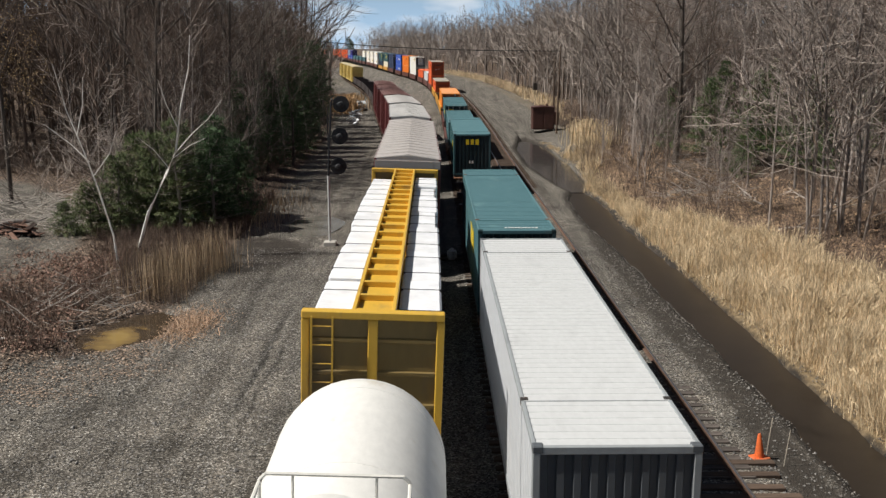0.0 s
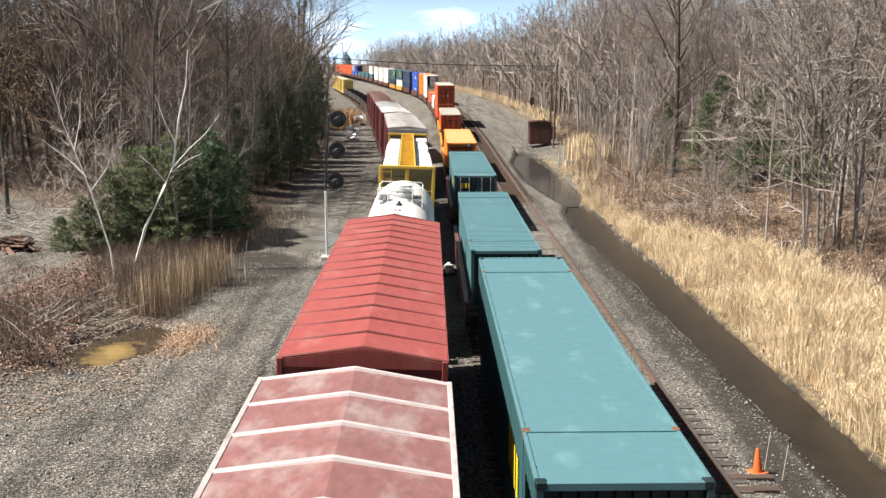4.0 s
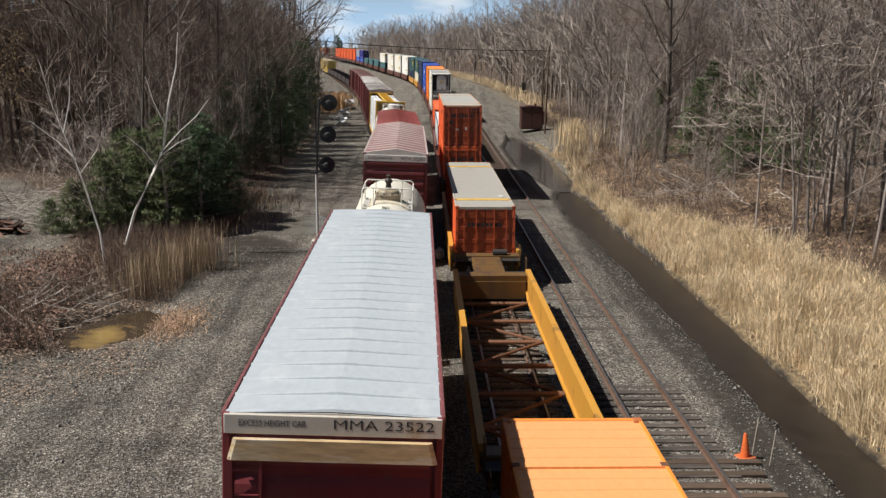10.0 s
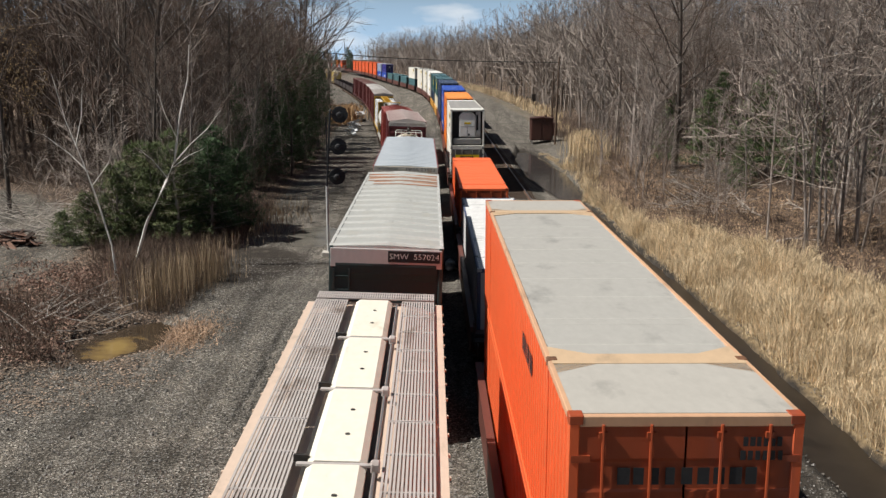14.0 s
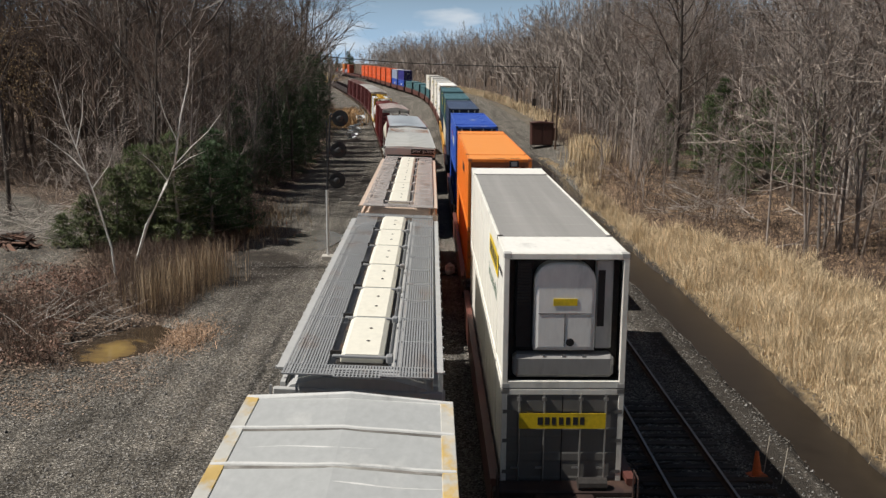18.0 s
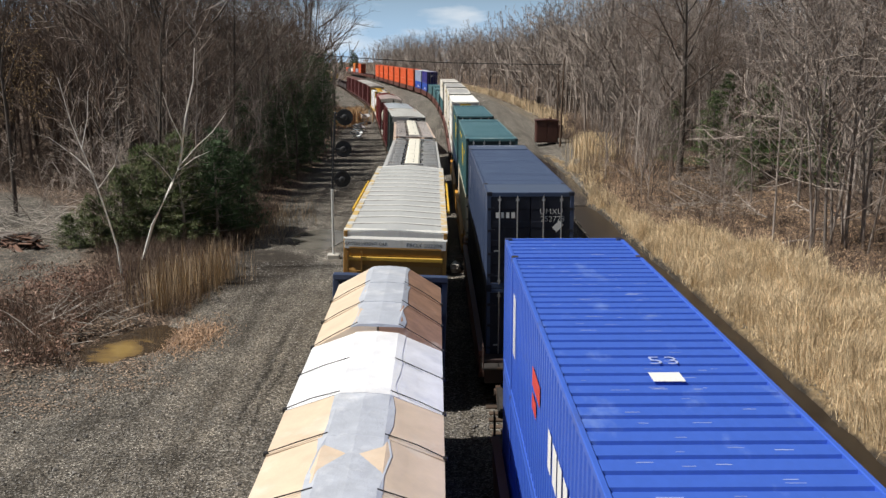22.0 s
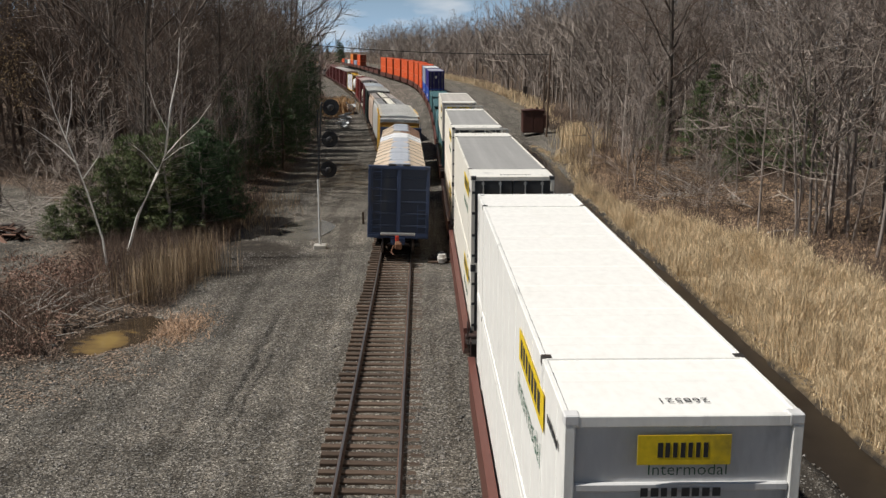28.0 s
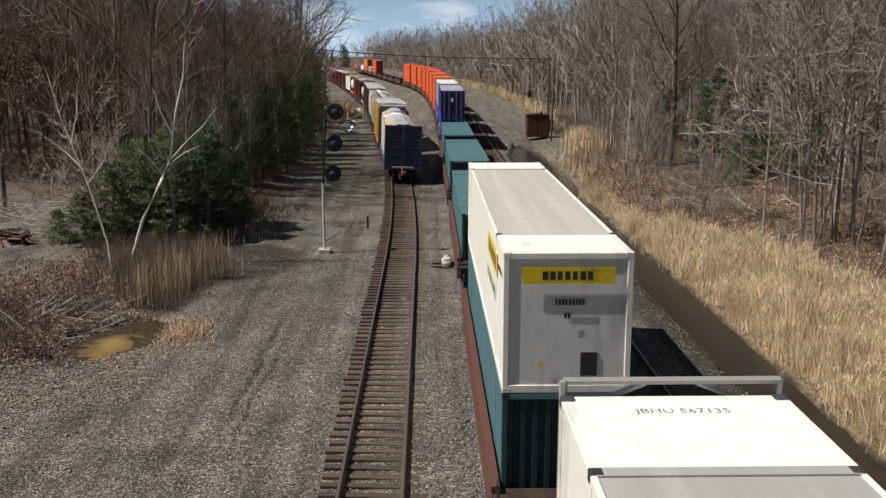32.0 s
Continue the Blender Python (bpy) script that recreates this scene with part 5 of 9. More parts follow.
        for i in range(end_ribs):
            z = z0 + 0.25 + i * (eave - z0 - 0.75) / max(1, end_ribs - 1)
            hh = 0.42 * (eave - z0) / end_ribs
            g = Geo().loft([[(x, sy * (hy - 0.03 + d), z + q) for d, q in ((0, -hh), (0.07, -hh * 0.5), (0.09, 0), (0.07, hh * 0.5), (0, hh))] for x in (-hx + 0.16, hx - 0.16)])
            part("end_rib", g, em, w)
        for sx in (-1, 1):
            x0, x1 = sorted((sx * (hx + 0.01), sx * (hx - 0.1)))
            part("corner_post", Geo().box(x0, min(sy * (hy + 0.03), sy * (hy - 0.1)), z0 - 0.2, x1, max(sy * (hy + 0.03), sy * (hy - 0.1)), eave, 0.015), em, root)
        part("end_sill", Geo().box(-hx, min(sy * (hy - 0.05), sy * (hy + 0.25)), 0.82, hx, max(sy * (hy - 0.05), sy * (hy + 0.25)), 1.02, 0.02), steel_dark, root)
        ladder(root, em, -hx + 0.32, sy * (hy + 0.1), z0 - 0.2, eave - 0.6)
    part("cross_over_platform", Geo().box(-0.9, -hy - 0.42, 1.08, 0.9, -hy - 0.06, 1.13), bright_steel, root)
    part("brake_wheel", Geo().lathe([(0.22, -0.02), (0.25, 0.0), (0.22, 0.02)], 16, "y", (-0.8, -hy - 0.12, 2.2)), steel_dark, root)
    if band:
        if lip:
            part("roof_lip", Geo().loft([[(x, -hy + 0.16, eave + 0.05), (x, -hy + 0.10, eave + 0.045), (x, -hy - 0.055, band[1] + band[2] / 2 + 0.004), (x, -hy - 0.02, band[1] + band[2] / 2 + 0.004)] for x in (-hx - 0.01, hx + 0.01)]), paint(band[0]), root, "white folded lip at the roof's end")
            part("end_ledge", Geo().box(-hx + 0.1, -hy - 0.10, 4.28, hx - 0.1, -hy, 4.40, 0.02), m, root)
        bm_, zb, hb = paint(band[0], band[3] if len(band) > 3 else None), band[1], band[2]
        part("end_band", Geo().box(-hx + 0.02, -hy - 0.055, zb - hb / 2, hx - 0.02, -hy + 0.01, zb + hb / 2, 0.01), bm_, root, "lettered band under the roof")
    for text, size, mt, x, z, w in texts:
        letters(text, size, mt, root, pose(x, -hy - 0.0565, z) @ NEAR, width=w)
    for s in (-1, 1):
        truck(root, s * (hy - 2.2))
    couplers(root, L / 2)
    return root


def tank_car(L, color, label, radius=1.45, valve=True, mark_at=-2.0, shift=0.0):
    root = thing("tank_car", label, "tank car", "cars of the mixed freight train")
    m = paint(color, (0.60, 0.55, 0.44), rough=0.42, at=0.63)
    h, zc = L / 2 - 0.9, 4.52 - radius
    prof = [(0.001, -h), (0.6 * radius, -h + 0.13), (0.85 * radius, -h + 0.36), (0.97 * radius, -h + 0.66), (radius, -h + 0.95)]
    prof += [(radius, y) for y in np.linspace(-h + 1.6, h - 1.6, 7)]
    prof += [(r, -y) for r, y in reversed(prof[:5])]
    part("tank", Geo().lathe(prof, 48, "y", (0, 0, zc)), m, root, smooth=True)
    for y in np.linspace(-h + 1.2, h - 1.2, 5):
        part("weld_band", Geo().lathe([(radius - 0.02, y - 0.03), (radius + 0.006, y - 0.02), (radius + 0.006, y + 0.02), (radius - 0.02, y + 0.03)], 48, "y", (0, 0, zc)), m, root, smooth=True)
    top = zc + radius
    c = (-0.95 if valve else -0.28) + shift
    dome = part("dome", Geo().lathe([(0.46, top - 0.12), (0.46, top + 0.14), (0.50, top + 0.15), (0.50, top + 0.2), (0.42, top + 0.22), (0.40, top + 0.3), (0.34, top + 0.35), (0.001, top + 0.37)], 28, "z", (0, c, 0)),
                m if not valve else paint((0.36, 0.31, 0.22), (0.10, 0.08, 0.06), at=0.48), root, "round manway housing", smooth=True)
    for i in range(10):
        a = 2 * math.pi * i / 10
        part("bolt", Geo().tube((0.47 * math.cos(a), c + 0.47 * math.sin(a), top + 0.19), (0.47 * math.cos(a), c + 0.47 * math.sin(a), top + 0.27), 0.025, n=5), steel_dark, dome)
    if valve:
        part("valve", Geo().tube((0, c, top + 0.34), (0, c, top + 0.6), 0.12, 0.09, 10).lathe([(0.05, top + 0.55), (0.14, top + 0.62), (0.14, top + 0.7), (0.06, top + 0.78), (0.10, top + 0.86), (0.001, top + 0.92)], 14, "z", (0, c, 0)), steel_dark, dome, "dark relief valve")
    else:
        for sx in (-1, 1):
            x0, x1 = sorted((sx * 0.5, sx * 0.9))
            part("top_platform", lattice(x0, x1, c - 0.95, c + 0.85, top - 0.02, 0.06, 0.09, 0.02, 0.012), paint((0.20, 0.20, 0.195)), root, "grey grated platform beside the manway")
        part("top_platform", lattice(-0.5, 0.5, c - 0.95, c - 0.5, top - 0.01, 0.06, 0.09, 0.02, 0.012), paint((0.20, 0.20, 0.195)), root, "grey grated platform before the manway")
        part("manway_cover", Geo().lathe([(0.40, top + 0.22), (0.40, top + 0.3), (0.46, top + 0.31), (0.46, top + 0.52), (0.42, top + 0.55), (0.001, top + 0.58)], 32, "z", (0, c, 0)), m, root, "tall white manway cover", smooth=True)
    gw = 0.9
    for sx in (-1, 1):
        x0, x1 = sorted((sx * 0.5, sx * gw))
        pl = Geo().box(x0, c - 1.1, top - 0.22, x1, c + 1.1, top - 0.18) if valve else Geo().box(sx * 0.7 - 0.03, c - 0.9, top - 0.12, sx * 0.7 + 0.03, c + 0.8, top - 0.04)
        for y in (-1.0, 1.0):
            pl.box(sx * 0.8 - 0.04, c + y * 0.8 - 0.04, zc + radius * 0.7, sx * 0.8 + 0.04, c + y * 0.8 + 0.04, top - 0.1)
        part("platform", pl, paint((0.45, 0.44, 0.41)), root, "grey side walkway by the manway")
    part("top_pad", Geo().loft([[(radius * 1.012 * math.sin(a), y, zc + radius * 1.012 * math.cos(a)) for a in np.linspace(-0.5, 0.5, 14)] +
                                [(radius * 0.98 * math.sin(a), y, zc + radius * 0.98 * math.cos(a)) for a in np.linspace(0.5, -0.5, 14)] for y in (c - 1.0, c + 0.8)]),
         paint((0.64, 0.58, 0.46) if valve else (0.46, 0.46, 0.44)), root, "worn pad under the manway")
    zr, y0, y1 = top + (0.55 if valve else 0.5), c - 1.1, c + 1.0
    for y in (y0, y1):
        rl = Geo().path([(-gw, y, top - 0.25), (-gw, y, zr - 0.08), (-gw + 0.08, y, zr), (gw - 0.08, y, zr), (gw, y, zr - 0.08), (gw, y, top - 0.25)], 0.024)
        for x in (-0.5, 0.5):
            rl.tube((x, y, top - 0.1), (x, y, zr), 0.018)
        part("guard_rail", rl, paint((0.70, 0.69, 0.64)), root, "white pipe guard rail")
    for sx in (-1, 1):
        part("guard_rail", Geo().path([(sx * gw, y0, zr - 0.1), (sx * gw, y1, zr - 0.1)], 0.024).path([(sx * gw, y0, top + 0.15), (sx * gw, y1, top + 0.15)], 0.018), paint((0.70, 0.69, 0.64)), root, "white pipe guard rail")
    for sx in (-1, 1):
        ladder(root, paint((0.70, 0.69, 0.64)), sx * (radius + 0.08), c, 0.9, zc + 0.25, 0.5, "y")
        part("running_board", Geo().box(min(sx * 1.25, sx * 1.5), -h + 0.2, 1.0, max(sx * 1.25, sx * 1.5), h - 0.2, 1.06), paint((0.6, 0.58, 0.53)), root)
    if not valve:
        part("vent_cap", Geo().lathe([(0.13, top - 0.03), (0.14, top + 0.04), (0.07, top + 0.09), (0.05, top + 0.16), (0.001, top + 0.18)], 14, "z", (0, mark_at + 0.55, 0)), black_paint, root, "small black vent cap")
    if valve:
        letters("SHPX 209897", 0.40, black_mark, root, pose(0.0, mark_at - 0.6, top + 0.012, 0, 0, 90), width=2.0)
    else:
        letters("OLNX 718073", 0.38, black_mark, root, pose(0.0, mark_at - 1.35, top + 0.014, 0, 0, 90), width=2.15)
    for sy in (-1, 1):
        part("stub_sill", Geo().box(-0.4, min(sy * (h - 2.2), sy * (L / 2 - 0.4)), 0.75, 0.4, max(sy * (h - 2.2), sy * (L / 2 - 0.4)), 1.08, 0.03)
             .box(-1.35, min(sy * (h - 0.1), sy * (L / 2 - 0.45)), 0.9, 1.35, max(sy * (h - 0.1), sy * (L / 2 - 0.45)), 1.02), steel_dark, root)
        hr = Geo().path([(-1.3, sy * (L / 2 - 0.5), 0.95), (-1.3, sy * (L / 2 - 0.5), 1.9), (1.3, sy * (L / 2 - 0.5), 1.9), (1.3, sy * (L / 2 - 0.5), 0.95)], 0.02, 5)
        part("end_handrail", hr, paint((0.70, 0.69, 0.64)), root)
        truck(root, sy * (h - 1.7))
    couplers(root, L / 2)
    return root


wrap_white = material("white_wrap", (0.80, 0.81, 0.83), rough=0.4, vary=0.14, grain=1.6, bump=0.6, dirt=(0.66, 0.68, 0.73), dirt_scale=1.1, bump_dist=0.05)
wrap_cream = material("cream_wrap", (0.66, 0.53, 0.40), rough=0.45, vary=0.1, grain=2.0, bump=0.45, dirt=(0.72, 0.64, 0.54), dirt_scale=0.8, bump_dist=0.04)
bare_ply = material("bare_plywood", (0.36, 0.21, 0.14), rough=0.7, vary=0.25, grain=3, bump=0.3, dirt=(0.60, 0.50, 0.42), dirt_scale=1.0, dirt_at=0.56)
wrap_grey = material("silver_wrap", (0.46, 0.49, 0.55), rough=0.38, vary=0.14, grain=2.2, bump=0.7, dirt=(0.60, 0.62, 0.66), dirt_scale=1.3, bump_dist=0.05)


def bulkhead(root, m, panel, y, sy, top, W, near):
    """An end wall of a lumber car: frame, posts, sunk panels, ladder."""
    hx = W / 2
    b = part("bulkhead", Geo().box(-hx, y - 0.12, top - 0.16, hx, y + 0.12, top, 0.02), m, root, "framed end wall")
    for x0, x1 in ((-hx, -hx + 0.16), (hx - 0.16, hx), (-0.1, 0.1)):
        part("post", Geo().box(x0, y - 0.105, 1.2, x1, y + 0.105, top - 0.165, 0.02), m, b)
    part("bottom_beam", Geo().box(-hx, y - 0.1, 1.0, hx, y + 0.1, 1.198), m, b)
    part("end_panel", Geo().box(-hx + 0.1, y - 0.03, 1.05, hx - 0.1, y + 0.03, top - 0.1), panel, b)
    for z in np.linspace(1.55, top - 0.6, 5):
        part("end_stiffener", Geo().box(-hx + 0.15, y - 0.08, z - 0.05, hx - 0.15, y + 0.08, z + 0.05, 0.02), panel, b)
    ladder(root, m, -hx + 0.42, y + sy * 0.17, 0.9, top - 0.1, 0.42)
    if near:
        ladder(root, m, hx - 0.35, y + sy * 0.17, 0.9, 2.6, 0.42)


def centerbeam_car(L):
    root = thing("centerbeam_car", "yellow centerbeam car loaded with white-wrapped lumber", "lumber car", "cars of the mixed freight train")
    m = paint((0.62, 0.38, 0.05), (0.40, 0.26, 0.07), at=0.55)
    h, W = L / 2 - 0.6, 2.85
    part("deck", Geo().box(-W / 2, -h, 0.95, W / 2, h, 1.08, 0.02).box(-0.35, -h - 0.4, 0.7, 0.35, h + 0.4, 0.97), m, root)
    for sy in (-1, 1):
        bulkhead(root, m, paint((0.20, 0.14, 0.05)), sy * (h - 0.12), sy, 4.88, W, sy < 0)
        truck(root, sy * (h - 1.9))
    beam = part("centre_beam", Geo().box(-0.44, -h + 0.2, 4.68, -0.36, h - 0.2, 4.88, 0.01).box(0.36, -h + 0.2, 4.68, 0.44, h - 0.2, 4.88, 0.01).box(-0.36, -h + 0.2, 4.68, 0.36, h - 0.2, 4.74), m, root, "yellow ladder-like top of the centre beam")
    n = int(2 * h / 1.15)
    for i in range(n + 1):
        y = -h + 0.3 + i * (2 * h - 0.6) / n
        part("beam_rung", Geo().box(-0.36, y - 0.06, 4.74, 0.36, y + 0.06, 4.87, 0.01), m, beam)
        if i % 2 == 0:
            part("beam_post", Geo().box(-0.12, y - 0.08, 1.08, 0.12, y + 0.08, 4.68), m, beam)
    load = []
    rnd = random.Random(5)
    y = -h + 0.35
    while y < h - 1.4:
        ln = min(rnd.choice((2.4, 3.0, 3.6)), h - 0.3 - y)
        for s in (-1, 1):
            top = 4.56 + rnd.uniform(-0.06, 0.08)
            x0, x1 = sorted((s * 0.47, s * (1.36 + rnd.uniform(-0.06, 0.04))))
            p = thing("lumber_pack", "white plastic-wrapped stack of lumber on the car", "lumber pack", "lumber on the centerbeam car")
            part("wrapped_load", Geo().box(x0, y + 0.02, 1.09, x1, y + ln - 0.03, top, 0.05), wrap_white, p)
            for k in (0.25, 0.75):
                yy = y + ln * k
                part("strap", Geo().box(x0 - 0.006, yy - 0.025, 1.1, x1 + 0.006, yy + 0.025, top + 0.006), black_paint, p)
            load.append((p, 0.0))
        y += ln
    couplers(root, L / 2)
    return root, load


def lattice(x0, x1, y0, y1, z, gx, gy, deep, bar=0.016):
    """One sheet of grating: bars with open cells between."""
    def cuts(a, b, step):
        n = max(2, int(round((b - a) / step)))
        out = []
        for i in range(n + 1):
            c = a + (b - a) * i / n
            out += [c - bar, c + bar]
        return out
    xs, ys = cuts(x0, x1, gx), cuts(y0, y1, gy)
    nx, ny = len(xs), len(ys)
    vs = [(x, y, z) for y in ys for x in xs] + [(x, y, z - deep) for y in ys for x in xs]
    low = nx * ny
    fs = []
    full = lambda i, j: 0 <= i < nx - 1 and 0 <= j < ny - 1 and (i % 2 == 0 or j % 2 == 0)
    for j in range(ny - 1):
        for i in range(nx - 1):
            if not full(i, j):
                continue
            a, b, c, d = j * nx + i, j * nx + i + 1, (j + 1) * nx + i + 1, (j + 1) * nx + i
            fs.append((a, b, c, d))
            for di, dj, p, q in ((0, -1, a, b), (1, 0, b, c), (0, 1, c, d), (-1, 0, d, a)):
                if not full(i + di, j + dj):
                    fs.append((p, p + low, q + low, q))
    return Geo().add(vs, fs)


def covered_hopper(L, side, walk_col, label):
    root = thing("covered_hopper", label, "hopper car", "cars of the mixed freight train")
    m, wk = paint(side, (0.35, 0.27, 0.20), at=0.58), paint(walk_col, (0.22, 0.17, 0.14))
    h, hx, top = L / 2 - 1.0, 1.46, 4.88
    sec = ((-0.5, 0.75), (-1.45, 1.7), (-hx, 2.4), (-hx, 4.0), (-1.38, 4.45), (-1.12, 4.74), (-0.55, top), (0.55, top), (1.12, 4.74), (1.38, 4.45), (hx, 4.0), (hx, 2.4), (1.45, 1.7), (0.5, 0.75))
    part("body", Geo().loft([[(x, y, max(z, lo)) for x, z in sec] for y, lo in ((-h, 2.2), (-h + 1.6, 0.75), (h - 1.6, 0.75), (h, 2.2))]), m, root)
    for sy in (-1, 1):
        part("end_slope", Geo().box(-1.4, min(sy * (h - 0.05), sy * (h + 0.06)), 2.2, 1.4, max(sy * (h - 0.05), sy * (h + 0.06)), 4.70, 0.02).box(-0.35, min(sy * (h - 2.5), sy * (L / 2 - 0.4)), 0.75, 0.35, max(sy * (h - 2.5), sy * (L / 2 - 0.4)), 1.05), m, root)
        part("end_platform", Geo().box(-1.5, min(sy * h, sy * (h + 0.85)), 1.05, 1.5, max(sy * h, sy * (h + 0.85)), 1.15), steel_dark, root)
        ladder(root, m, 1.2, sy * (h + 0.2), 1.1, 4.8, 0.42)
        ladder(root, m, -1.2, sy * (h + 0.2), 1.1, 4.8, 0.42)
        for sx in (-1, 1):
            part("end_column", Geo().box(sx * 1.2 - 0.1, min(sy * (h + 0.5), sy * (h + 0.7)), 1.1, sx * 1.2 + 0.1, max(sy * (h + 0.5), sy * (h + 0.7)), 3.3), m, root)
        truck(root, sy * (h - 0.9))
    # gratings: long bars with cross slats
    zt = top + 0.13
    def grating(x0, x1, y0, y1, z, nm="roof_walk"):
        g = lattice(x0, x1, y0, y1, z, 0.05, 1.3 if y1 - y0 > 1 else 0.25, 0.025, 0.015)
        return part(nm, g, wk, root, "slatted metal roof walk")
    for s in (-1, 1):
        x0, x1 = sorted((s * 0.58, s * 1.22))
        for k in range(5):
            a = -h + 0.3 + k * (2 * h - 0.6) / 5
            grating(x0, x1, a, a + (2 * h - 0.6) / 5 - 0.05, zt)
        part("side_walk", Geo().box(min(s * 1.26, s * 1.40), -h + 0.3, zt - 0.10, max(s * 1.26, s * 1.40), h - 0.3, zt - 0.07), m, root, "pale strip outside the roof walk")
        for y in np.arange(-h + 0.4, h - 0.3, 0.7):
            part("bracket_end", Geo().box(min(s * 1.40, s * 1.43), y - 0.025, zt - 0.12, max(s * 1.40, s * 1.43), y + 0.025, zt - 0.08), m, root)
        part("eave_angle", Geo().box(min(s * 1.24, s * 1.32), -h + 0.2, 4.62, max(s * 1.24, s * 1.32), h - 0.2, 4.72), m, root)
    for sy in (-1, 1):
        y0, y1 = sorted((sy * (h - 0.25), sy * (h + 0.25)))
        grating(-1.22, 1.22, y0, y1, zt + 0.02, "end_walk")
    hm = paint((0.80, 0.77, 0.66), (0.62, 0.56, 0.44), at=0.6)
    trough = Geo().box(-0.45, -h + 0.55, top - 0.02, 0.45, h - 0.55, top + 0.07)
    part("hatch_trough", trough, steel_dark, root)
    part("walk_step", lattice(-0.36, 0.36, -h - 0.62, -h - 0.28, zt + 0.12, 0.06, 0.11, 0.02, 0.012), wk, root, "raised grating step")
    n = 6
    ln = (2 * h - 1.2) / n
    for i in range(n):
        y0 = -h + 0.6 + i * ln
        pts = []
        for y, k in ((y0 + 0.05, 0.95), (y0 + 0.09, 1.0), (y0 + ln - 0.09, 1.0), (y0 + ln - 0.05, 0.95)):
            pts.append([(x * k, y, top + 0.06 + z * k) for x, z in ((-0.37, 0), (-0.37, 0.11), (-0.29, 0.17), (0.29, 0.17), (0.37, 0.11), (0.37, 0))])
        hc = part("hatch_cover", Geo().loft(pts), hm, root, "cream flat hatch cover")
        part("hatch_bar", Geo().box(-0.5, y0 - 0.035, top + 0.17, 0.5, y0 + 0.035, top + 0.215, 0.01), wk, hc, "grey clamp bar between covers")
        for k in (0.33, 0.66):
            part("knob", Geo().lathe([(0.03, top + 0.22), (0.034, top + 0.24), (0.001, top + 0.25)], 10, "z", (0.06, y0 + ln * k, 0)), steel_dark, hc)
        part("hatch_latch", Geo().box(-0.56, y0 + 0.2, top + 0.13, -0.36, y0 + 0.25, top + 0.22), steel_dark, hc)
        part("hatch_latch", Geo().box(0.42, y0 - 0.05, top + 0.1, 0.54, y0 + 0.1, top + 0.24, 0.02), wk, hc)
        part("hinge_rod", Geo().tube((0.47, y0 + 0.1, top + 0.14), (0.47, y0 + ln - 0.1, top + 0.14), 0.022, n=6), bright_steel, hc)
    part("brake_wheel", Geo().lathe([(0.22, -0.02), (0.25, 0.0), (0.22, 0.02)], 16, "y", (0.5, -h - 0.75, 2.1)), steel_dark, root)
    couplers(root, L / 2)
    return root


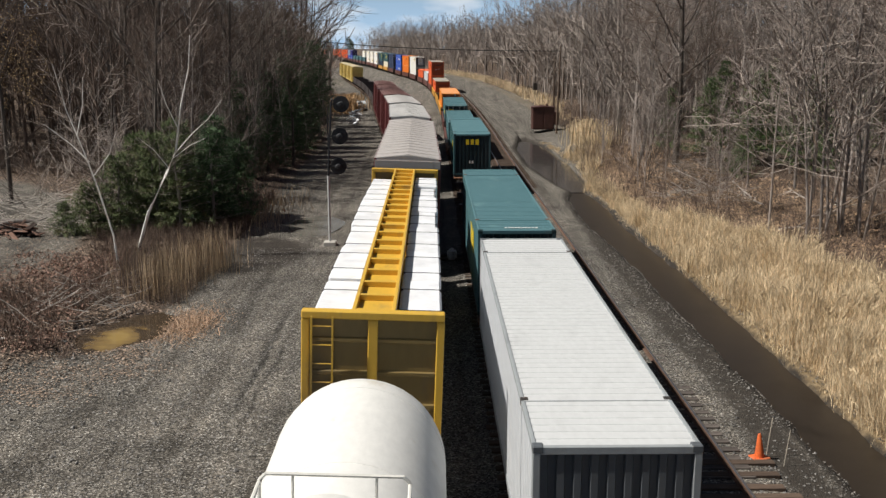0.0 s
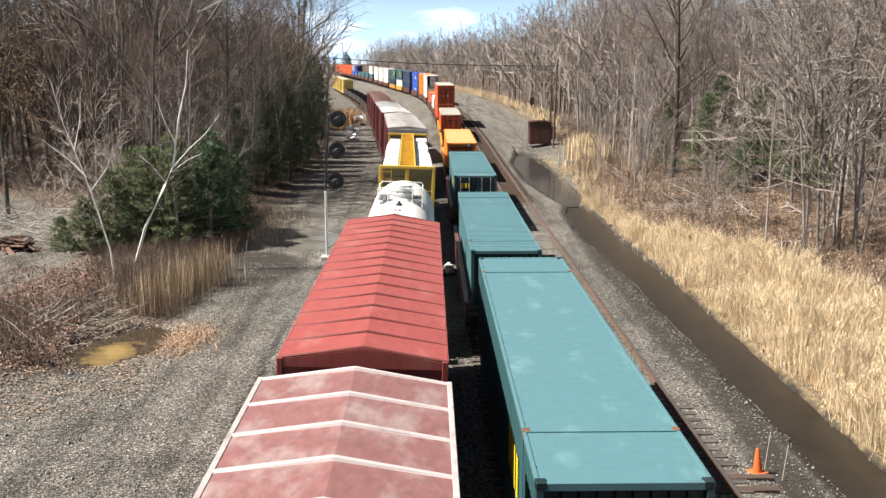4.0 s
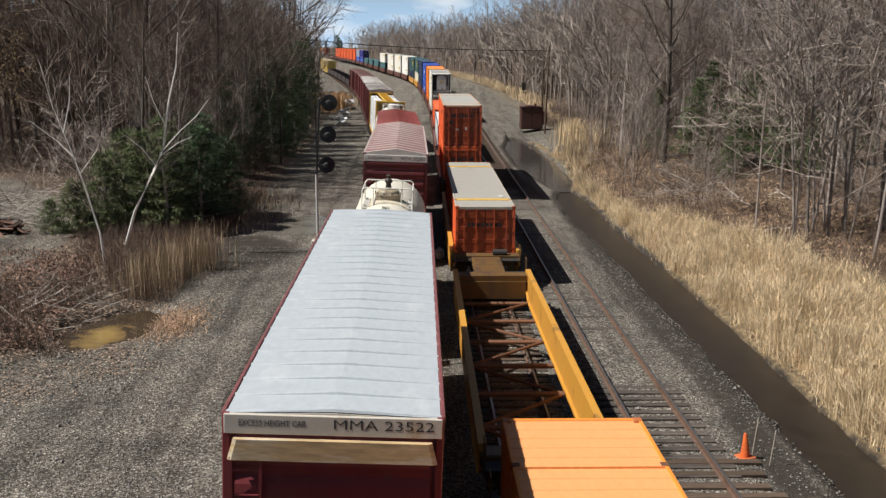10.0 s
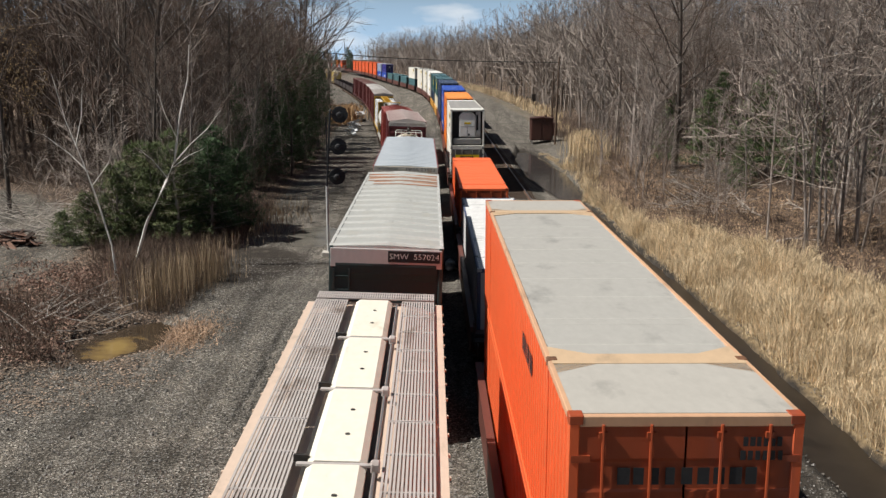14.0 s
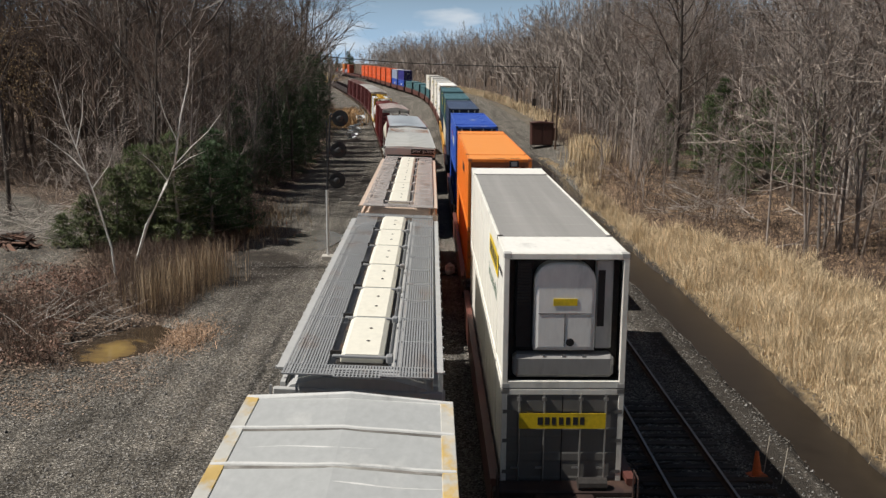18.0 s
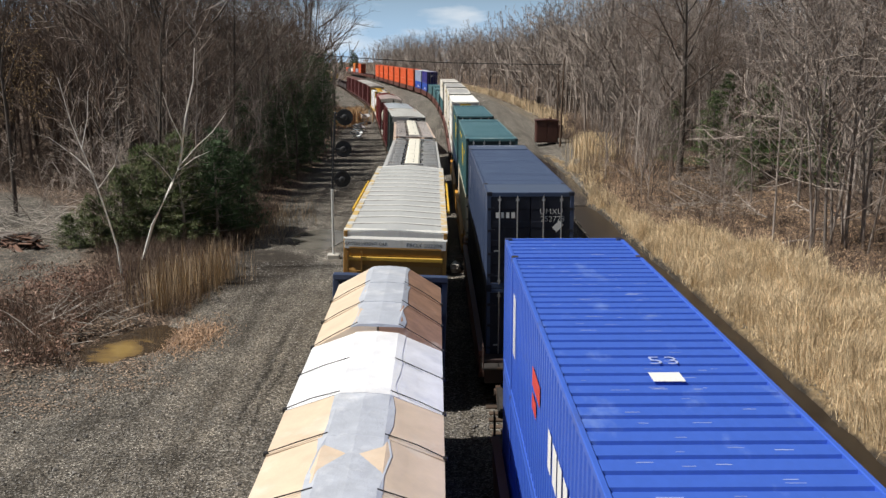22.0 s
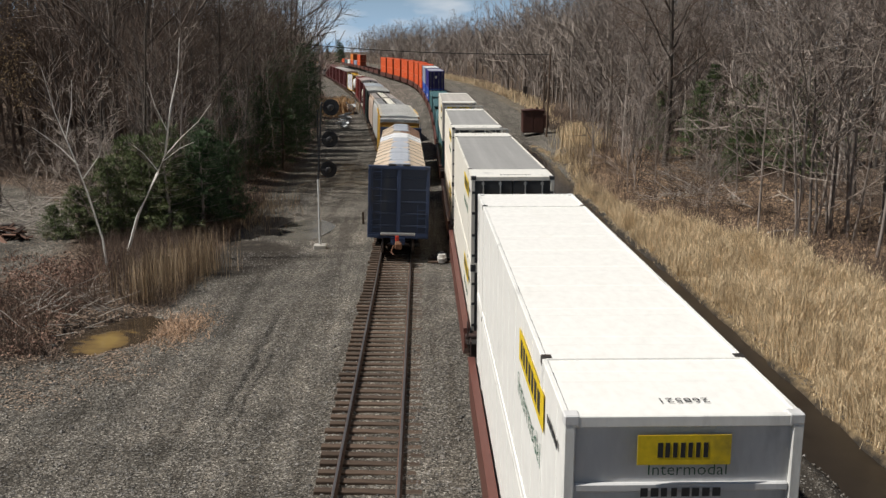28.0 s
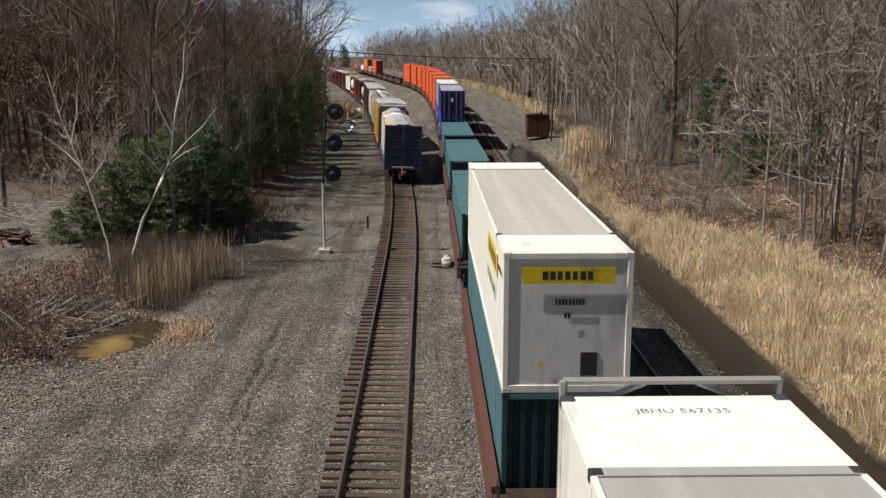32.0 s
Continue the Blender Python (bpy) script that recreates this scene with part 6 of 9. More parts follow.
def tarp_car(L):
    """Bulkhead flat car whose load is wrapped in a ridged cover; the last car."""
    root = thing("bulkhead_flatcar", "dark blue bulkhead flat car, last of the train", "flat car", "cars of the mixed freight train")
    m = paint((0.035, 0.055, 0.115), (0.05, 0.05, 0.06))
    h, W = L / 2 - 0.65, 3.0
    part("deck", Geo().box(-W / 2, -h, 0.95, W / 2, h, 1.1, 0.02).box(-0.35, -h - 0.4, 0.7, 0.35, h + 0.4, 0.97), m, root)
    for sy in (-1, 1):
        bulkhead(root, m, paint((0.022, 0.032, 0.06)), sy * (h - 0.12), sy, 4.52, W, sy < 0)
        truck(root, sy * (h - 1.9))
    part("end_beam", Geo().box(-0.85, -h - 0.42, 1.16, 0.85, -h - 0.1, 1.26, 0.02), bright_steel, root, "pale end platform")
    part("marker", Geo().box(-0.12, -h - 0.45, 0.62, 0.06, -h - 0.25, 1.16, 0.03), paint((0.5, 0.05, 0.03)), root, "red end marker on the coupler")
    for x in (-0.35, 0.35):
        part("beam_tip", Geo().box(x - 0.18, -h + 0.0, 4.52, x + 0.18, -h + 0.3, 4.6, 0.02), steel_dark, root)
    load = []
    rnd = random.Random(11)
    n = 13
    y0, y1 = -h + 0.2, h - 0.35
    for i in range(n):
        a, b = y0 + (y1 - y0) * i / n, y0 + (y1 - y0) * (i + 1) / n
        top = 4.60 + (0.18 if i > n - 4 else 0.0) + rnd.uniform(-0.015, 0.015)
        eave = 4.26 + rnd.uniform(-0.03, 0.02)
        wl_ = 1.42 if 4 <= n - 1 - i <= 5 else 1.32
        p = thing("covered_load", "tarpaulin-wrapped lumber with a pale ridge, on the flat car", "lumber load", "covered loads on the last car")
        sag = rnd.uniform(0.0, 0.05)
        cr, sl = (wrap_white, wrap_white) if i in (8, 9) else (wrap_grey, wrap_cream)
        for s in (-1, 1):
            half = [[(s * 0.02, y, 1.12), (s * 0.02, y, top - 0.035), (s * 0.46, y, top - 0.03), (s * 1.32, y, eave - 0.02), (s * 1.3, y, 1.11)] for y in (a + 0.004, b - 0.004)]
            bare = s > 0 and i >= 10
            part("side_cover", Geo().loft(half), bare_ply if bare else sl, p, "bare brown side of the stack" if bare else "cream side sheet")
        def edge(y, s2, kl, kr):
            """One cross line of the ridge sheet; kl and kr say how far it hangs down each side."""
            slope = (top - 0.03 - eave) / 0.86
            return [(-0.46 - kl, y, top - 0.022 - kl * slope), (-0.42, y, top - 0.005 - s2), (0.0, y, top + 0.02 - s2), (0.42, y, top - 0.005 - s2), (0.46 + kr, y, top - 0.022 - kr * slope),
                    (0.4, y, top - 0.05), (-0.4, y, top - 0.05)]
        hang = [(rnd.uniform(0.0, 0.12), rnd.uniform(0.0, 0.12)) for _ in range(3)]
        part("ridge_cover", Geo().loft([edge(y, s2, *h2) for y, s2, h2 in ((a - 0.004, 0.0, hang[0]), (a + (b - a) * 0.3, sag * 0.4, hang[1]), (a + (b - a) * 0.7, sag, hang[2]), (b + 0.002, 0.0, hang[0]))]), cr, p, "silver-white ridge sheet")
        for s in (-1, 1):
            part("strap", Geo().path([(s * 1.33, a + 0.05, eave + 0.0), (s * 0.9, a + 0.05 + rnd.uniform(-.05, .05), (eave + top) / 2 - 0.005 + 0.02), (s * 0.42, a + 0.05 + rnd.uniform(0, .15), top + 0.0)], 0.010, 4), black_paint, p)
            part("strap_end", Geo().box(s * 1.33 - 0.035, a + 0.01, eave - 0.05, s * 1.33 + 0.035, a + 0.08, eave + 0.02, 0.01), black_paint, p)
        load.append((p, 0.0))
    couplers(root, L / 2)
    return root, load


def low_gondola(L, color, label):
    root = thing("gondola", label, "gondola car", "cars of the mixed freight train")
    m = paint(color)
    h = L / 2 - 0.6
    part("floor", Geo().box(-1.5, -h, 0.95, 1.5, h, 1.1), m, root)
    for s in (-1, 1):
        part("side", Geo().box(min(s * 1.42, s * 1.5), -h, 1.0, max(s * 1.42, s * 1.5), h, 2.45, 0.02), m, root)
        part("end", Geo().box(-1.5, min(s * h, s * (h - 0.08)), 1.0, 1.5, max(s * h, s * (h - 0.08)), 2.45, 0.02), m, root)
        truck(root, s * (h - 1.8))
    couplers(root, L / 2)
    return root


NEARER = 0.93


def shift_at(mid):
    """How far a car stands ahead of its first reckoning, by the place of its middle."""
    return float(np.interp(mid, [-158.9, -136.3, -77.0, -58.1, -25.9, -8.5, 28.9, 60.0], [1.69, 2.5, 2.25, 2.45, 2.28, 2.13, 0.76, 0.6]))


def between(a, b):
    mid = (a + b) / 2 * NEARER
    return mid + shift_at(mid), (b - a) * NEARER + 0.9


def build_west_train():
    def car(make, a, b, *args, **kw):
        mid, ln = between(a, b)
        got = make(ln, *args, **kw)
        if isinstance(got, tuple):
            got, load = got
            for p, z in load:
                roll(p, WEST_LINE, mid, z)
        return roll(got, WEST_LINE, mid)

    grey = (0.50, 0.48, 0.46)
    # ahead of the lumber car, going away from the start
    car(boxcar, 44.9, 69.6, MAROON, (0.42, 0.39, 0.37), "maroon boxcar with a grey ribbed roof", band=((0.40, 0.36, 0.34), 4.87, 0.35), rib_step=1.3, rib_h=0.07)
    car(boxcar, 72.6, 90.4, MAROON, (0.52, 0.51, 0.49), "maroon boxcar with a pale grey roof")
    car(boxcar, 92.6, 110.6, MAROON, grey, "maroon boxcar with a dull grey roof")
    b4 = car(boxcar, 113.0, 131.0, MAROON, (0.18, 0.10, 0.09), "dark brown-red boxcar with a rusty roof")
    for a in (133.4, 153.8):
        roll(copy_thing(b4, Matrix.Identity(4)), WEST_LINE, (a + 9.0) * NEARER + 0.6)
    g0 = car(low_gondola, 174.0, 192.0, (0.05, 0.04, 0.04), "low dark gondola car")
    for k in range(1, 6):
        roll(copy_thing(g0, Matrix.Identity(4)), WEST_LINE, (183.0 + k * 20.2) * NEARER)
    y0 = car(boxcar, 297.0, 315.0, (0.55, 0.42, 0.14), (0.60, 0.52, 0.34), "yellow boxcar far down the train")
    for k in range(1, 4):
        roll(copy_thing(y0, Matrix.Identity(4)), WEST_LINE, (306.0 + k * 20.2) * NEARER)
    car(centerbeam_car, 18.6, 43.6)
    car(tank_car, 0.2, 16.2, (0.78, 0.77, 0.73), "white tank car with a railed platform on top", valve=False, mark_at=-2.5, shift=0.7)
    # Ribs are darker than the roof: their shadow lines put into the colour.
    car(boxcar, -17.4, -0.9, (0.20, 0.035, 0.03), (0.30, 0.07, 0.06), "red boxcar with a low gabled red roof", eave=4.92, ridge=0.2, rib_step=1.0, rib=(0.17, 0.045, 0.04), rib_w=0.035, rib_h=0.045, roof_dirt=(0.34, 0.115, 0.095), roof_at=0.54, roof_vary=0.16)
    car(boxcar, -36.7, -18.9, (0.11, 0.022, 0.025), (0.225, 0.105, 0.097), "high red boxcar with pale striped roof ribs", rib=(0.50, 0.43, 0.41), rib_w=0.065, rib_h=0.05, rib_step=1.12, ridge=0.2, end_ribs=8, roof_dirt=(0.30, 0.21, 0.195), roof_at=0.5, edge_strip=(0.46, 0.38, 0.36), strip_w=0.06, roof_vary=0.2,
        band=((0.55, 0.52, 0.49), 4.9, 0.3), texts=(("EXCESS HEIGHT CAR", 0.16, black_mark, -0.72, 4.9, 1.1), ("MSDR 192065", 0.2, black_mark, 0.8, 4.9, 1.1)))
    car(tank_car, -52.2, -39.5, (0.72, 0.68, 0.58), "cream tank car with a dark relief valve", mark_at=-3.15)
    car(boxcar, -71.5, -53.5, MAROON, (0.42, 0.46, 0.50), "maroon boxcar with a flat blue-grey roof", edge_strip=(0.20, 0.07, 0.07), strip_w=0.035, ridge=0.04, rib_step=0.66, rib_h=0.04, rib_w=0.05, end_ribs=6, end=(0.17, 0.03, 0.035), roof_dirt=(0.50, 0.53, 0.56),
        band=((0.56, 0.52, 0.46), 4.99, 0.28, (0.42, 0.30, 0.2)), texts=(("EXCESS HEIGHT CAR", 0.13, black_mark, -0.82, 5.01, 0.9), ("MMA 23522", 0.2, black_mark, 0.68, 5.01, 1.35)))
    mma, mhy = ROLLING[-1][0], between(-71.5, -53.5)[1] / 2 - 0.7
    part("end_panel", Geo().loft([[(x * k, -mhy - 0.05 - d, z) for x, z in ((-1.42, 4.50), (1.42, 4.50), (1.34, 4.80), (-1.34, 4.80))] for k, d in ((1.0, 0.0), (1.0, 0.05), (0.96, 0.08))]),
         material("peeling_panel", (0.50, 0.36, 0.20), rough=0.8, vary=0.3, grain=4, dirt=(0.66, 0.60, 0.50), dirt_scale=1.4, dirt_at=0.46, stretch=(0.5, 1, 3)), mma, "beige panel with peeling, rust-edged paint")
    car(boxcar, -91.8, -73.7, (0.02, 0.035, 0.035), (0.40, 0.405, 0.385), "dark green boxcar with a whitewashed, rusting roof", ridge=0.05, rib_step=1.2, rib_w=0.17, rib_h=0.075, rib=(0.465, 0.47, 0.45), edge_strip=(0.50, 0.50, 0.48), strip_w=0.07, roof_vary=0.08, end_ribs=4, end=(0.03, 0.05, 0.05),
        roof_dirt=(0.42, 0.41, 0.37), roof_at=0.5, roof_patch=((6.55, 7.5, 0.94), (5.35, 6.35, 0.9), (4.2, 5.15, 0.72)),
        band=((0.50, 0.49, 0.48), 4.84, 0.5), texts=())
    smw = ROLLING[-1][0]
    hy = between(-91.8, -73.7)[1] / 2 - 0.7
    part("number_plate", Geo().box(0.05, -hy - 0.066, 4.75, 1.42, -hy - 0.05, 5.05), black_paint, smw, "black number board")
    letters("SMW  557024", 0.22, white_mark, smw, pose(0.74, -hy - 0.07, 4.9) @ NEAR, width=1.3)
    letters("EXCESS HEIGHT CAR", 0.11, black_mark, smw, pose(0.1, -hy - 0.06, 4.66) @ NEAR, width=0.85)
    car(covered_hopper, -116.2, -96.2, (0.64, 0.50, 0.40), (0.47, 0.43, 0.41), "tan covered hopper with cream hatch covers")
    car(covered_hopper, -136.2, -117.6, (0.46, 0.46, 0.45), (0.29, 0.295, 0.30), "grey covered hopper with cream hatch covers")
    car(boxcar, -156.0, -137.2, (0.58, 0.36, 0.06), (0.42, 0.43, 0.425), "yellow boxcar with a pale grey roof and yellow edges", ridge=0.06, rib_step=1.2, rib_w=0.07, rib_h=0.08, rib=(0.62, 0.62, 0.60), edge_strip=(0.55, 0.44, 0.24), strip_w=0.17, roof_vary=0.08, end_ribs=5, end=(0.35, 0.19, 0.05), roof_dirt=(0.52, 0.525, 0.51), lip=True,
        roof_at=0.6, seams=True, side_rails=(0.68, 0.42, 0.04), band=((0.80, 0.79, 0.75), 4.77, 0.28), texts=(("EXCESS HEIGHT CAR", 0.13, black_mark, -0.84, 4.775, 1.22), ("FBOX 502288", 0.16, black_mark, 0.84, 4.765, 1.02)))
    car(tarp_car, -184.0, -157.6)


build_west_train()


# ---- woods ----
bark = material("bark", (0.25, 0.217, 0.196), rough=0.95, vary=0.35, grain=9, bump=0.5, stretch=(3, 3, 0.5), dirt=(0.34, 0.312, 0.29), dirt_scale=1.5, shift=0.6)
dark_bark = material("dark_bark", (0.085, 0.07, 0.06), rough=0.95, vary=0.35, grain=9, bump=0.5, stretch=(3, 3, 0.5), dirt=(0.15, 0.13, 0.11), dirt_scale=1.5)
grey_wood = material("grey_dead_wood", (0.44, 0.40, 0.36), rough=0.95, vary=0.3, grain=6, bump=0.2, shift=0.4)
far_bark = material("far_bark", (0.275, 0.235, 0.208), rough=0.95, vary=0.3, grain=0.4, bump=0, shift=0.45, per="island")
twig_bark = material("twig_bark", (0.29, 0.245, 0.216), rough=0.95, vary=0.25, grain=2, bump=0, shift=0.5)
birch_bark = material("birch_bark", (0.83, 0.81, 0.76), rough=0.75, vary=0.16, grain=5, stretch=(1, 1, 5), bump=0.3, dirt=(0.10, 0.085, 0.075), dirt_scale=2.6, dirt_at=0.66)
brush_bark = material("brush_bark", (0.15, 0.108, 0.084), rough=0.95, vary=0.2, grain=2, bump=0, shift=0.5, per="island")
straw_mat = material("straw", (0.60, 0.475, 0.31), rough=0.85, vary=0.28, grain=1.2, bump=0, shift=0.55, per="island", dirt=(0.46, 0.33, 0.18), dirt_scale=0.5)
reed_mat = material("reed", (0.34, 0.255, 0.165), rough=0.9, vary=0.15, grain=1.2, bump=0, shift=0.45, per="island")
pale_leaf = material("bleached_leaf", (0.24, 0.18, 0.135), rough=0.9, vary=0.1, grain=2, bump=0, shift=0.75, per="island")
leaf_mat = material("dead_leaf", (0.36, 0.245, 0.155), rough=0.9, vary=0.1, grain=2, bump=0, shift=0.6, per="island")
needle_mat = material("needles", (0.048, 0.088, 0.034), rough=0.75, vary=0.25, grain=1.5, bump=0, shift=0.45, per="island", dirt=(0.085, 0.125, 0.045), dirt_scale=0.9, dirt_at=0.56)


class Sticks:
    """Tapered sticks in plain arrays, for branches and stalks."""

    def __init__(self):
        self.v, self.f = [], []

    def run(self, pts, r0, r1, n):
        """A tapered stick along pts."""
        base = len(self.v)
        k = len(pts)
        for i, p in enumerate(pts):
            a, b = pts[max(i - 1, 0)], pts[min(i + 1, k - 1)]
            dx, dy, dz = b[0] - a[0], b[1] - a[1], b[2] - a[2]
            ln = math.sqrt(dx * dx + dy * dy + dz * dz) or 1.0
            dx, dy, dz = dx / ln, dy / ln, dz / ln
            if abs(dz) < 0.9:
                ux, uy, uz = -dy, dx, 0.0
            else:
                ux, uy, uz = 0.0, -dz, dy
            ul = math.sqrt(ux * ux + uy * uy + uz * uz) or 1.0
            ux, uy, uz = ux / ul, uy / ul, uz / ul
            wx, wy, wz = dy * uz - dz * uy, dz * ux - dx * uz, dx * uy - dy * ux
            r = r0 + (r1 - r0) * i / (k - 1)
            for j in range(n):
                c, s = r * math.cos(2 * math.pi * j / n), r * math.sin(2 * math.pi * j / n)
                self.v.append((p[0] + ux * c + wx * s, p[1] + uy * c + wy * s, p[2] + uz * c + wz * s))
        for i in range(k - 1):
            for j in range(n):
                q = (j + 1) % n
                self.f.append((base + i * n + j, base + i * n + q, base + (i + 1) * n + q, base + (i + 1) * n + j))

    def mesh(self, name, mat, smooth=True):
        me = bpy.data.meshes.new(name)
        me.from_pydata(self.v, [], self.f)
        me.materials.append(mat)
        if smooth:
            me.polygons.foreach_set("use_smooth", [True] * len(me.polygons))
        return me


def turned(rnd, d, lo, hi):
    """A direction that leaves d by lo to hi degrees."""
    v = Vector(d)
    u = v.orthogonal().normalized()
    u.rotate(Matrix.Rotation(rnd.uniform(0, 2 * math.pi), 3, v))
    a = radians(rnd.uniform(lo, hi))
    return (v * math.cos(a) + u * math.sin(a)).normalized()


def crooked(rnd, p, d, length, segs, wob, up=0.0):
    pts, d = [tuple(p)], Vector(d)
    p = Vector(p)
    for _ in range(segs):
        d = (d + Vector((rnd.uniform(-wob, wob), rnd.uniform(-wob, wob), rnd.uniform(-wob, wob) + up))).normalized()
        p = p + d * (length / segs)
        pts.append(tuple(p))
    return pts


def along(pts, f):
    k = f * (len(pts) - 1)
    i = min(int(k), len(pts) - 2)
    a, b = Vector(pts[i]), Vector(pts[i + 1])
    return a.lerp(b, k - i), (b - a).normalized()


def bare_tree(seed, height, r, limbs=13, subs=6, twigs=5, low=0.32, thick=1.0, spread=1.0, steep=(32, 76), rise=0.07, bends=(9, 4, 3), sides=(7, 5)):
    """Trunk and crown meshes of a leafless tree."""
    rnd = random.Random(seed)
    tr, cr = Sticks(), Sticks()
    trunk = crooked(rnd, (0, 0, -0.3), (rnd.uniform(-0.06, 0.06), rnd.uniform(-0.06, 0.06), 1), height, bends[0], 0.045, 0.02)
    tr.run(trunk, r, r * 0.12, sides[0])
    for i in range(limbs):
        f = low + (0.97 - low) * (i + rnd.random() * 0.8) / limbs
        p, d = along(trunk, f)
        ln = height * (0.10 + 0.30 * (1 - f) + 0.05 * rnd.random()) * spread
        limb = crooked(rnd, p, turned(rnd, d, *steep), ln * 1.15, bends[1], 0.12, rise)
        r1 = max(0.024, r * 0.45 * (1.1 - f))
        tr.run(limb, r1, r1 * 0.3, sides[1])
        for j in range(subs):
            g = 0.2 + 0.78 * (j + rnd.random() * 0.8) / subs
            p2, d2 = along(limb, g)
            l2 = ln * (0.25 + 0.32 * rnd.random()) * (1.15 - 0.5 * g)
            sub = crooked(rnd, p2, turned(rnd, d2, steep[0] * 0.85, steep[1] * 0.9), l2 * 1.15, bends[2], 0.15, rise * 0.6)
            r2 = max(0.013, r1 * 0.42) * thick
            cr.run(sub, r2, r2 * 0.45, 3)
            for k in range(twigs):
                h = 0.15 + 0.83 * (k + rnd.random() * 0.8) / twigs
                p3, d3 = along(sub, h)
                l3 = l2 * (0.22 + 0.35 * rnd.random())
                cr.run(crooked(rnd, p3, turned(rnd, d3, 20, 58), l3, 1, 0.2, 0.05), 0.009 * thick, 0.004 * thick, 3)
    return tr, cr


# Twig colour darkened for the shade inside the west woods.
dark_shade_twigs = material("dark_shade_twigs", (0.112, 0.081, 0.064), rough=0.95, vary=0.25, grain=2, bump=0, shift=0.4)
olive_needles = material("olive_needles", (0.10, 0.13, 0.05), rough=0.8, vary=0.25, grain=1.5, bump=0, shift=0.5, per="island", dirt=(0.15, 0.14, 0.07), dirt_scale=0.9, dirt_at=0.5)
# Needle colour raised to put sunlight on the east pines.
sunlit_needles = material("sunlit_needles", (0.11, 0.165, 0.062), rough=0.75, vary=0.25, grain=1.5, bump=0, shift=0.45, per="island", dirt=(0.17, 0.20, 0.085), dirt_scale=0.9, dirt_at=0.5)
# SHADY_KINDS repeat TREE_KINDS in darker colours, shade put into bark and twigs.
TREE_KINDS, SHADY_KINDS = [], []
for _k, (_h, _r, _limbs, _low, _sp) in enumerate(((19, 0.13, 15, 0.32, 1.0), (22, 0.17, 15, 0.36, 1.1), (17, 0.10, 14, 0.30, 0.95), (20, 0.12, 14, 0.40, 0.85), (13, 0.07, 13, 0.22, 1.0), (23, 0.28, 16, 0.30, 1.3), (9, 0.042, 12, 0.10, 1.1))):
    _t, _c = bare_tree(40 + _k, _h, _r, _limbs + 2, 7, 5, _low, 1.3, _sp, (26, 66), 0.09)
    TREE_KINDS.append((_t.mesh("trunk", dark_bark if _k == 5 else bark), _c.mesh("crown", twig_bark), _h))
    SHADY_KINDS.append((_t.mesh("trunk", bark if _k in (2, 4) else dark_bark), _c.mesh("crown", dark_shade_twigs), _h))
# Pale grey bark, lightened to put sunlight on the saplings' twigs.
sunlit_pale_bark = material("sunlit_pale_bark", (0.38, 0.325, 0.285), rough=0.95, vary=0.3, grain=4, bump=0.2, shift=0.35)
for _k, (_h, _r, _limbs, _low, _sp) in enumerate(((9, 0.05, 13, 0.06, 1.35), (11, 0.06, 14, 0.10, 1.2), (6.5, 0.035, 12, 0.04, 1.5))):
    _t, _c = bare_tree(140 + _k, _h, _r, _limbs, 6, 3, _low, 1.5, _sp)
    TREE_KINDS.append((_t.mesh("trunk", sunlit_pale_bark), _c.mesh("crown", sunlit_pale_bark), _h))
    SHADY_KINDS.append(TREE_KINDS[-1])


def spreading_tree():
    """A big dark tree whose trunk forks into heavy rising limbs."""
    rnd = random.Random(19)
    tr, cr = Sticks(), Sticks()
    trunk = crooked(rnd, (0, 0, -0.4), (0.02, 0, 1), 17.0, 9, 0.04)
    tr.run(trunk, 0.30, 0.07, 9)
    for i in range(17):
        f = 0.24 + 0.72 * i / 16
        p, d = along(trunk, f)
        a = i * 2.4 + rnd.uniform(-0.4, 0.4)
        rise = 0.25 + 1.5 * max(0, f - 0.4) + rnd.uniform(0, 0.5)
        ln = rnd.uniform(5.5, 8.5) if f < 0.7 else rnd.uniform(4.0, 6.5)
        limb = crooked(rnd, p, Vector((math.cos(a), 0.7 * math.sin(a), rise)).normalized(), ln, 8, 0.2, 0.05)
        r1 = 0.075 if f < 0.7 else 0.06
        tr.run(limb, r1, 0.03, 6)
        for j in range(10):
            p2, d2 = along(limb, 0.2 + 0.78 * (j + rnd.random() * 0.7) / 10)
            sub = crooked(rnd, p2, turned(rnd, d2, 28, 65), rnd.uniform(1.6, 4.2) * (1.1 - 0.05 * j), 4, 0.22, 0.05)
            cr.run(sub, 0.03, 0.01, 4)
            for k in range(7):
                p3, d3 = along(sub, 0.15 + 0.83 * (k + rnd.random() * 0.7) / 7)
                cr.run(crooked(rnd, p3, turned(rnd, d3, 22, 60), rnd.uniform(0.5, 1.5), 2, 0.2, 0.05), 0.016, 0.007, 3)
    TREE_KINDS.append((tr.mesh("trunk", dark_bark), cr.mesh("crown", dark_shade_twigs), 20))
    SHADY_KINDS.append(TREE_KINDS[-1])


spreading_tree()
TREE_LABEL = "leafless grey-brown woodland tree"


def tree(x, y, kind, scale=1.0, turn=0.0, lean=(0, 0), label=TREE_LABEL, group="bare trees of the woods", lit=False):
    # West trees mostly take the copies darkened for shade, unless lit.
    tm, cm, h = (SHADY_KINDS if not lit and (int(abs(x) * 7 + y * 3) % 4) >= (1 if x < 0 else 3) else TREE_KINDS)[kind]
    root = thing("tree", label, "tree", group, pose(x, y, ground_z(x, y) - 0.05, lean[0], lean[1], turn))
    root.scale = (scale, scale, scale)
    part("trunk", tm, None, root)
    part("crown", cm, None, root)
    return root


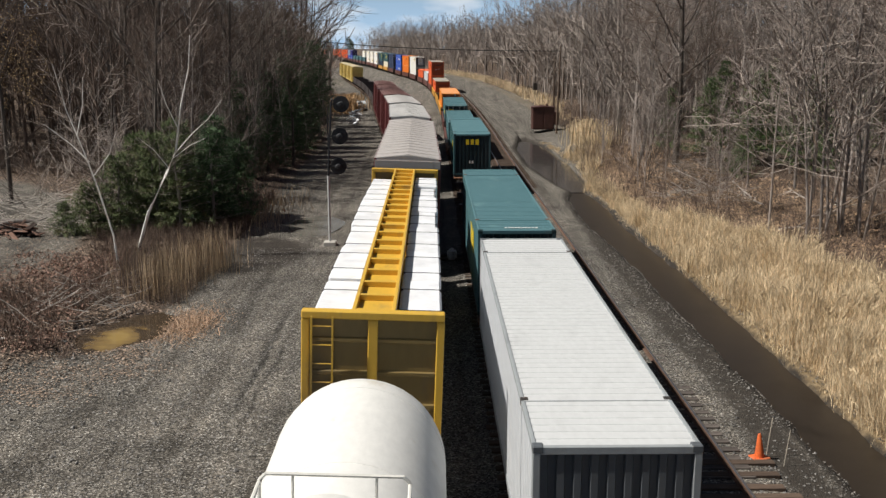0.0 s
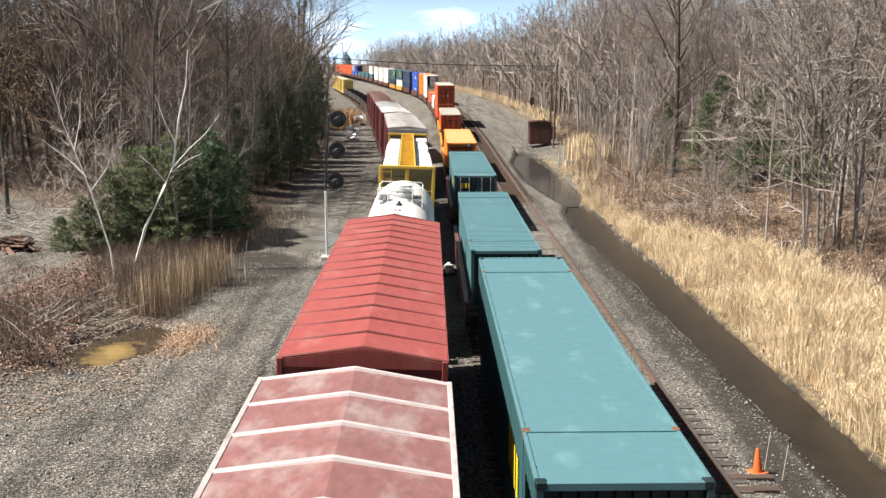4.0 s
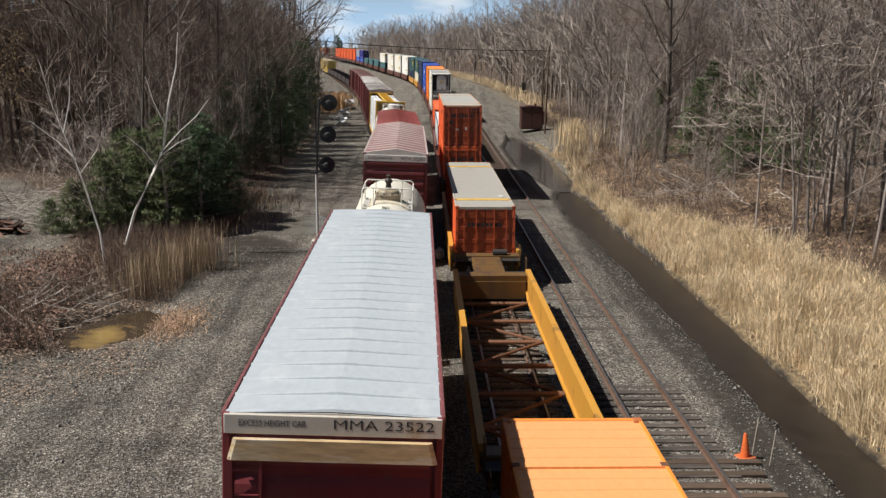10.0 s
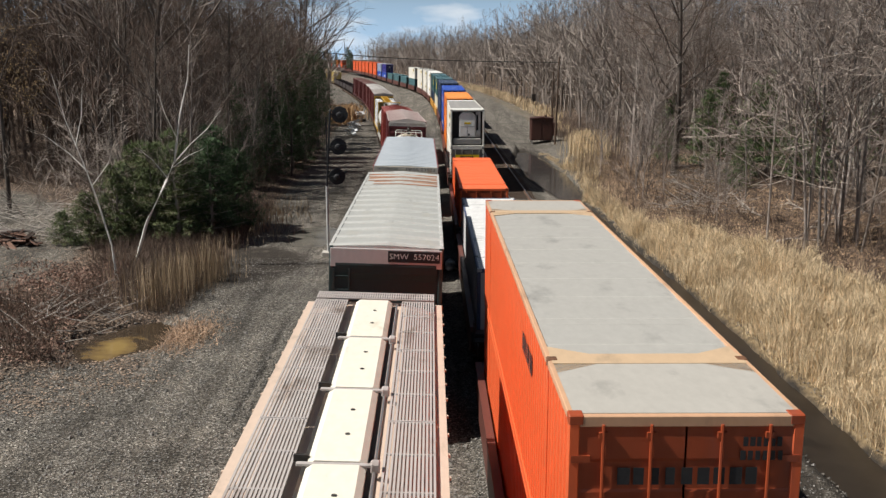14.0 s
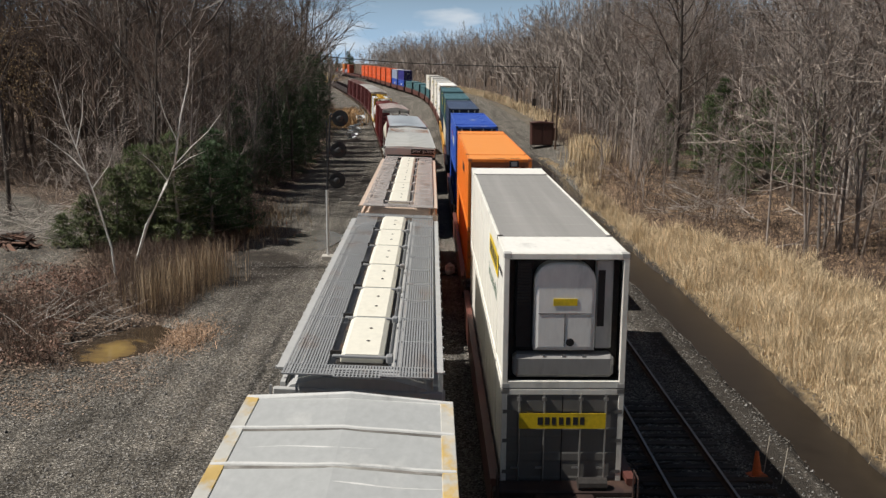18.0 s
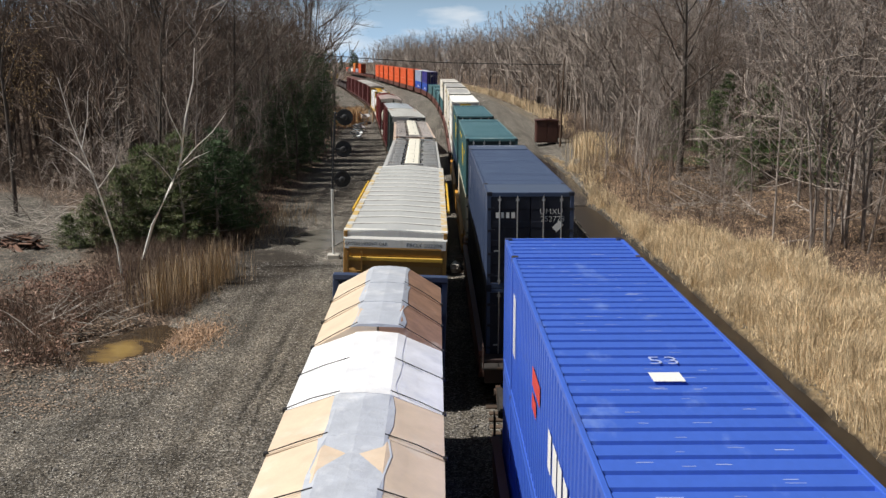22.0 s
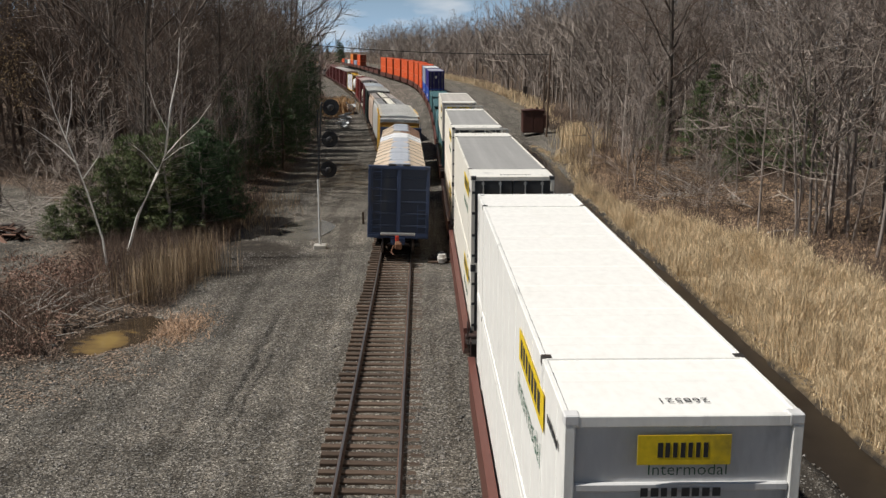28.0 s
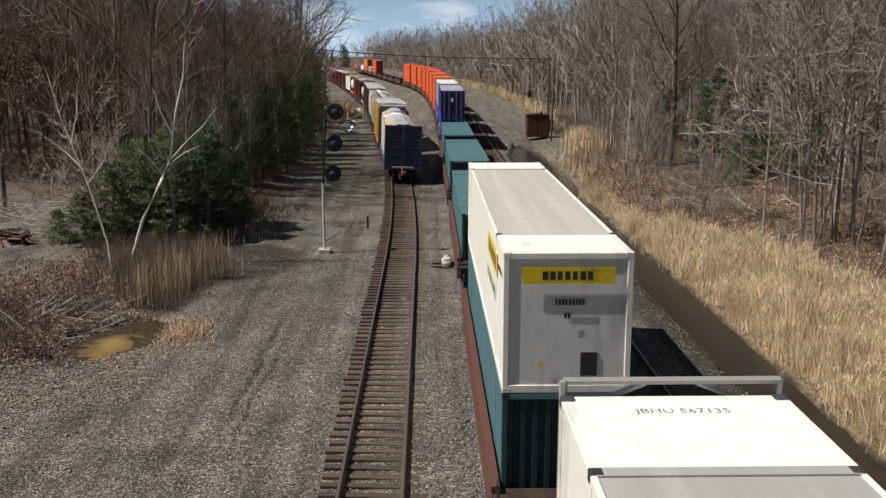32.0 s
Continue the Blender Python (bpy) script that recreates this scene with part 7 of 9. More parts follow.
def plant_woods():
    rnd = random.Random(77)
    placed = []

    def free(x, y, d):
        return all((x - a) ** 2 + (y - b) ** 2 > d * d for a, b in placed)

    # named single trees of the east edge
    for x, y, k, s in ((22.0, 65.9, 4, 0.9), (24.8, 64.5, 3, 0.9), (17.6, 57.8, 6, 0.9), (18.3, 58.4, 6, 0.7), (15.1, 67.4, 6, 1.0), (15.4, 67.8, 6, 0.85), (14.8, 68.0, 6, 0.75),
                       (19.5, 48.6, 4, 1.25), (19.8, 49.1, 4, 1.1), (20.2, 48.5, 4, 1.3), (20.6, 49.2, 8, 1.3), (21.2, 50.2, 4, 1.2), (21.5, 49.1, 4, 1.4), (21.9, 50.3, 8, 1.4), (22.3, 48.8, 4, 1.3), (22.0, 47.6, 8, 1.2), (23.0, 50.6, 4, 1.2),
                       (14.6, 82.0, 6, 0.9), (15.6, 86.0, 6, 1.0), (16.0, 74.0, 4, 0.8), (17.5, 71.0, 6, 1.1)):
        tree(x, y, k, s, rnd.uniform(0, 360), (rnd.uniform(-4, 4), rnd.uniform(-4, 4)), lit=True)
        placed.append((x, y))
    tree(20.7, 81.0, 10, 1.0, 0, (0, 0), "big dark tree with a forked trunk and heavy limbs")
    placed.append((20.7, 81.0))
    for i in range(8):
        x, y = rnd.uniform(16.5, 30), rnd.uniform(52, 72)
        if wood_edge(y) + 1.0 < x and free(x, y, 1.3):
            tree(x, y, rnd.choice((7, 9, 9)), rnd.uniform(0.55, 0.9), rnd.uniform(0, 360), (rnd.uniform(-8, 8), rnd.uniform(-8, 8)), "grey understorey sapling with twigs paled for sunlight")
            placed.append((x, y))
    tree(18.2, 50.6, 4, 1.05, 40, (0, -4), "slim dark sapling leaning at the edge of the straw")
    n = 0
    while n < 150:
        y = 40 + 110 * rnd.random() ** 1.2
        x = wood_edge(y) + 2.5 + 32 * rnd.random() ** 1.3
        if y > 95:
            x += 2.0
        if 50 < y < 84 and x < 0.37 * y + 2.0 and rnd.random() < 0.93:
            continue
        if x > 0.52 * y + 8 or not free(x, y, 1.7 if y < 90 else 2.6):
            continue
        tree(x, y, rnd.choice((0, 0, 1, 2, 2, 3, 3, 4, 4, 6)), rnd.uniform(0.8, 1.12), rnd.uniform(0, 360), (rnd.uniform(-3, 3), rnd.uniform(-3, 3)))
        placed.append((x, y))
        n += 1
    n = 0
    while n < 125:
        y = 60 + 100 * rnd.random() ** 1.2
        x = gravel_edge(y) - 3.6 - 34 * rnd.random() ** 1.4
        if y < 72 and x > -17.5 or (y < 76 and x < -0.35 * y) or x < -0.52 * y - 10 or not free(x, y, 1.9 if y < 100 else 2.6):
            continue
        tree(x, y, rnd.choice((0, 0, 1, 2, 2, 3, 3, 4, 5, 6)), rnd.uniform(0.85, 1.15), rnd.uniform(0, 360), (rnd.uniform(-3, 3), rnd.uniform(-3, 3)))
        placed.append((x, y))
        n += 1
    # sprawling pale saplings over the clearing
    for i in range(9):
        y = rnd.uniform(54, 72)
        x = -y * rnd.uniform(0.26, 0.43)
        if free(x, y, 1.0):
            tree(x, y, rnd.choice((7, 9, 9)), rnd.uniform(0.6, 0.95), rnd.uniform(0, 360), (rnd.uniform(-30, 30), rnd.uniform(-30, 30)), "leaning grey sapling with bare twigs paled for sunlight")
            placed.append((x, y))
    # slim trees among the pines of the west edge
    for i in range(34):
        x, y = rnd.uniform(-19, -12.2), rnd.uniform(54, 88)
        if free(x, y, 1.3) and x < gravel_edge(y) - 1.6 and not (y < 74 and x > -14.5):
            tree(x, y, rnd.choice((2, 2, 3, 4, 0)), rnd.uniform(0.6, 0.9), rnd.uniform(0, 360), (rnd.uniform(-4, 4), rnd.uniform(-4, 4)), "slim dark leafless tree among young pines")
            placed.append((x, y))
    # thin saplings at the west edge behind the birches
    for i in range(14):
        x, y = rnd.uniform(-28, -12.5), rnd.uniform(53, 74)
        if x > -0.35 * y and free(x, y, 1.1):
            tree(x, y, rnd.choice((4, 4, 6, 9)), rnd.uniform(0.5, 0.85), rnd.uniform(0, 360), (rnd.uniform(-6, 6), rnd.uniform(-6, 6)), "thin leafless sapling with pale sunlit twigs")
            placed.append((x, y))


plant_woods()


def far_woods():
    """Trees past the bend, too far to tell apart."""
    rnd = random.Random(9)
    kinds = []
    for k in range(5):
        t, c = bare_tree(90 + k, 16 + k, 0.17, 12, 5, 3, 0.12, 2.3, 1.1, (22, 60), 0.1, (5, 3, 2), (5, 3))
        kinds.append((np.array(t.v + c.v), t.f + [tuple(i + len(t.v) for i in q) for q in c.f]))
    thin = []
    for k in range(5):
        t, c = bare_tree(70 + k, 16 + k, 0.2, 11, 4, 2, 0.10, 3.6, 1.15, (20, 60), 0.1, (4, 2, 1), (4, 3))
        thin.append((np.array(t.v + c.v), t.f + [tuple(i + len(t.v) for i in q) for q in c.f]))
    spots = {"east": [], "west": [], "end": [], "deep": [], "shade": [], "edge": [], "back": []}
    while len(spots["edge"]) < 150:
        y = rnd.uniform(104, 225)
        spots["edge"].append((max(wood_edge(y), x_at(THIRD_LINE, y) + 10.5) + 2.0 + 14 * rnd.random(), y))
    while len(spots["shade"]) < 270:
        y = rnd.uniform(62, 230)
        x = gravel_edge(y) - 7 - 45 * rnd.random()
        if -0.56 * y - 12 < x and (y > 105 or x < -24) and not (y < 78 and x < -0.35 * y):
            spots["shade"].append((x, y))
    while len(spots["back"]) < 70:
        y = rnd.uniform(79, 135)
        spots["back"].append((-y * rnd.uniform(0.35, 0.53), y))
    while len(spots["deep"]) < 170:
        y = rnd.uniform(62, 230)
        x = x_at(THIRD_LINE, y) + 22 + 50 * rnd.random()
        if -0.56 * y - 12 < x < 0.58 * y + 12 and (y > 110 or x > 27 or x < -24):
            spots["deep"].append((x, y))
    while len(spots["east"]) < 420:
        y = rnd.uniform(205, 640)
        spots["east"].append((x_at(THIRD_LINE, y) + 15 + 75 * rnd.random() ** 1.3, y))
    while len(spots["west"]) < 170:
        y = rnd.uniform(215, 560)
        x = min(gravel_edge(y), x_at(WEST_LINE, y) - 6) - 2 - 50 * rnd.random() ** 1.3
        spots["west"].append((x, y))
    while len(spots["end"]) < 300:
        y = rnd.uniform(600, 900)
        x = rnd.uniform(-0.35 * y, 0.2 * y)
        if abs(x - x_at(EAST_LINE, min(y, 1090))) > 14:
            spots["end"].append((x, y))
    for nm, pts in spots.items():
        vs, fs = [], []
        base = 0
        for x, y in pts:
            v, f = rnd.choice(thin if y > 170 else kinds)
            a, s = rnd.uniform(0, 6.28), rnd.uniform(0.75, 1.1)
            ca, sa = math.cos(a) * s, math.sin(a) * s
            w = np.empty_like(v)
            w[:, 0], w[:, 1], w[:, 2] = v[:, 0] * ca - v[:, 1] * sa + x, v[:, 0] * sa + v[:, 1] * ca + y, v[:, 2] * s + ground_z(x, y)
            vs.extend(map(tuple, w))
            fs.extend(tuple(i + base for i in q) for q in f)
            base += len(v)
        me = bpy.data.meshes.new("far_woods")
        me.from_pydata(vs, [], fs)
        # The west groups get twigs darkened to paint in woodland shade.
        me.materials.append(dark_shade_twigs if nm in ("shade", "back") else far_bark)
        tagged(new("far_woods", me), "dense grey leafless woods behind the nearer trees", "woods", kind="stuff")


far_woods()


# ---- birches ----
def birch(points, r, branches, label):
    root = thing("birch", label, "birch tree", "birches", pose(*points[0]))
    o = Vector(points[0])
    rnd = random.Random(int(points[0][1] * 10))
    loc = [tuple(Vector(p) - o) for p in points]
    st = Sticks()
    st.run(loc, r, r * 0.2, 8)
    part("trunk", st.mesh("trunk", birch_bark), None, root, "white peeling trunk")
    tw = Sticks()
    for pts, rb in branches:
        b = Sticks()
        q = [tuple(Vector(p) - o) for p in pts]
        b.run(q, rb, rb * 0.3, 5)
        part("branch", b.mesh("branch", birch_bark), None, root)
        for _ in range(12):
            p, d = along(q, rnd.uniform(0.2, 0.98))
            tw.run(crooked(rnd, p, turned(rnd, d, 20, 60), rnd.uniform(0.4, 1.1), 3, 0.25, 0.1), 0.009, 0.004, 3)
    for _ in range(34):
        p, d = along(loc, rnd.uniform(0.28, 0.99))
        lim = crooked(rnd, p, turned(rnd, d, 30, 70), rnd.uniform(0.5, 2.3), 4, 0.2, 0.12)
        tw.run(lim, 0.012, 0.005, 3)
        for _ in range(3):
            p2, d2 = along(lim, rnd.uniform(0.3, 0.95))
            tw.run(crooked(rnd, p2, turned(rnd, d2, 25, 60), rnd.uniform(0.25, 0.7), 2, 0.2, 0.1), 0.009, 0.004, 3)
    part("crown", tw.mesh("crown", twig_bark), None, root)
    return root


birch([(-14.95, 47.2, -0.1), (-14.2, 47.2, 2.2), (-13.1, 47.1, 4.3), (-12.6, 47.0, 5.3), (-12.2, 47.0, 7.6), (-11.75, 47.0, 9.3), (-11.6, 47.0, 10.9)], 0.085,
      [([(-12.65, 47.0, 5.2), (-11.7, 46.9, 6.2), (-10.9, 46.9, 6.9), (-10.2, 46.9, 7.8)], 0.032), ([(-12.7, 47.0, 5.0), (-11.9, 47.2, 5.6), (-11.2, 47.3, 5.9)], 0.026),
       ([(-13.0, 47.0, 4.5), (-13.6, 46.8, 5.4), (-14.3, 46.7, 6.0)], 0.03), ([(-12.4, 47.0, 6.4), (-12.9, 46.9, 7.6), (-13.2, 46.8, 8.8)], 0.026)],
      "white-barked birch leaning over the reeds, leafless")
birch([(-14.6, 43.5, -0.1), (-14.75, 43.5, 1.8), (-15.3, 43.5, 4.0), (-15.75, 43.4, 5.6), (-16.4, 43.3, 7.6), (-16.8, 43.2, 9.6)], 0.055,
      [([(-15.6, 43.5, 5.2), (-16.4, 43.6, 6.0), (-17.6, 43.7, 6.9)], 0.03), ([(-15.4, 43.4, 4.6), (-14.6, 43.3, 5.6), (-14.2, 43.2, 6.6)], 0.028), ([(-16.0, 43.3, 6.4), (-15.6, 43.2, 7.8), (-15.5, 43.2, 9.0)], 0.026)],
      "slim grey-white birch with bare crown")


# ---- evergreens ----
def pine_meshes(seed, height, width, bushy, step=0.42, thick=1.0):
    rnd = random.Random(seed)
    tr, nd = Sticks(), Sticks()
    tr.run(crooked(rnd, (0, 0, -0.2), (0, 0, 1), height, 6, 0.03), 0.03 * height * 0.5 + 0.03, 0.02, 6)
    n = int(height / step)
    for i in range(n):
        f = (i + 0.5) / n
        z = height * (0.04 + 0.95 * f) if bushy else height * (0.14 + 0.85 * f)
        ln = width * (1 - f) ** (0.6 if bushy else 0.8) * rnd.uniform(0.75, 1.1) + 0.15
        for j in range(7):
            a = 2 * math.pi * (j + rnd.random()) / 7
            d = (math.cos(a), math.sin(a), rnd.uniform(-0.1, 0.35))
            br = crooked(rnd, (0, 0, z), d, ln * rnd.uniform(0.7, 1.1), 3, 0.14, 0.02)
            tr.run(br, 0.022, 0.008, 3)
            for k in range(int((6 + 5 * ln) * thick)):
                p, dd = along(br, 0.25 + 0.75 * rnd.random())
                q = p + Vector((rnd.gauss(0, 0.11), rnd.gauss(0, 0.11), rnd.gauss(0.03, 0.07)))
                for _ in range(7):
                    e = turned(rnd, dd, 10, 80) * rnd.uniform(0.12, 0.26)
                    w = e.cross(Vector((0, 0, 1)))
                    w = w.normalized() * 0.016 if w.length > 1e-4 else Vector((0.016, 0, 0))
                    b = len(nd.v)
                    nd.v += [tuple(q - w), tuple(q + w), tuple(q + e + w * 0.3), tuple(q + e - w * 0.3)]
                    nd.f.append((b, b + 1, b + 2, b + 3))
    return tr.mesh("trunk", bark), nd.mesh("needles", needle_mat, False)


PINES = [pine_meshes(3, 4.6, 2.0, True, 0.36, 1.7), pine_meshes(4, 3.2, 1.8, True, 0.34, 1.8), pine_meshes(5, 9.0, 2.6, False), pine_meshes(6, 11.5, 2.9, False), pine_meshes(8, 8.6, 3.1, False, 0.55, 2.0), pine_meshes(9, 9.4, 2.8, True, 0.36, 1.5)]


SUNLIT, OLIVE = [], []
for _p in PINES:
    for _set, _mat in ((SUNLIT, sunlit_needles), (OLIVE, olive_needles)):
        _m = _p[1].copy()
        _m.materials[0] = _mat
        _set.append(_m)


def pine(x, y, k, s, label="dark green young pine with dense needles", needles=None):
    root = thing("pine", label, "pine tree", "evergreens at the wood's edge", pose(x, y, ground_z(x, y) - 0.05, 0, 0, (x * 37 + y * 11) % 360))
    root.scale = (s, s, s)
    part("trunk", PINES[k][0], None, root)
    part("needles", needles[k] if needles else PINES[k][1], None, root)


for _x, _y, _k, _s in ((-14.8, 74.5, 5, 0.7), (-13.6, 79.0, 5, 0.72), (-14.2, 84.0, 5, 0.85), (-12.7, 97.0, 5, 0.85), (-14.2, 102.0, 5, 1.0), (-16.2, 80.0, 5, 0.9), (-14.0, 52.5, 0, 1.15), (-12.5, 54.0, 0, 1.2), (-15.6, 53.5, 0, 1.2), (-17.4, 52.5, 0, 1.0), (-19.0, 52.5, 1, 0.95), (-20.6, 53.0, 1, 0.6), (-11.6, 56.5, 0, 1.05), (-15.0, 56.0, 0, 1.3), (-13.2, 58.0, 0, 1.3), (-17.2, 55.5, 0, 1.2),
                       (-12.8, 88.0, 5, 0.9), (-14.0, 92.0, 5, 1.0), (-12.8, 101.0, 3, 0.95), (-14.6, 108.0, 3, 1.0), (-13.4, 114.0, 3, 0.95), (-15.2, 122.0, 3, 1.0), (-15.0, 133.0, 3, 1.05),
                       (-17.5, 145.0, 3, 1.05), (-16.8, 112.0, 3, 1.1), (-19.0, 158.0, 3, 1.1), (-16.0, 92.0, 2, 1.0)):
    pine(_x, _y, _k, _s, *(("olive young pine with soft needles", OLIVE) if _x < -13.5 and _y < 57 else ()))
for _x, _y, _k, _s in ((22.6, 78.0, 4, 0.85), (24.6, 81.0, 4, 1.0), (25.9, 76.5, 4, 0.9), (28.4, 80.0, 4, 1.0), (30.2, 76.0, 4, 0.85), (24.2, 73.5, 4, 0.55), (27.4, 72.5, 4, 0.6), (32.5, 80.5, 4, 0.95), (21.4, 86.0, 4, 0.75), (23.0, 70.5, 0, 0.7), (29.5, 71.0, 0, 0.8),
                       (35.5, 78.0, 4, 0.8)):
    pine(_x, _y, _k, _s, "green pine with layered boughs behind bare trees", SUNLIT)
for _i in range(7):
    pine(-52.0 - 4.2 * _i + (_i % 3) * 2, 640.0 + (_i % 4) * 9, 5, 1.25 + 0.2 * (_i % 3), "distant dark pine on the skyline")


# ---- reeds, straw, brush and leaves ----
def blades(name, label, mat, count, where, hmin, hmax, width, lean, seed, category):
    rnd = random.Random(seed)
    vs, fs = [], []
    for _ in range(count):
        x, y = where(rnd)
        z = ground_z(x, y) - 0.03
        h = rnd.uniform(hmin, hmax)
        a, l = rnd.uniform(0, 2 * math.pi), rnd.uniform(0, lean) * h
        w = width * rnd.uniform(0.6, 1.3)
        b = rnd.uniform(0, 2 * math.pi)
        ux, uy = math.cos(b) * w, math.sin(b) * w
        lx, ly = math.cos(a) * l, math.sin(a) * l
        k = len(vs)
        vs += [(x - ux, y - uy, z), (x + ux, y + uy, z), (x + lx * 0.4 + ux * 0.8, y + ly * 0.4 + uy * 0.8, z + h * 0.6), (x + lx * 0.4 - ux * 0.8, y + ly * 0.4 - uy * 0.8, z + h * 0.6),
               (x + lx + ux * 0.5, y + ly + uy * 0.5, z + h), (x + lx - ux * 0.5, y + ly - uy * 0.5, z + h)]
        fs += [(k, k + 1, k + 2, k + 3), (k + 3, k + 2, k + 4, k + 5)]
    me = bpy.data.meshes.new(name)
    me.from_pydata(vs, [], fs)
    me.materials.append(mat)
    return tagged(new(name, me), label, category, kind="stuff")


def grass_bank(name, label, count, spot, hmin, hmax, width, seed, plume=0.0):
    """Dry grass in clumps that each lean their own way."""
    rnd = random.Random(seed)
    vs, fs = [], []
    done = 0
    while done < count:
        cx, cy = spot(rnd)
        ca, cl = rnd.uniform(0, 2 * math.pi), rnd.choice((0.1, 0.25, 0.4, 0.8)) * rnd.uniform(0.5, 1.2)
        ch = rnd.uniform(hmin, hmax) * (0.72 + 0.8 * noise.noise((cx * 0.7, cy * 0.45, 5.0)) + 0.3 * noise.noise((cx * 2.1, cy * 1.6, 9.0)))
        if ch < 0.1:
            done += 3
            continue
        for _ in range(rnd.randint(10, 26)):
            x, y = cx + rnd.gauss(0, 0.16), cy + rnd.gauss(0, 0.16)
            z = ground_z(x, y) - 0.03
            h = ch * rnd.uniform(0.55, 1.15)
            a, l = ca + rnd.gauss(0, 0.7), cl * rnd.uniform(0.3, 1.3) * h
            w = width * rnd.uniform(0.5, 1.4)
            b = rnd.uniform(0, 2 * math.pi)
            ux, uy = math.cos(b) * w, math.sin(b) * w
            lx, ly = math.cos(a) * l, math.sin(a) * l
            k = len(vs)
            vs += [(x - ux, y - uy, z), (x + ux, y + uy, z), (x + lx * 0.35 + ux * 0.8, y + ly * 0.35 + uy * 0.8, z + h * 0.6), (x + lx * 0.35 - ux * 0.8, y + ly * 0.35 - uy * 0.8, z + h * 0.6),
                   (x + lx + ux * 0.5, y + ly + uy * 0.5, z + h * 0.92), (x + lx - ux * 0.5, y + ly - uy * 0.5, z + h * 0.92)]
            fs += [(k, k + 1, k + 2, k + 3), (k + 3, k + 2, k + 4, k + 5)]
            if plume and rnd.random() < plume:
                # feathery head, drooping the way the stalk leans
                k, q = len(vs), w * 1.7
                vs += [(x + lx, y + ly, z + h * 0.86), (x + lx * 1.12 + q, y + ly * 1.12, z + h * 0.99), (x + lx * 1.4, y + ly * 1.4, z + h * 1.08), (x + lx * 1.12 - q, y + ly * 1.12 + q, z + h * 0.99)]
                fs.append((k, k + 1, k + 2, k + 3))
            done += 1
    me = bpy.data.meshes.new(name)
    me.from_pydata(vs, [], fs)
    me.materials.append(straw_mat)
    return tagged(new(name, me), label, "dry grass", kind="stuff")


def east_strip(rnd):
    while True:
        y = 14 + 62 * rnd.random() ** 1.15
        c, w = ditch_line(y)
        x = rnd.uniform(c + w + 0.4, 20.5)
        if x < wood_edge(y) - 0.7 - 0.9 * rnd.random() ** 2 + 1.8 * noise.noise((x * 0.3, y * 0.3, 2.0)):
            return x, y


def east_edge(rnd):
    y = 14 + 90 * rnd.random() ** 1.4
    c, w = ditch_line(y)
    return c + w + 0.25 + 0.6 * rnd.random() + 0.2 * noise.noise((y * 0.5, 4.0, 0.0)), y


def bank_tufts(rnd):
    cx, cy, sx, sy = rnd.choice(((13.6, 89.5, 0.8, 1.6), (15.2, 91.0, 0.7, 1.4), (17.6, 109.0, 0.8, 2.0), (18.4, 113.0, 0.6, 2.0), (13.4, 80.0, 0.4, 1.5), (18.5, 132.0, 0.6, 5.0), (18.0, 150.0, 0.6, 6.0)))
    return cx + rnd.gauss(0, sx), cy + rnd.gauss(0, sy)


def west_reeds(rnd):
    y = rnd.uniform(37.8, 45.5)
    x = float(np.interp(y, [37.8, 41, 45.5], [-11.7, -11.1, -10.2])) + rnd.gauss(0, 0.55)
    return x, y


def far_straw(rnd):
    y = rnd.uniform(150, 330)
    return x_at(THIRD_LINE, y) + 11.0 + 4.0 * rnd.random(), y


grass_bank("straw_grass", "tall dry straw-yellow grass along the ditch bank", 150000, east_strip, 0.6, 1.35, 0.0062, 21, 0.12)
grass_bank("straw_edge", "short flattened dry grass at the water's edge", 14000, east_edge, 0.12, 0.35, 0.010, 22)
grass_bank("straw_clumps", "pale straw clumps on the gravel beside the siding", 5000, bank_tufts, 0.5, 1.3, 0.016, 28)
blades("reeds", "brown dry reeds beside the leaning birch", reed_mat, 1100, west_reeds, 0.9, 2.2, 0.010, 0.16, 23, "reeds")
blades("straw_tufts", "pale dry grass beside the far siding", straw_mat, 4000, far_straw, 0.5, 1.3, 0.04, 0.3, 24, "dry grass")
blades("tall_straw", "tall pale reed clump on the bank beyond the hut", straw_mat, 1500, lambda r: (16.4 + r.gauss(0, 0.9), 99 + r.gauss(0, 1.8)), 1.2, 2.8, 0.022, 0.22, 29, "reeds")
blades("tall_straw", "pale reed clump at the head of the ditch", reed_mat, 350, lambda r: (14.4 + r.gauss(0, 0.7), 86 + r.gauss(0, 2.2)), 0.8, 1.8, 0.018, 0.25, 30, "reeds")
blades("dry_tufts", "flattened pinkish-brown dry weeds beside the puddle", material("flat_weed", (0.40, 0.27, 0.18), rough=0.9, vary=0.2, grain=1.5, bump=0, shift=0.6, per="island"), 3200, lambda r: (-9.25 + r.gauss(0, 0.55), 34.9 + r.gauss(0, 1.1)), 0.03, 0.2, 0.012, 3.0, 25, "dry grass")
blades("tan_bush", "tan dry bush beside the west track", material("tan_leaf", (0.42, 0.27, 0.14), rough=0.9, vary=0.2, grain=2, bump=0, shift=0.4, per="island"), 1800,
       lambda r: (-15.2 + r.gauss(0, 1.2), 172 + r.gauss(0, 5)), 0.6, 3.0, 0.06, 0.5, 26, "bush")
blades("dry_weeds", "rust-tan weeds at the wood's edge", reed_mat, 420, lambda r: (-10.2 + r.gauss(0, 0.9), 60 + r.gauss(0, 3.4)), 0.3, 1.2, 0.014, 0.5, 27, "weeds")


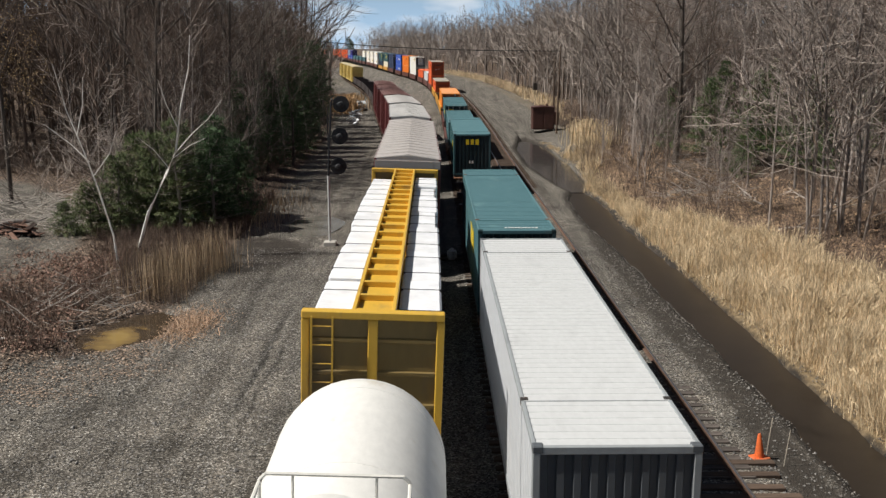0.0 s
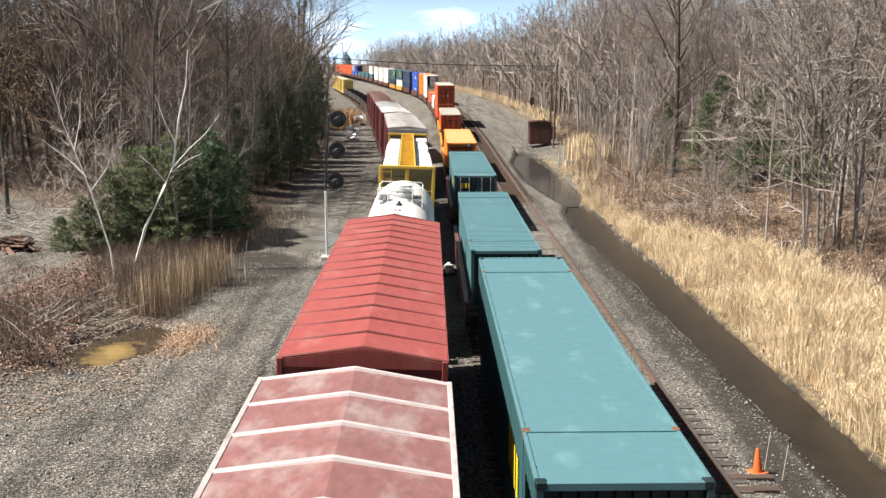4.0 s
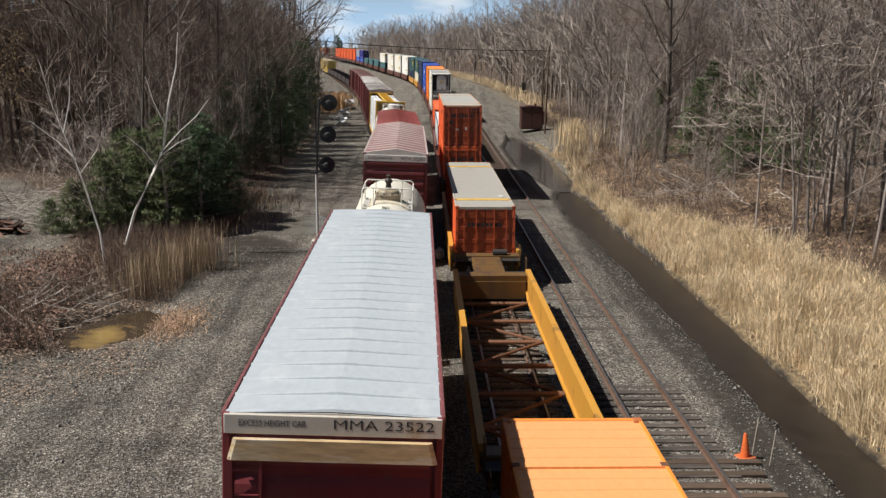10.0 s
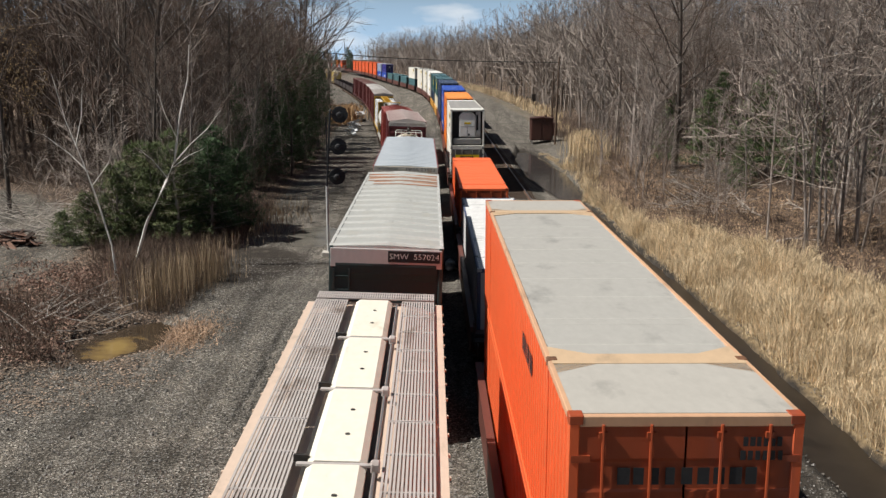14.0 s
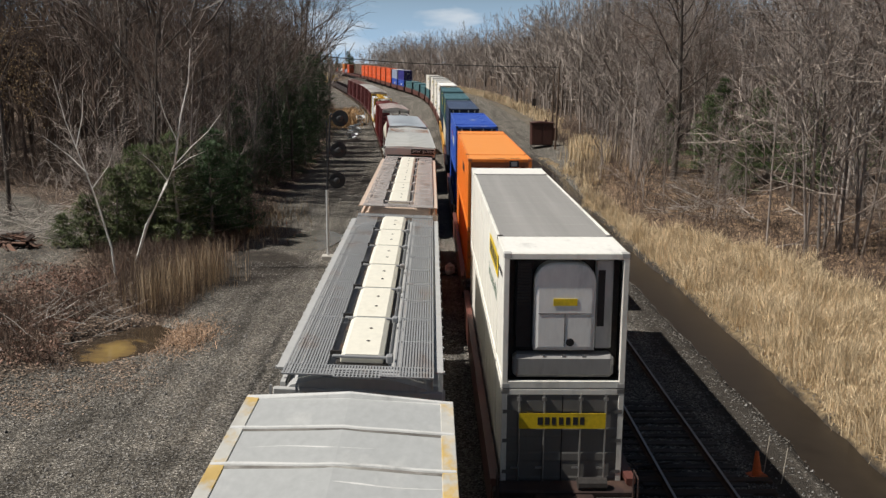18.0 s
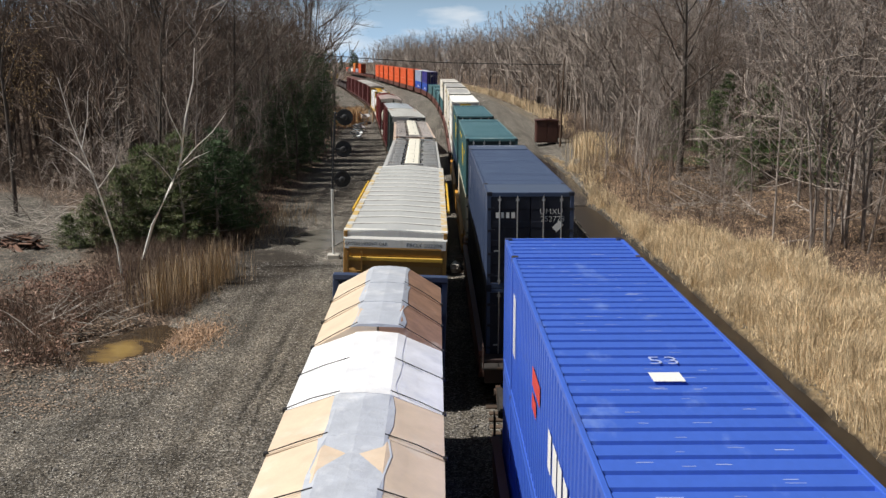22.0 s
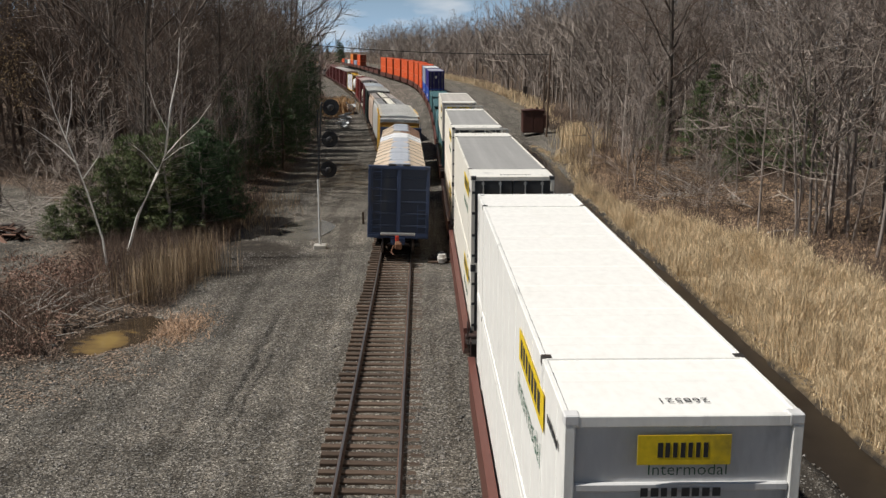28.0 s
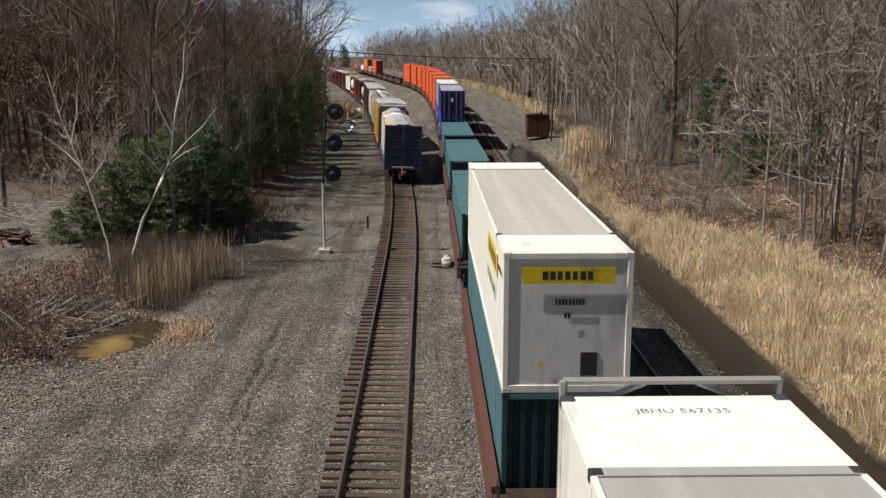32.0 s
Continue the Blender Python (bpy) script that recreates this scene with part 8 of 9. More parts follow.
def brush(name, label, count, where, size, seed):
    rnd = random.Random(seed)
    st = Sticks()
    for _ in range(count):
        x, y = where(rnd)
        z = ground_z(x, y) - 0.02
        for _ in range(rnd.randint(4, 7)):
            d = turned(rnd, (0, 0, 1), 5, 60)
            st.run(crooked(rnd, (x + rnd.gauss(0, 0.15), y + rnd.gauss(0, 0.15), z), d, size * rnd.uniform(0.4, 1.2), 3, 0.25, 0.05), 0.012 + 0.002 * size, 0.005, 3)
    return tagged(new(name, st.mesh(name, brush_bark)), label, "brush", kind="stuff")


def west_brush(rnd):
    while True:
        y = rnd.uniform(31, 66)
        x = gravel_edge(y) - 0.8 - 17 * rnd.random() ** 1.2
        if math.hypot((x + 11.6) / 2.0, (y - 34.3) / 3.2) > 1.05 and not (x < -0.36 * y and y > 40):
            return x, y


def east_brush(rnd):
    y = 36 + 110 * rnd.random() ** 1.3
    return wood_edge(y) - 1.3 + 16 * rnd.random() ** 1.3, y


def west_floor(rnd):
    while True:
        y = rnd.uniform(62, 150)
        x = gravel_edge(y) - 2 - 26 * rnd.random()
        if y > 74 or x > -0.35 * y:
            return x, y


brush("undergrowth", "tangled bare brown undergrowth by the puddle", 2300, west_brush, 1.0, 31)
brush("thicket", "grey-brown thicket under the east woods", 2300, east_brush, 1.1, 32)
brush("tall_thicket", "tall bare shrubs along the edge of the east woods", 210, east_brush, 3.0, 34)
brush("west_thicket", "tall bare shrubs in the west woods", 600, west_floor, 4.0, 35)
brush("wood_floor_brush", "bare brush on the floor of the west woods", 1500, west_floor, 1.8, 33)


def leaf_scatter(name, label, count, where, seed, size=1.0):
    rnd = random.Random(seed)
    vs, fs = [], []
    for _ in range(count):
        x, y = where(rnd)
        z = ground_z(x, y) + rnd.uniform(0.005, 0.06)
        s = rnd.uniform(0.035, 0.11) * size
        a = rnd.uniform(0, 6.28)
        c, d = math.cos(a) * s, math.sin(a) * s
        k = len(vs)
        vs += [(x - c, y - d, z + rnd.uniform(0, 0.03)), (x + d * 0.6, y - c * 0.6, z), (x + c, y + d, z + rnd.uniform(0, 0.03)), (x - d * 0.6, y + c * 0.6, z + rnd.uniform(0, 0.02))]
        fs.append((k, k + 1, k + 2, k + 3))
    me = bpy.data.meshes.new(name)
    me.from_pydata(vs, [], fs)
    me.materials.append(leaf_mat if size == 1.0 else pale_leaf)
    return tagged(new(name, me), label, "leaves", kind="stuff")


def west_leaves(rnd):
    y = 29 + 27 * rnd.random()
    return gravel_edge(y) + (0.6 if 31 < y < 36 else -1.2) - 14 * rnd.random() ** 1.3, y


def east_leaves(rnd):
    y = 36 + 60 * rnd.random()
    return wood_edge(y) - 0.3 + 13 * rnd.random() ** 1.3, y


leaf_scatter("fallen_leaves", "brown fallen leaves at the edge of the gravel", 9000, west_leaves, 41, 0.7)
leaf_scatter("wood_leaves", "brown fallen leaves under the east woods", 62000, east_leaves, 42)


def fallen_branches():
    rnd = random.Random(61)
    spots = [(21.2, 62.6), (20.9, 59.3), (19.3, 77.0), (18.9, 51.1), (21.8, 54.6), (24.0, 60.0), (16.5, 63.0), (19.0, 66.0), (23.0, 56.0), (25.5, 52.0), (17.8, 72.0), (20.0, 69.0),
             (-13.9, 37.9), (-15.2, 35.2), (-14.9, 32.2), (-16.5, 38.4), (-17.5, 34.0)]
    for x, y in spots:
        ln = rnd.uniform(1.4, 3.8) if x > 0 else rnd.uniform(0.9, 2.0)
        a = rnd.uniform(0, math.pi)
        z = ground_z(x, y)
        st, tw, twigs = Sticks(), Sticks(), []
        main = crooked(rnd, (0, 0, 0.1), (math.cos(a), math.sin(a), rnd.uniform(0.02, 0.3)), ln, 5, 0.16)
        st.run(main, rnd.uniform(0.035, 0.06), 0.012, 6)
        for _ in range(7):
            p, d = along(main, rnd.uniform(0.25, 0.95))
            tw.run(crooked(rnd, p, turned(rnd, d, 25, 60), rnd.uniform(0.4, 1.3), 3, 0.2), 0.018, 0.007, 4)
            twigs.append(tw)
            tw = Sticks()
        root = thing("fallen_branch", "bare grey dead branch lying on leaf litter", "branch", "fallen branches", pose(x, y, z))
        part("limb", st.mesh("limb", grey_wood), None, root)
        for tw in twigs:
            part("twig", tw.mesh("twig", grey_wood), None, root)


fallen_branches()


def branch_heap(name, label, cx, cy, rx, ry, hh, count, seed):
    """A heap of dead grey limbs."""
    rnd = random.Random(seed)
    st = Sticks()
    for _ in range(count):
        a, r = rnd.uniform(0, 6.28), math.sqrt(rnd.random())
        x, y = cx + rx * r * math.cos(a), cy + ry * r * math.sin(a)
        z = ground_z(x, y) + hh * (1 - r * r) * rnd.random()
        d = turned(rnd, (rnd.choice((-1, 1)), 0, 0.15), 0, 45)
        st.run(crooked(rnd, (x, y, z), d, rnd.uniform(0.8, 2.6), 4, 0.16, 0.02), rnd.uniform(0.012, 0.028), 0.007, 4)
    tagged(new(name, st.mesh(name, grey_wood)), label, "brushwood", kind="stuff")


branch_heap("brushwood", "heap of grey dead limbs under the big dark tree", 22.0, 75.0, 3.2, 4.0, 2.0, 150, 71)
branch_heap("brushwood", "grey dead limbs lying before the green pines", 18.0, 63.0, 3.0, 3.5, 1.0, 90, 72)
branch_heap("brushwood", "bare grey branches heaped beside the ochre puddle", -14.6, 36.8, 2.2, 4.5, 0.5, 70, 73)
branch_heap("brushwood", "pale dead limbs across the clearing in the west woods", -21.0, 58.0, 8.0, 4.5, 1.8, 280, 74)


def leafy_beech():
    """The west wood's edge keeps one tree with last year's tan leaves."""
    root = tree(-27.5, 62.0, 1, 0.95, 130, (0, 0), "grey tree still holding tan dry leaves")
    rnd = random.Random(81)
    vs, fs = [], []
    for _ in range(60):
        cx, cy, cz = rnd.gauss(2.0, 1.6), rnd.gauss(-1.5, 1.2), rnd.uniform(6.5, 14)
        for _ in range(26):
            x, y, z = cx + rnd.gauss(0, 0.35), cy + rnd.gauss(0, 0.35), cz + rnd.gauss(0, 0.4)
            e, w = Vector((rnd.gauss(0, 1), rnd.gauss(0, 1), -1.2)).normalized() * 0.11, Vector((rnd.gauss(0, 1), rnd.gauss(0, 1), 0)).normalized() * 0.04
            p = Vector((x, y, z))
            k = len(vs)
            vs += [tuple(p), tuple(p + e * 0.5 + w), tuple(p + e), tuple(p + e * 0.5 - w)]
            fs.append((k, k + 1, k + 2, k + 3))
    me = bpy.data.meshes.new("dry_leaves")
    me.from_pydata(vs, [], fs)
    me.materials.append(material("beech_leaf", (0.30, 0.205, 0.10), rough=0.8, vary=0.15, grain=3, bump=0, shift=0.4, per="island"))
    part("dry_leaves", me, None, root, "tan dry leaves")


leafy_beech()


def leaf_tangle():
    """Brown leaves caught in the brush beside the puddle."""
    rnd = random.Random(83)
    vs, fs = [], []
    for _ in range(420):
        y = rnd.uniform(31, 47)
        cx, cy = -13.4 - 0.12 * (y - 33) - 5.5 * rnd.random() ** 1.3, y
        ch = rnd.uniform(0.05, 0.7)
        for _ in range(24):
            x, y2 = cx + rnd.gauss(0, 0.28), cy + rnd.gauss(0, 0.28)
            p = Vector((x, y2, ground_z(x, y2) + abs(rnd.gauss(0, 0.4)) * ch + 0.02))
            e, w = Vector((rnd.gauss(0, 1), rnd.gauss(0, 1), rnd.gauss(0, 0.8))).normalized() * 0.13, Vector((rnd.gauss(0, 1), rnd.gauss(0, 1), rnd.gauss(0, 0.5))).normalized() * 0.04
            k = len(vs)
            vs += [tuple(p), tuple(p + e * 0.5 + w), tuple(p + e), tuple(p + e * 0.5 - w)]
            fs.append((k, k + 1, k + 2, k + 3))
    me = bpy.data.meshes.new("leaf_tangle")
    me.from_pydata(vs, [], fs)
    me.materials.append(material("tangle_leaf", (0.24, 0.15, 0.115), rough=0.85, vary=0.2, grain=2, bump=0, shift=0.65, per="island"))
    tagged(new("leaf_tangle", me), "red-brown dead leaves caught in low brush", "leaves", kind="stuff")


leaf_tangle()


def leaf_patches(rnd):
    cx, cy, sx, sy = rnd.choice(((-12.7, 29.6, 1.0, 0.7), (-10.2, 29.6, 0.9, 0.5), (-12.0, 27.6, 0.9, 0.6), (-14.2, 28.4, 1.0, 0.8), (-9.2, 34.6, 0.5, 1.0), (-10.6, 31.4, 0.6, 0.5)))
    return cx + rnd.gauss(0, sx), cy + rnd.gauss(0, sy)


leaf_scatter("leaf_drifts", "drifts of pale brown leaves on the gravel", 2600, leaf_patches, 43, 0.6)


def stones(count, seed):
    rnd = random.Random(seed)
    vs, fs = [], []
    for _ in range(count):
        y = 15 + 34 * rnd.random() ** 1.4
        x = rnd.uniform(-13.5, 9.9)
        if min(abs(x - c) for c in (-1.22, 2.8, 6.53)) < 0.8 and rnd.random() < 0.5 or abs(x - 9.3) < 0.7 and rnd.random() < 0.7:
            continue
        s = rnd.uniform(0.018, 0.045) * (rnd.uniform(1.5, 2.4) if rnd.random() < 0.03 else 1.0)
        z = ground_z(x, y) + s * 0.25
        k = len(vs)
        r = [s * rnd.uniform(0.6, 1.2) for _ in range(6)]
        vs += [(x + r[0], y, z), (x, y + r[1], z), (x - r[2], y, z), (x, y - r[3], z), (x + s * 0.2, y, z + r[4] * 0.7), (x, y, z - r[5])]
        fs += [(k, k + 1, k + 4), (k + 1, k + 2, k + 4), (k + 2, k + 3, k + 4), (k + 3, k, k + 4)]
    me = bpy.data.meshes.new("ballast_stones")
    me.from_pydata(vs, [], fs)
    me.materials.append(material("ballast_stone", (0.165, 0.157, 0.147), rough=0.9, vary=0.2, grain=14, bump=0.2, shift=0.65, per="island"))
    return tagged(new("ballast_stones", me), "loose grey crushed ballast stones", "stones", kind="stuff")


stones(40000, 51)


def berm_stones(count, seed):
    """Pale stones washed clean along both edges of the ditch."""
    rnd = random.Random(seed)
    vs, fs = [], []
    for _ in range(count):
        y = 14 + 56 * rnd.random() ** 1.3
        c, w = ditch_line(y)
        if rnd.random() < 0.7:
            x = c - w - 0.5 + rnd.gauss(0, 0.34) + 0.5 * noise.noise((y * 0.35, 3.0, 0.0))
            if noise.noise((y * 0.9, x * 0.8, 6.0)) < -0.12:
                continue
        else:
            x = c + w + 0.42 + rnd.gauss(0, 0.14)
        s = rnd.uniform(0.015, 0.05)
        z = ground_z(x, y) + s * 0.3
        k = len(vs)
        r = [s * rnd.uniform(0.6, 1.3) for _ in range(5)]
        vs += [(x + r[0], y, z), (x, y + r[1], z), (x - r[2], y, z), (x, y - r[3], z), (x + s * 0.2, y, z + r[4] * 0.8)]
        fs += [(k, k + 1, k + 4), (k + 1, k + 2, k + 4), (k + 2, k + 3, k + 4), (k + 3, k, k + 4)]
    me = bpy.data.meshes.new("berm_stones")
    me.from_pydata(vs, [], fs)
    me.materials.append(material("washed_stone", (0.115, 0.106, 0.094), rough=0.9, vary=0.2, grain=14, bump=0.2, shift=0.5, per="island"))
    return tagged(new("berm_stones", me), "pale washed stones along the edges of the ditch", "stones", kind="stuff")


berm_stones(4200, 52)


# ---- lineside things ----
def signal_mast():
    root = thing("signal_mast", "tall signal mast with three black round targets", "railway signal", m=pose(-5.45, 49.8, ground_z(-5.45, 49.8)))
    silver = paint((0.50, 0.51, 0.50))
    mast_black = paint((0.022, 0.023, 0.026), rough=0.75)
    part("base", Geo().box(-0.32, -0.32, -0.15, 0.32, 0.32, 0.22, 0.03), concrete, root, "pale concrete footing")
    part("lower_post", Geo().tube((0, 0, 0.2), (0, 0, 3.7), 0.07, n=12), silver, root, "silver-painted lower post", smooth=True)
    part("upper_post", Geo().tube((0, 0, 3.7), (0.24, 0, 7.6), 0.055, n=12), mast_black, root, "black upper post", smooth=True)
    part("finial", Geo().lathe([(0.07, 7.58), (0.08, 7.64), (0.001, 7.74)], 10, "z", (0.28, 0, 0)), black_paint, root)
    for z in (4.2, 5.78, 7.42):
        x = 0.24 * (z - 3.7) / 3.9
        part("bracket", Geo().box(x - 0.06, -0.04, z - 0.04, x + 0.5, 0.04, z + 0.04, 0.01), mast_black, root)
        t = part("target", Geo().lathe([(0.001, 0.10), (0.41, 0.09), (0.43, 0.10), (0.43, 0.115), (0.001, 0.12)], 32, "y", (x + 0.5, 0, z)), mast_black, root, "round black target seen from behind")
        part("lamp_housing", Geo().lathe([(0.001, -0.28), (0.10, -0.27), (0.15, -0.2), (0.15, 0.08)], 18, "y", (x + 0.5, 0, z)), mast_black, t)
    ladder(root, mast_black, 0.02, 0.1, 3.8, 7.3, 0.24, "y")


def tube_between(g, a, b, r):
    return g.tube(a, b, r, n=10)


def utility_pole(x, y, h, lean, label, r=0.13, box=False):
    z = ground_z(x, y)
    root = thing("utility_pole", label, "utility pole", "poles along the line", pose(x, y, z))
    wood = tie_wood
    part("pole", Geo().tube((0, 0, -0.3), (lean, 0, h), r, r * 0.7, 10), wood, root, smooth=True)
    part("pole_cap", Geo().tube((lean, 0, h), (lean, 0, h + 0.05), r * 0.75, r * 0.4, 10), steel_dark, root)
    if box:
        part("junction_box", Geo().box(-0.35, -0.25, 1.0, 0.35, 0.25, 2.4, 0.03), steel_dark, root, "dark junction box")
    return root


signal_mast()
utility_pole(14.45, 111.5, 10.0, 0.3, "dark leaning timber pole that carries the cable")
utility_pole(14.9, 118.4, 8.7, 0.1, "weathered grey timber pole beside the hut", 0.12)
utility_pole(19.5, 183.0, 8.5, 0.0, "dark timber pole with a junction box", 0.14, True)
utility_pole(22.5, 166.0, 9.5, 0.2, "thin timber pole at the wood's edge", 0.11)
utility_pole(19.2, 205.0, 9.0, -0.1, "thin grey timber pole", 0.11)
utility_pole(18.5, 330.0, 14.0, 0.0, "distant dark timber utility pole", 0.2)
utility_pole(2.0, 520.0, 18.0, 0.0, "distant dark pole past the bend", 0.3)
utility_pole(-27.0, 112.0, 12.5, 0.2, "timber pole among the west trees", 0.14)

_w = Geo()
_p = [(14.75, 111.5, 9.85)]
for _i in range(1, 25):
    _f = _i / 24
    _p.append((14.75 - 41.7 * _f, 111.5 + 0.5 * _f, 9.85 + 2.65 * _f - 0.75 * math.sin(math.pi * _f) ** 1.0))
_w.loft([[(x, y + 0.045 * math.cos(a), z + 0.045 * math.sin(a)) for a in [k * math.pi / 3 for k in range(6)]] for x, y, z in _p])
solid("overhead_cable", _w, black_paint, "thick black cable slung across the tracks between poles", "cable")

# relay hut
_zh = ground_z(13.35, 116.0)
hut = thing("relay_hut", "rust-brown metal equipment hut on short legs", "equipment hut", m=pose(13.35, 116.0, _zh))
hut.scale = (1.2, 1.2, 1.22)
brown = paint((0.075, 0.032, 0.026), (0.05, 0.025, 0.02))
part("body", Geo().box(-1.08, -0.9, 0.28, 1.08, 0.9, 2.45, 0.02), brown, hut)
part("roof", Geo().loft([[(-1.18, y, 2.45), (0, y, 2.56), (1.18, y, 2.45), (1.18, y, 2.40), (-1.18, y, 2.40)] for y in (-1.0, 1.0)]), brown, hut)
for _x in (-0.53, 0.53):
    part("door", Geo().box(_x - 0.46, -0.94, 0.4, _x + 0.46, -0.9, 2.3, 0.015), brown, hut)
for _x in (-1.0, 1.0):
    for _y in (-0.8, 0.8):
        part("leg", Geo().box(_x - 0.05, _y - 0.05, -0.1, _x + 0.05, _y + 0.05, 0.3), bright_steel, hut, "pale metal leg")
part("vent", Geo().tube((0.4, 0, 2.5), (0.4, 0, 2.72), 0.12, n=10), brown, hut)
cab = thing("relay_cabinet", "small rust-brown signal cabinet beside the hut", "cabinet", m=pose(15.5, 121.0, ground_z(15.5, 121.0)))
part("body", Geo().box(-0.4, -0.35, 0.1, 0.4, 0.35, 1.75, 0.02), brown, cab)
part("door", Geo().box(-0.34, -0.38, 0.2, 0.34, -0.35, 1.65, 0.01), brown, cab)
part("base", Geo().box(-0.42, -0.37, -0.1, 0.42, 0.37, 0.1), concrete, cab)

# traffic cone with two thin rods beside the siding
cone_m = material("cone_orange", (0.70, 0.14, 0.035), rough=0.6, vary=0.2, grain=10, dirt=(0.34, 0.11, 0.05), dirt_scale=3.0, dirt_at=0.5)
cone = thing("traffic_cone", "faded orange traffic cone beside the siding", "traffic cone", m=pose(8.3, 22.6, ground_z(8.3, 22.6), 0, -4, 20))
part("base", Geo().box(-0.2, -0.2, 0.0, 0.2, 0.2, 0.045, 0.015), cone_m, cone)
part("body", Geo().lathe([(0.125, 0.04), (0.045, 0.64), (0.035, 0.66), (0.025, 0.67)], 24), cone_m, cone, smooth=True)
for _x, _y, _h in ((8.52, 22.75, 1.05), (8.78, 22.2, 0.95)):
    solid("marker_rod", Geo().tube((0, 0, -0.05), (0.1, 0, _h), 0.012, n=6), paint((0.45, 0.40, 0.33)), "thin pale rod stuck in the gravel", "rod", "rods by the cone", m=pose(_x, _y, ground_z(_x, _y)))


def switch_machine(x, y, rz, label):
    root = thing("switch_machine", label, "switch machine", "switch machines", pose(x, y, ground_z(x, y) + 0.05, 0, 0, rz))
    wh = paint((0.56, 0.55, 0.51), (0.22, 0.19, 0.16), at=0.5)
    part("housing", Geo().box(-0.24, -0.50, 0.0, 0.24, 0.42, 0.26, 0.05), wh, root)
    part("motor", Geo().tube((0, 0.42, 0.16), (0, 0.80, 0.16), 0.13, n=12), wh, root, smooth=True)
    part("cover", Geo().box(-0.19, -0.40, 0.26, 0.19, 0.12, 0.33, 0.03), wh, root)
    part("junction_box", Geo().box(-0.20, -0.78, 0.0, 0.12, -0.54, 0.22, 0.02), wh, root)
    part("hand_lever", Geo().path([(0.26, 0.1, 0.2), (0.34, 0.1, 0.3), (0.36, -0.55, 0.34)], 0.022), steel_dark, root, "dark hand-throw lever")
    part("crank", Geo().box(0.24, -0.06, 0.05, 0.52, 0.06, 0.12, 0.01), steel_dark, root)
    for y in (-0.12, 0.12):
        part("rod", Geo().tube((0.28, y, 0.1), (1.6, y * 2.2, 0.1), 0.028, n=6), steel_dark, root)
    for y in (-0.35, 0.35):
        part("bed", Geo().box(-0.7, y - 0.14, -0.06, 0.95, y + 0.14, 0.02, 0.01), tie_wood, root)


switch_machine(4.72, 22.6, 8, "white-painted switch machine between the tracks")
switch_machine(0.95, 46.3, 0, "white switch machine beside the west track")

# long dark timbers of the turnout
for _i in range(9):
    _y = 17.2 + _i * 0.62
    solid("switch_timber", Geo().box(4.9, -0.12, -0.05, 8.3 + 0.12 * (_i % 3), 0.12, 0.118, 0.012), tie_wood, "long dark turnout timber under the siding", "timber", "turnout timbers", m=pose(0, _y, 0.0, 0, 0, 0.5 * ((_i * 7) % 3 - 1)))

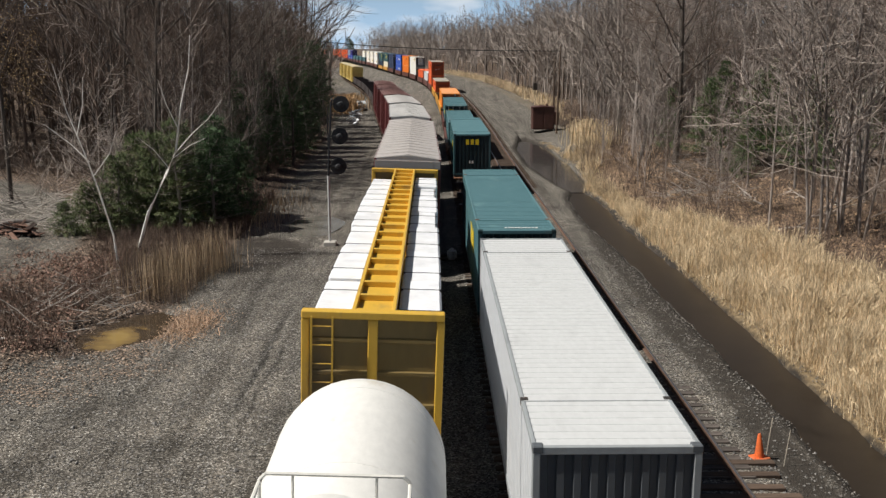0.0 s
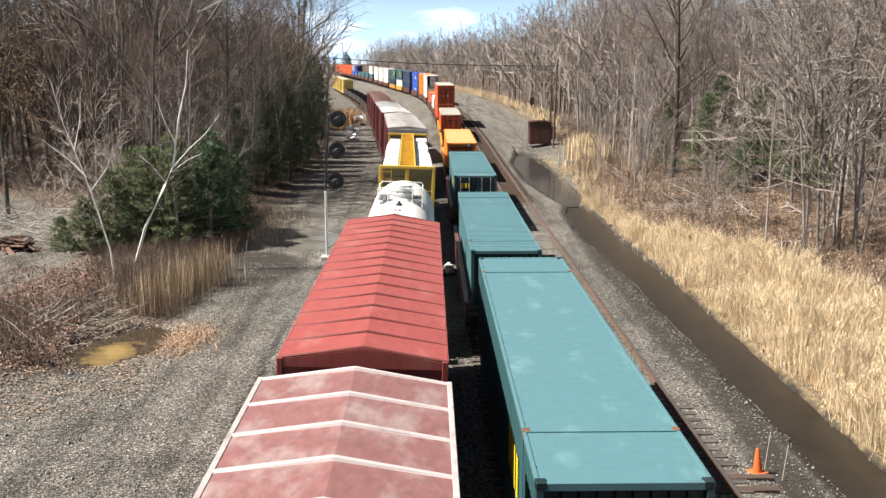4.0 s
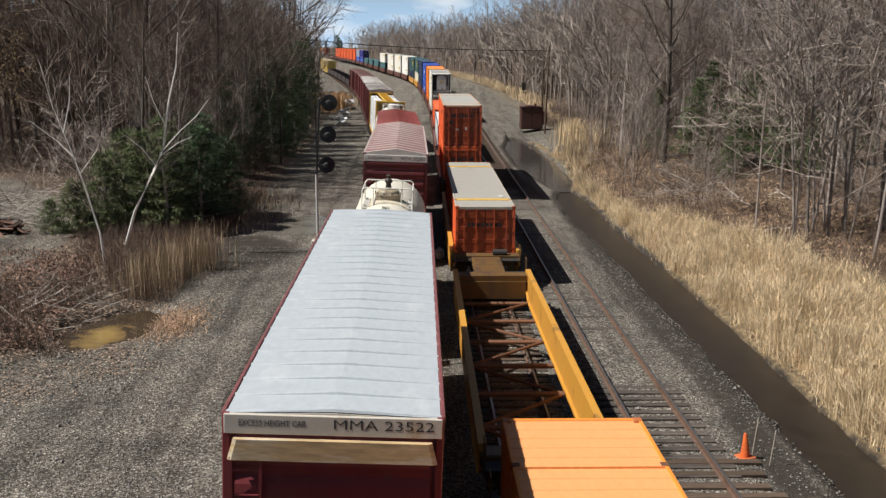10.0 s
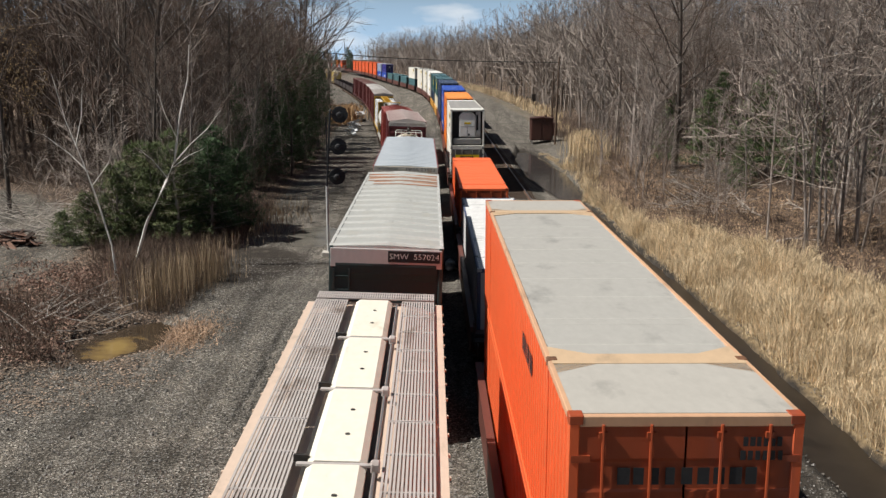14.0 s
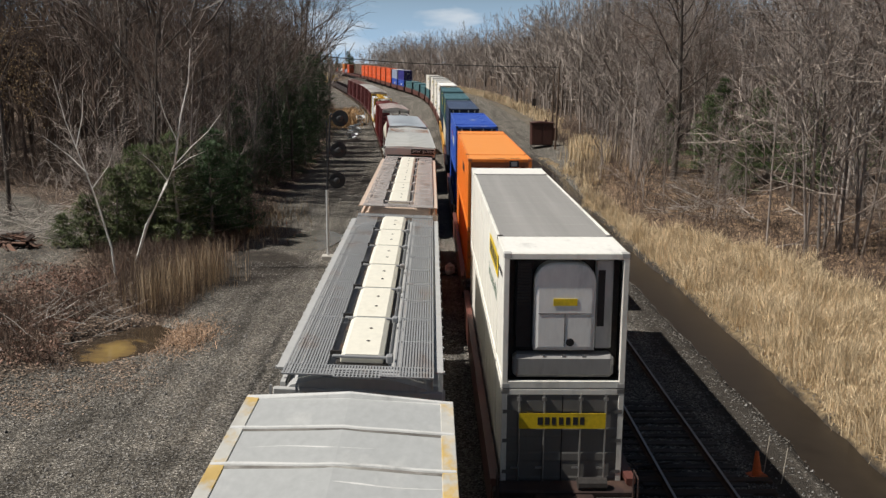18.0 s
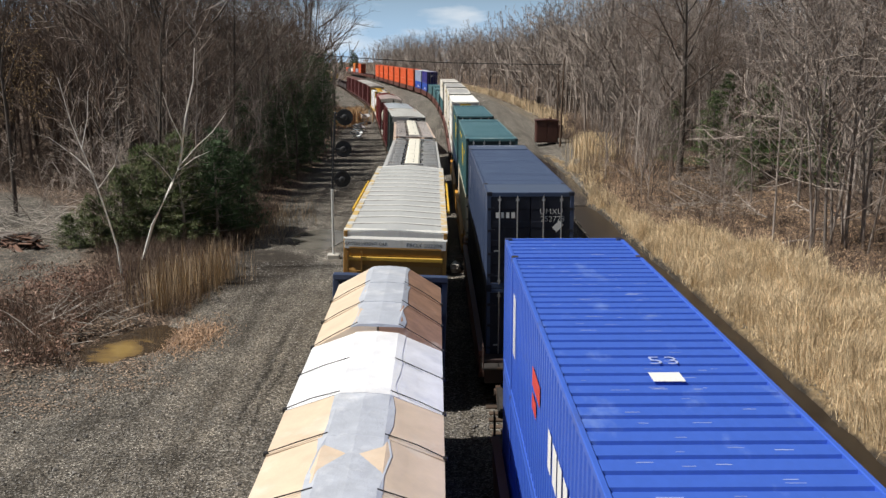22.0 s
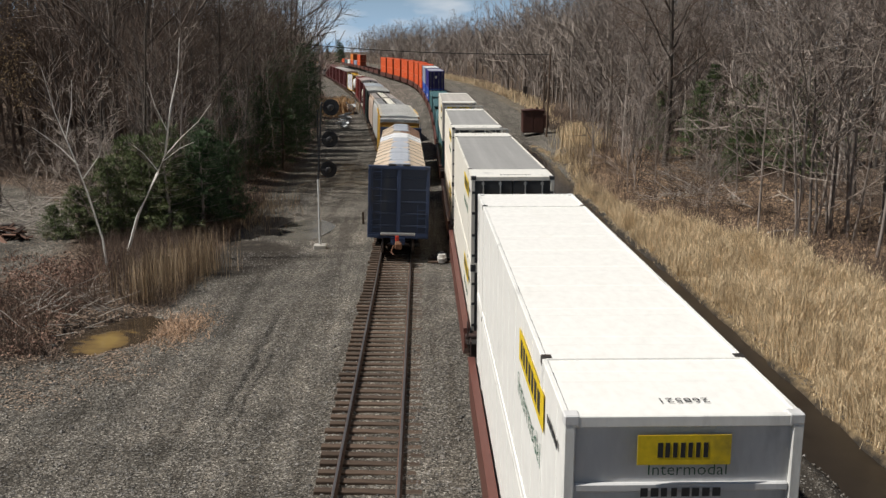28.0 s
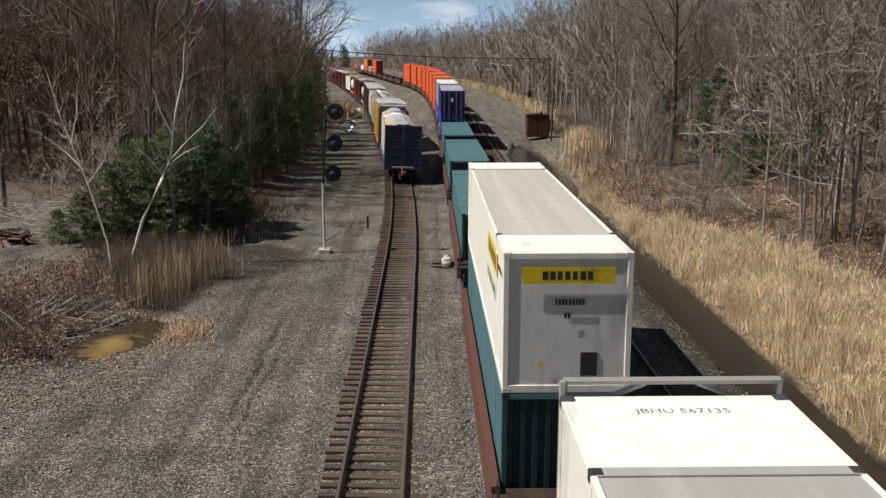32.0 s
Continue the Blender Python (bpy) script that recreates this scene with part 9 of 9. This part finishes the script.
# crossing tie and marker on the west side
solid("track_marker", Geo().box(-0.06, -0.06, -0.1, 0.06, 0.06, 0.75, 0.01), tie_wood, "short brown timber marker post", "post", m=pose(-3.6, 57.0, ground_z(-3.6, 57.0)))
for _x, _y, _s, _lab in ((-12.6, 170.0, 1.6, "pale tarpaulin-covered heap beside the line"), (-11.4, 137.0, 1.0, "grey-white heap of scrap beside the line"), (-11.9, 150.0, 1.2, "pale scrap panel heap beside the line")):
    _h = thing("scrap_heap", _lab, "scrap heap", "heaps beside the line", pose(_x, _y, ground_z(_x, _y)))
    _r = random.Random(int(_y))
    for _k in range(7):
        _a = _r.uniform(0, 360)
        part("panel", Geo().box(-0.5 * _s, -0.3 * _s, -0.04, 0.5 * _s, 0.3 * _s, 0.04, 0.01), paint((0.62, 0.64, 0.66)) if _k % 2 else paint((0.30, 0.34, 0.38)), _h,
             at=pose(_r.uniform(-0.5, 0.5) * _s, _r.uniform(-0.6, 0.6) * _s, 0.2 + 0.16 * _k * _s, _r.uniform(-30, 30), _r.uniform(-30, 30), _a))
# logs on the clearing
for _i in range(9):
    _r = random.Random(_i + 60)
    _x, _y = -25.2 + _r.uniform(-1.5, 1.8), 53.2 + _r.uniform(-1.2, 1.2)
    solid("log", Geo().tube((-1.3, 0, 0), (1.3, 0.1, 0.05), 0.17, 0.13, 9), bark, "dark felled log lying on the clearing", "log", "logs on the clearing", m=pose(_x, _y, ground_z(_x, _y) + 0.1 + 0.13 * (_i % 3), 0, _r.uniform(-12, 12), _r.uniform(-30, 30)))
# broken timber and rusty scrap thrown on the clearing
rusty_wood = material("rusty_scrap", (0.13, 0.075, 0.055), rough=0.95, vary=0.35, grain=5, bump=0.3, shift=0.8, dirt=(0.36, 0.30, 0.27), dirt_scale=2.5, dirt_at=0.6)
_h = thing("scrap_heap", "heap of broken brown timber and rusty scrap on the clearing", "scrap heap", "heaps beside the line", pose(-23.0, 52.2, ground_z(-23.0, 52.2)))
_r = random.Random(97)
for _k in range(34):
    _l, _w = _r.uniform(0.25, 0.8), _r.uniform(0.05, 0.16)
    _q = math.sqrt(_r.random())
    _a = _r.uniform(0, 6.28)
    part("plank", Geo().box(-_l, -_w, -0.03, _l, _w, 0.03, 0.008), rusty_wood, _h,
         at=pose(1.25 * _q * math.cos(_a), 1.0 * _q * math.sin(_a), 0.05 + 0.75 * (1 - _q) * _r.random(), _r.uniform(-28, 28), _r.uniform(-28, 28), _r.uniform(0, 360)))
tp = utility_pole(33.5, 71.0, 8.2, 0.0, "timber pole with a white transformer among the trees", 0.14)
part("transformer", Geo().lathe([(0.001, 6.0), (0.32, 6.02), (0.32, 6.85), (0.25, 6.95), (0.001, 6.97)], 16, "z", (-0.5, -0.1, 0)), paint((0.72, 0.72, 0.70)), tp, "white transformer can", smooth=True)

motions()
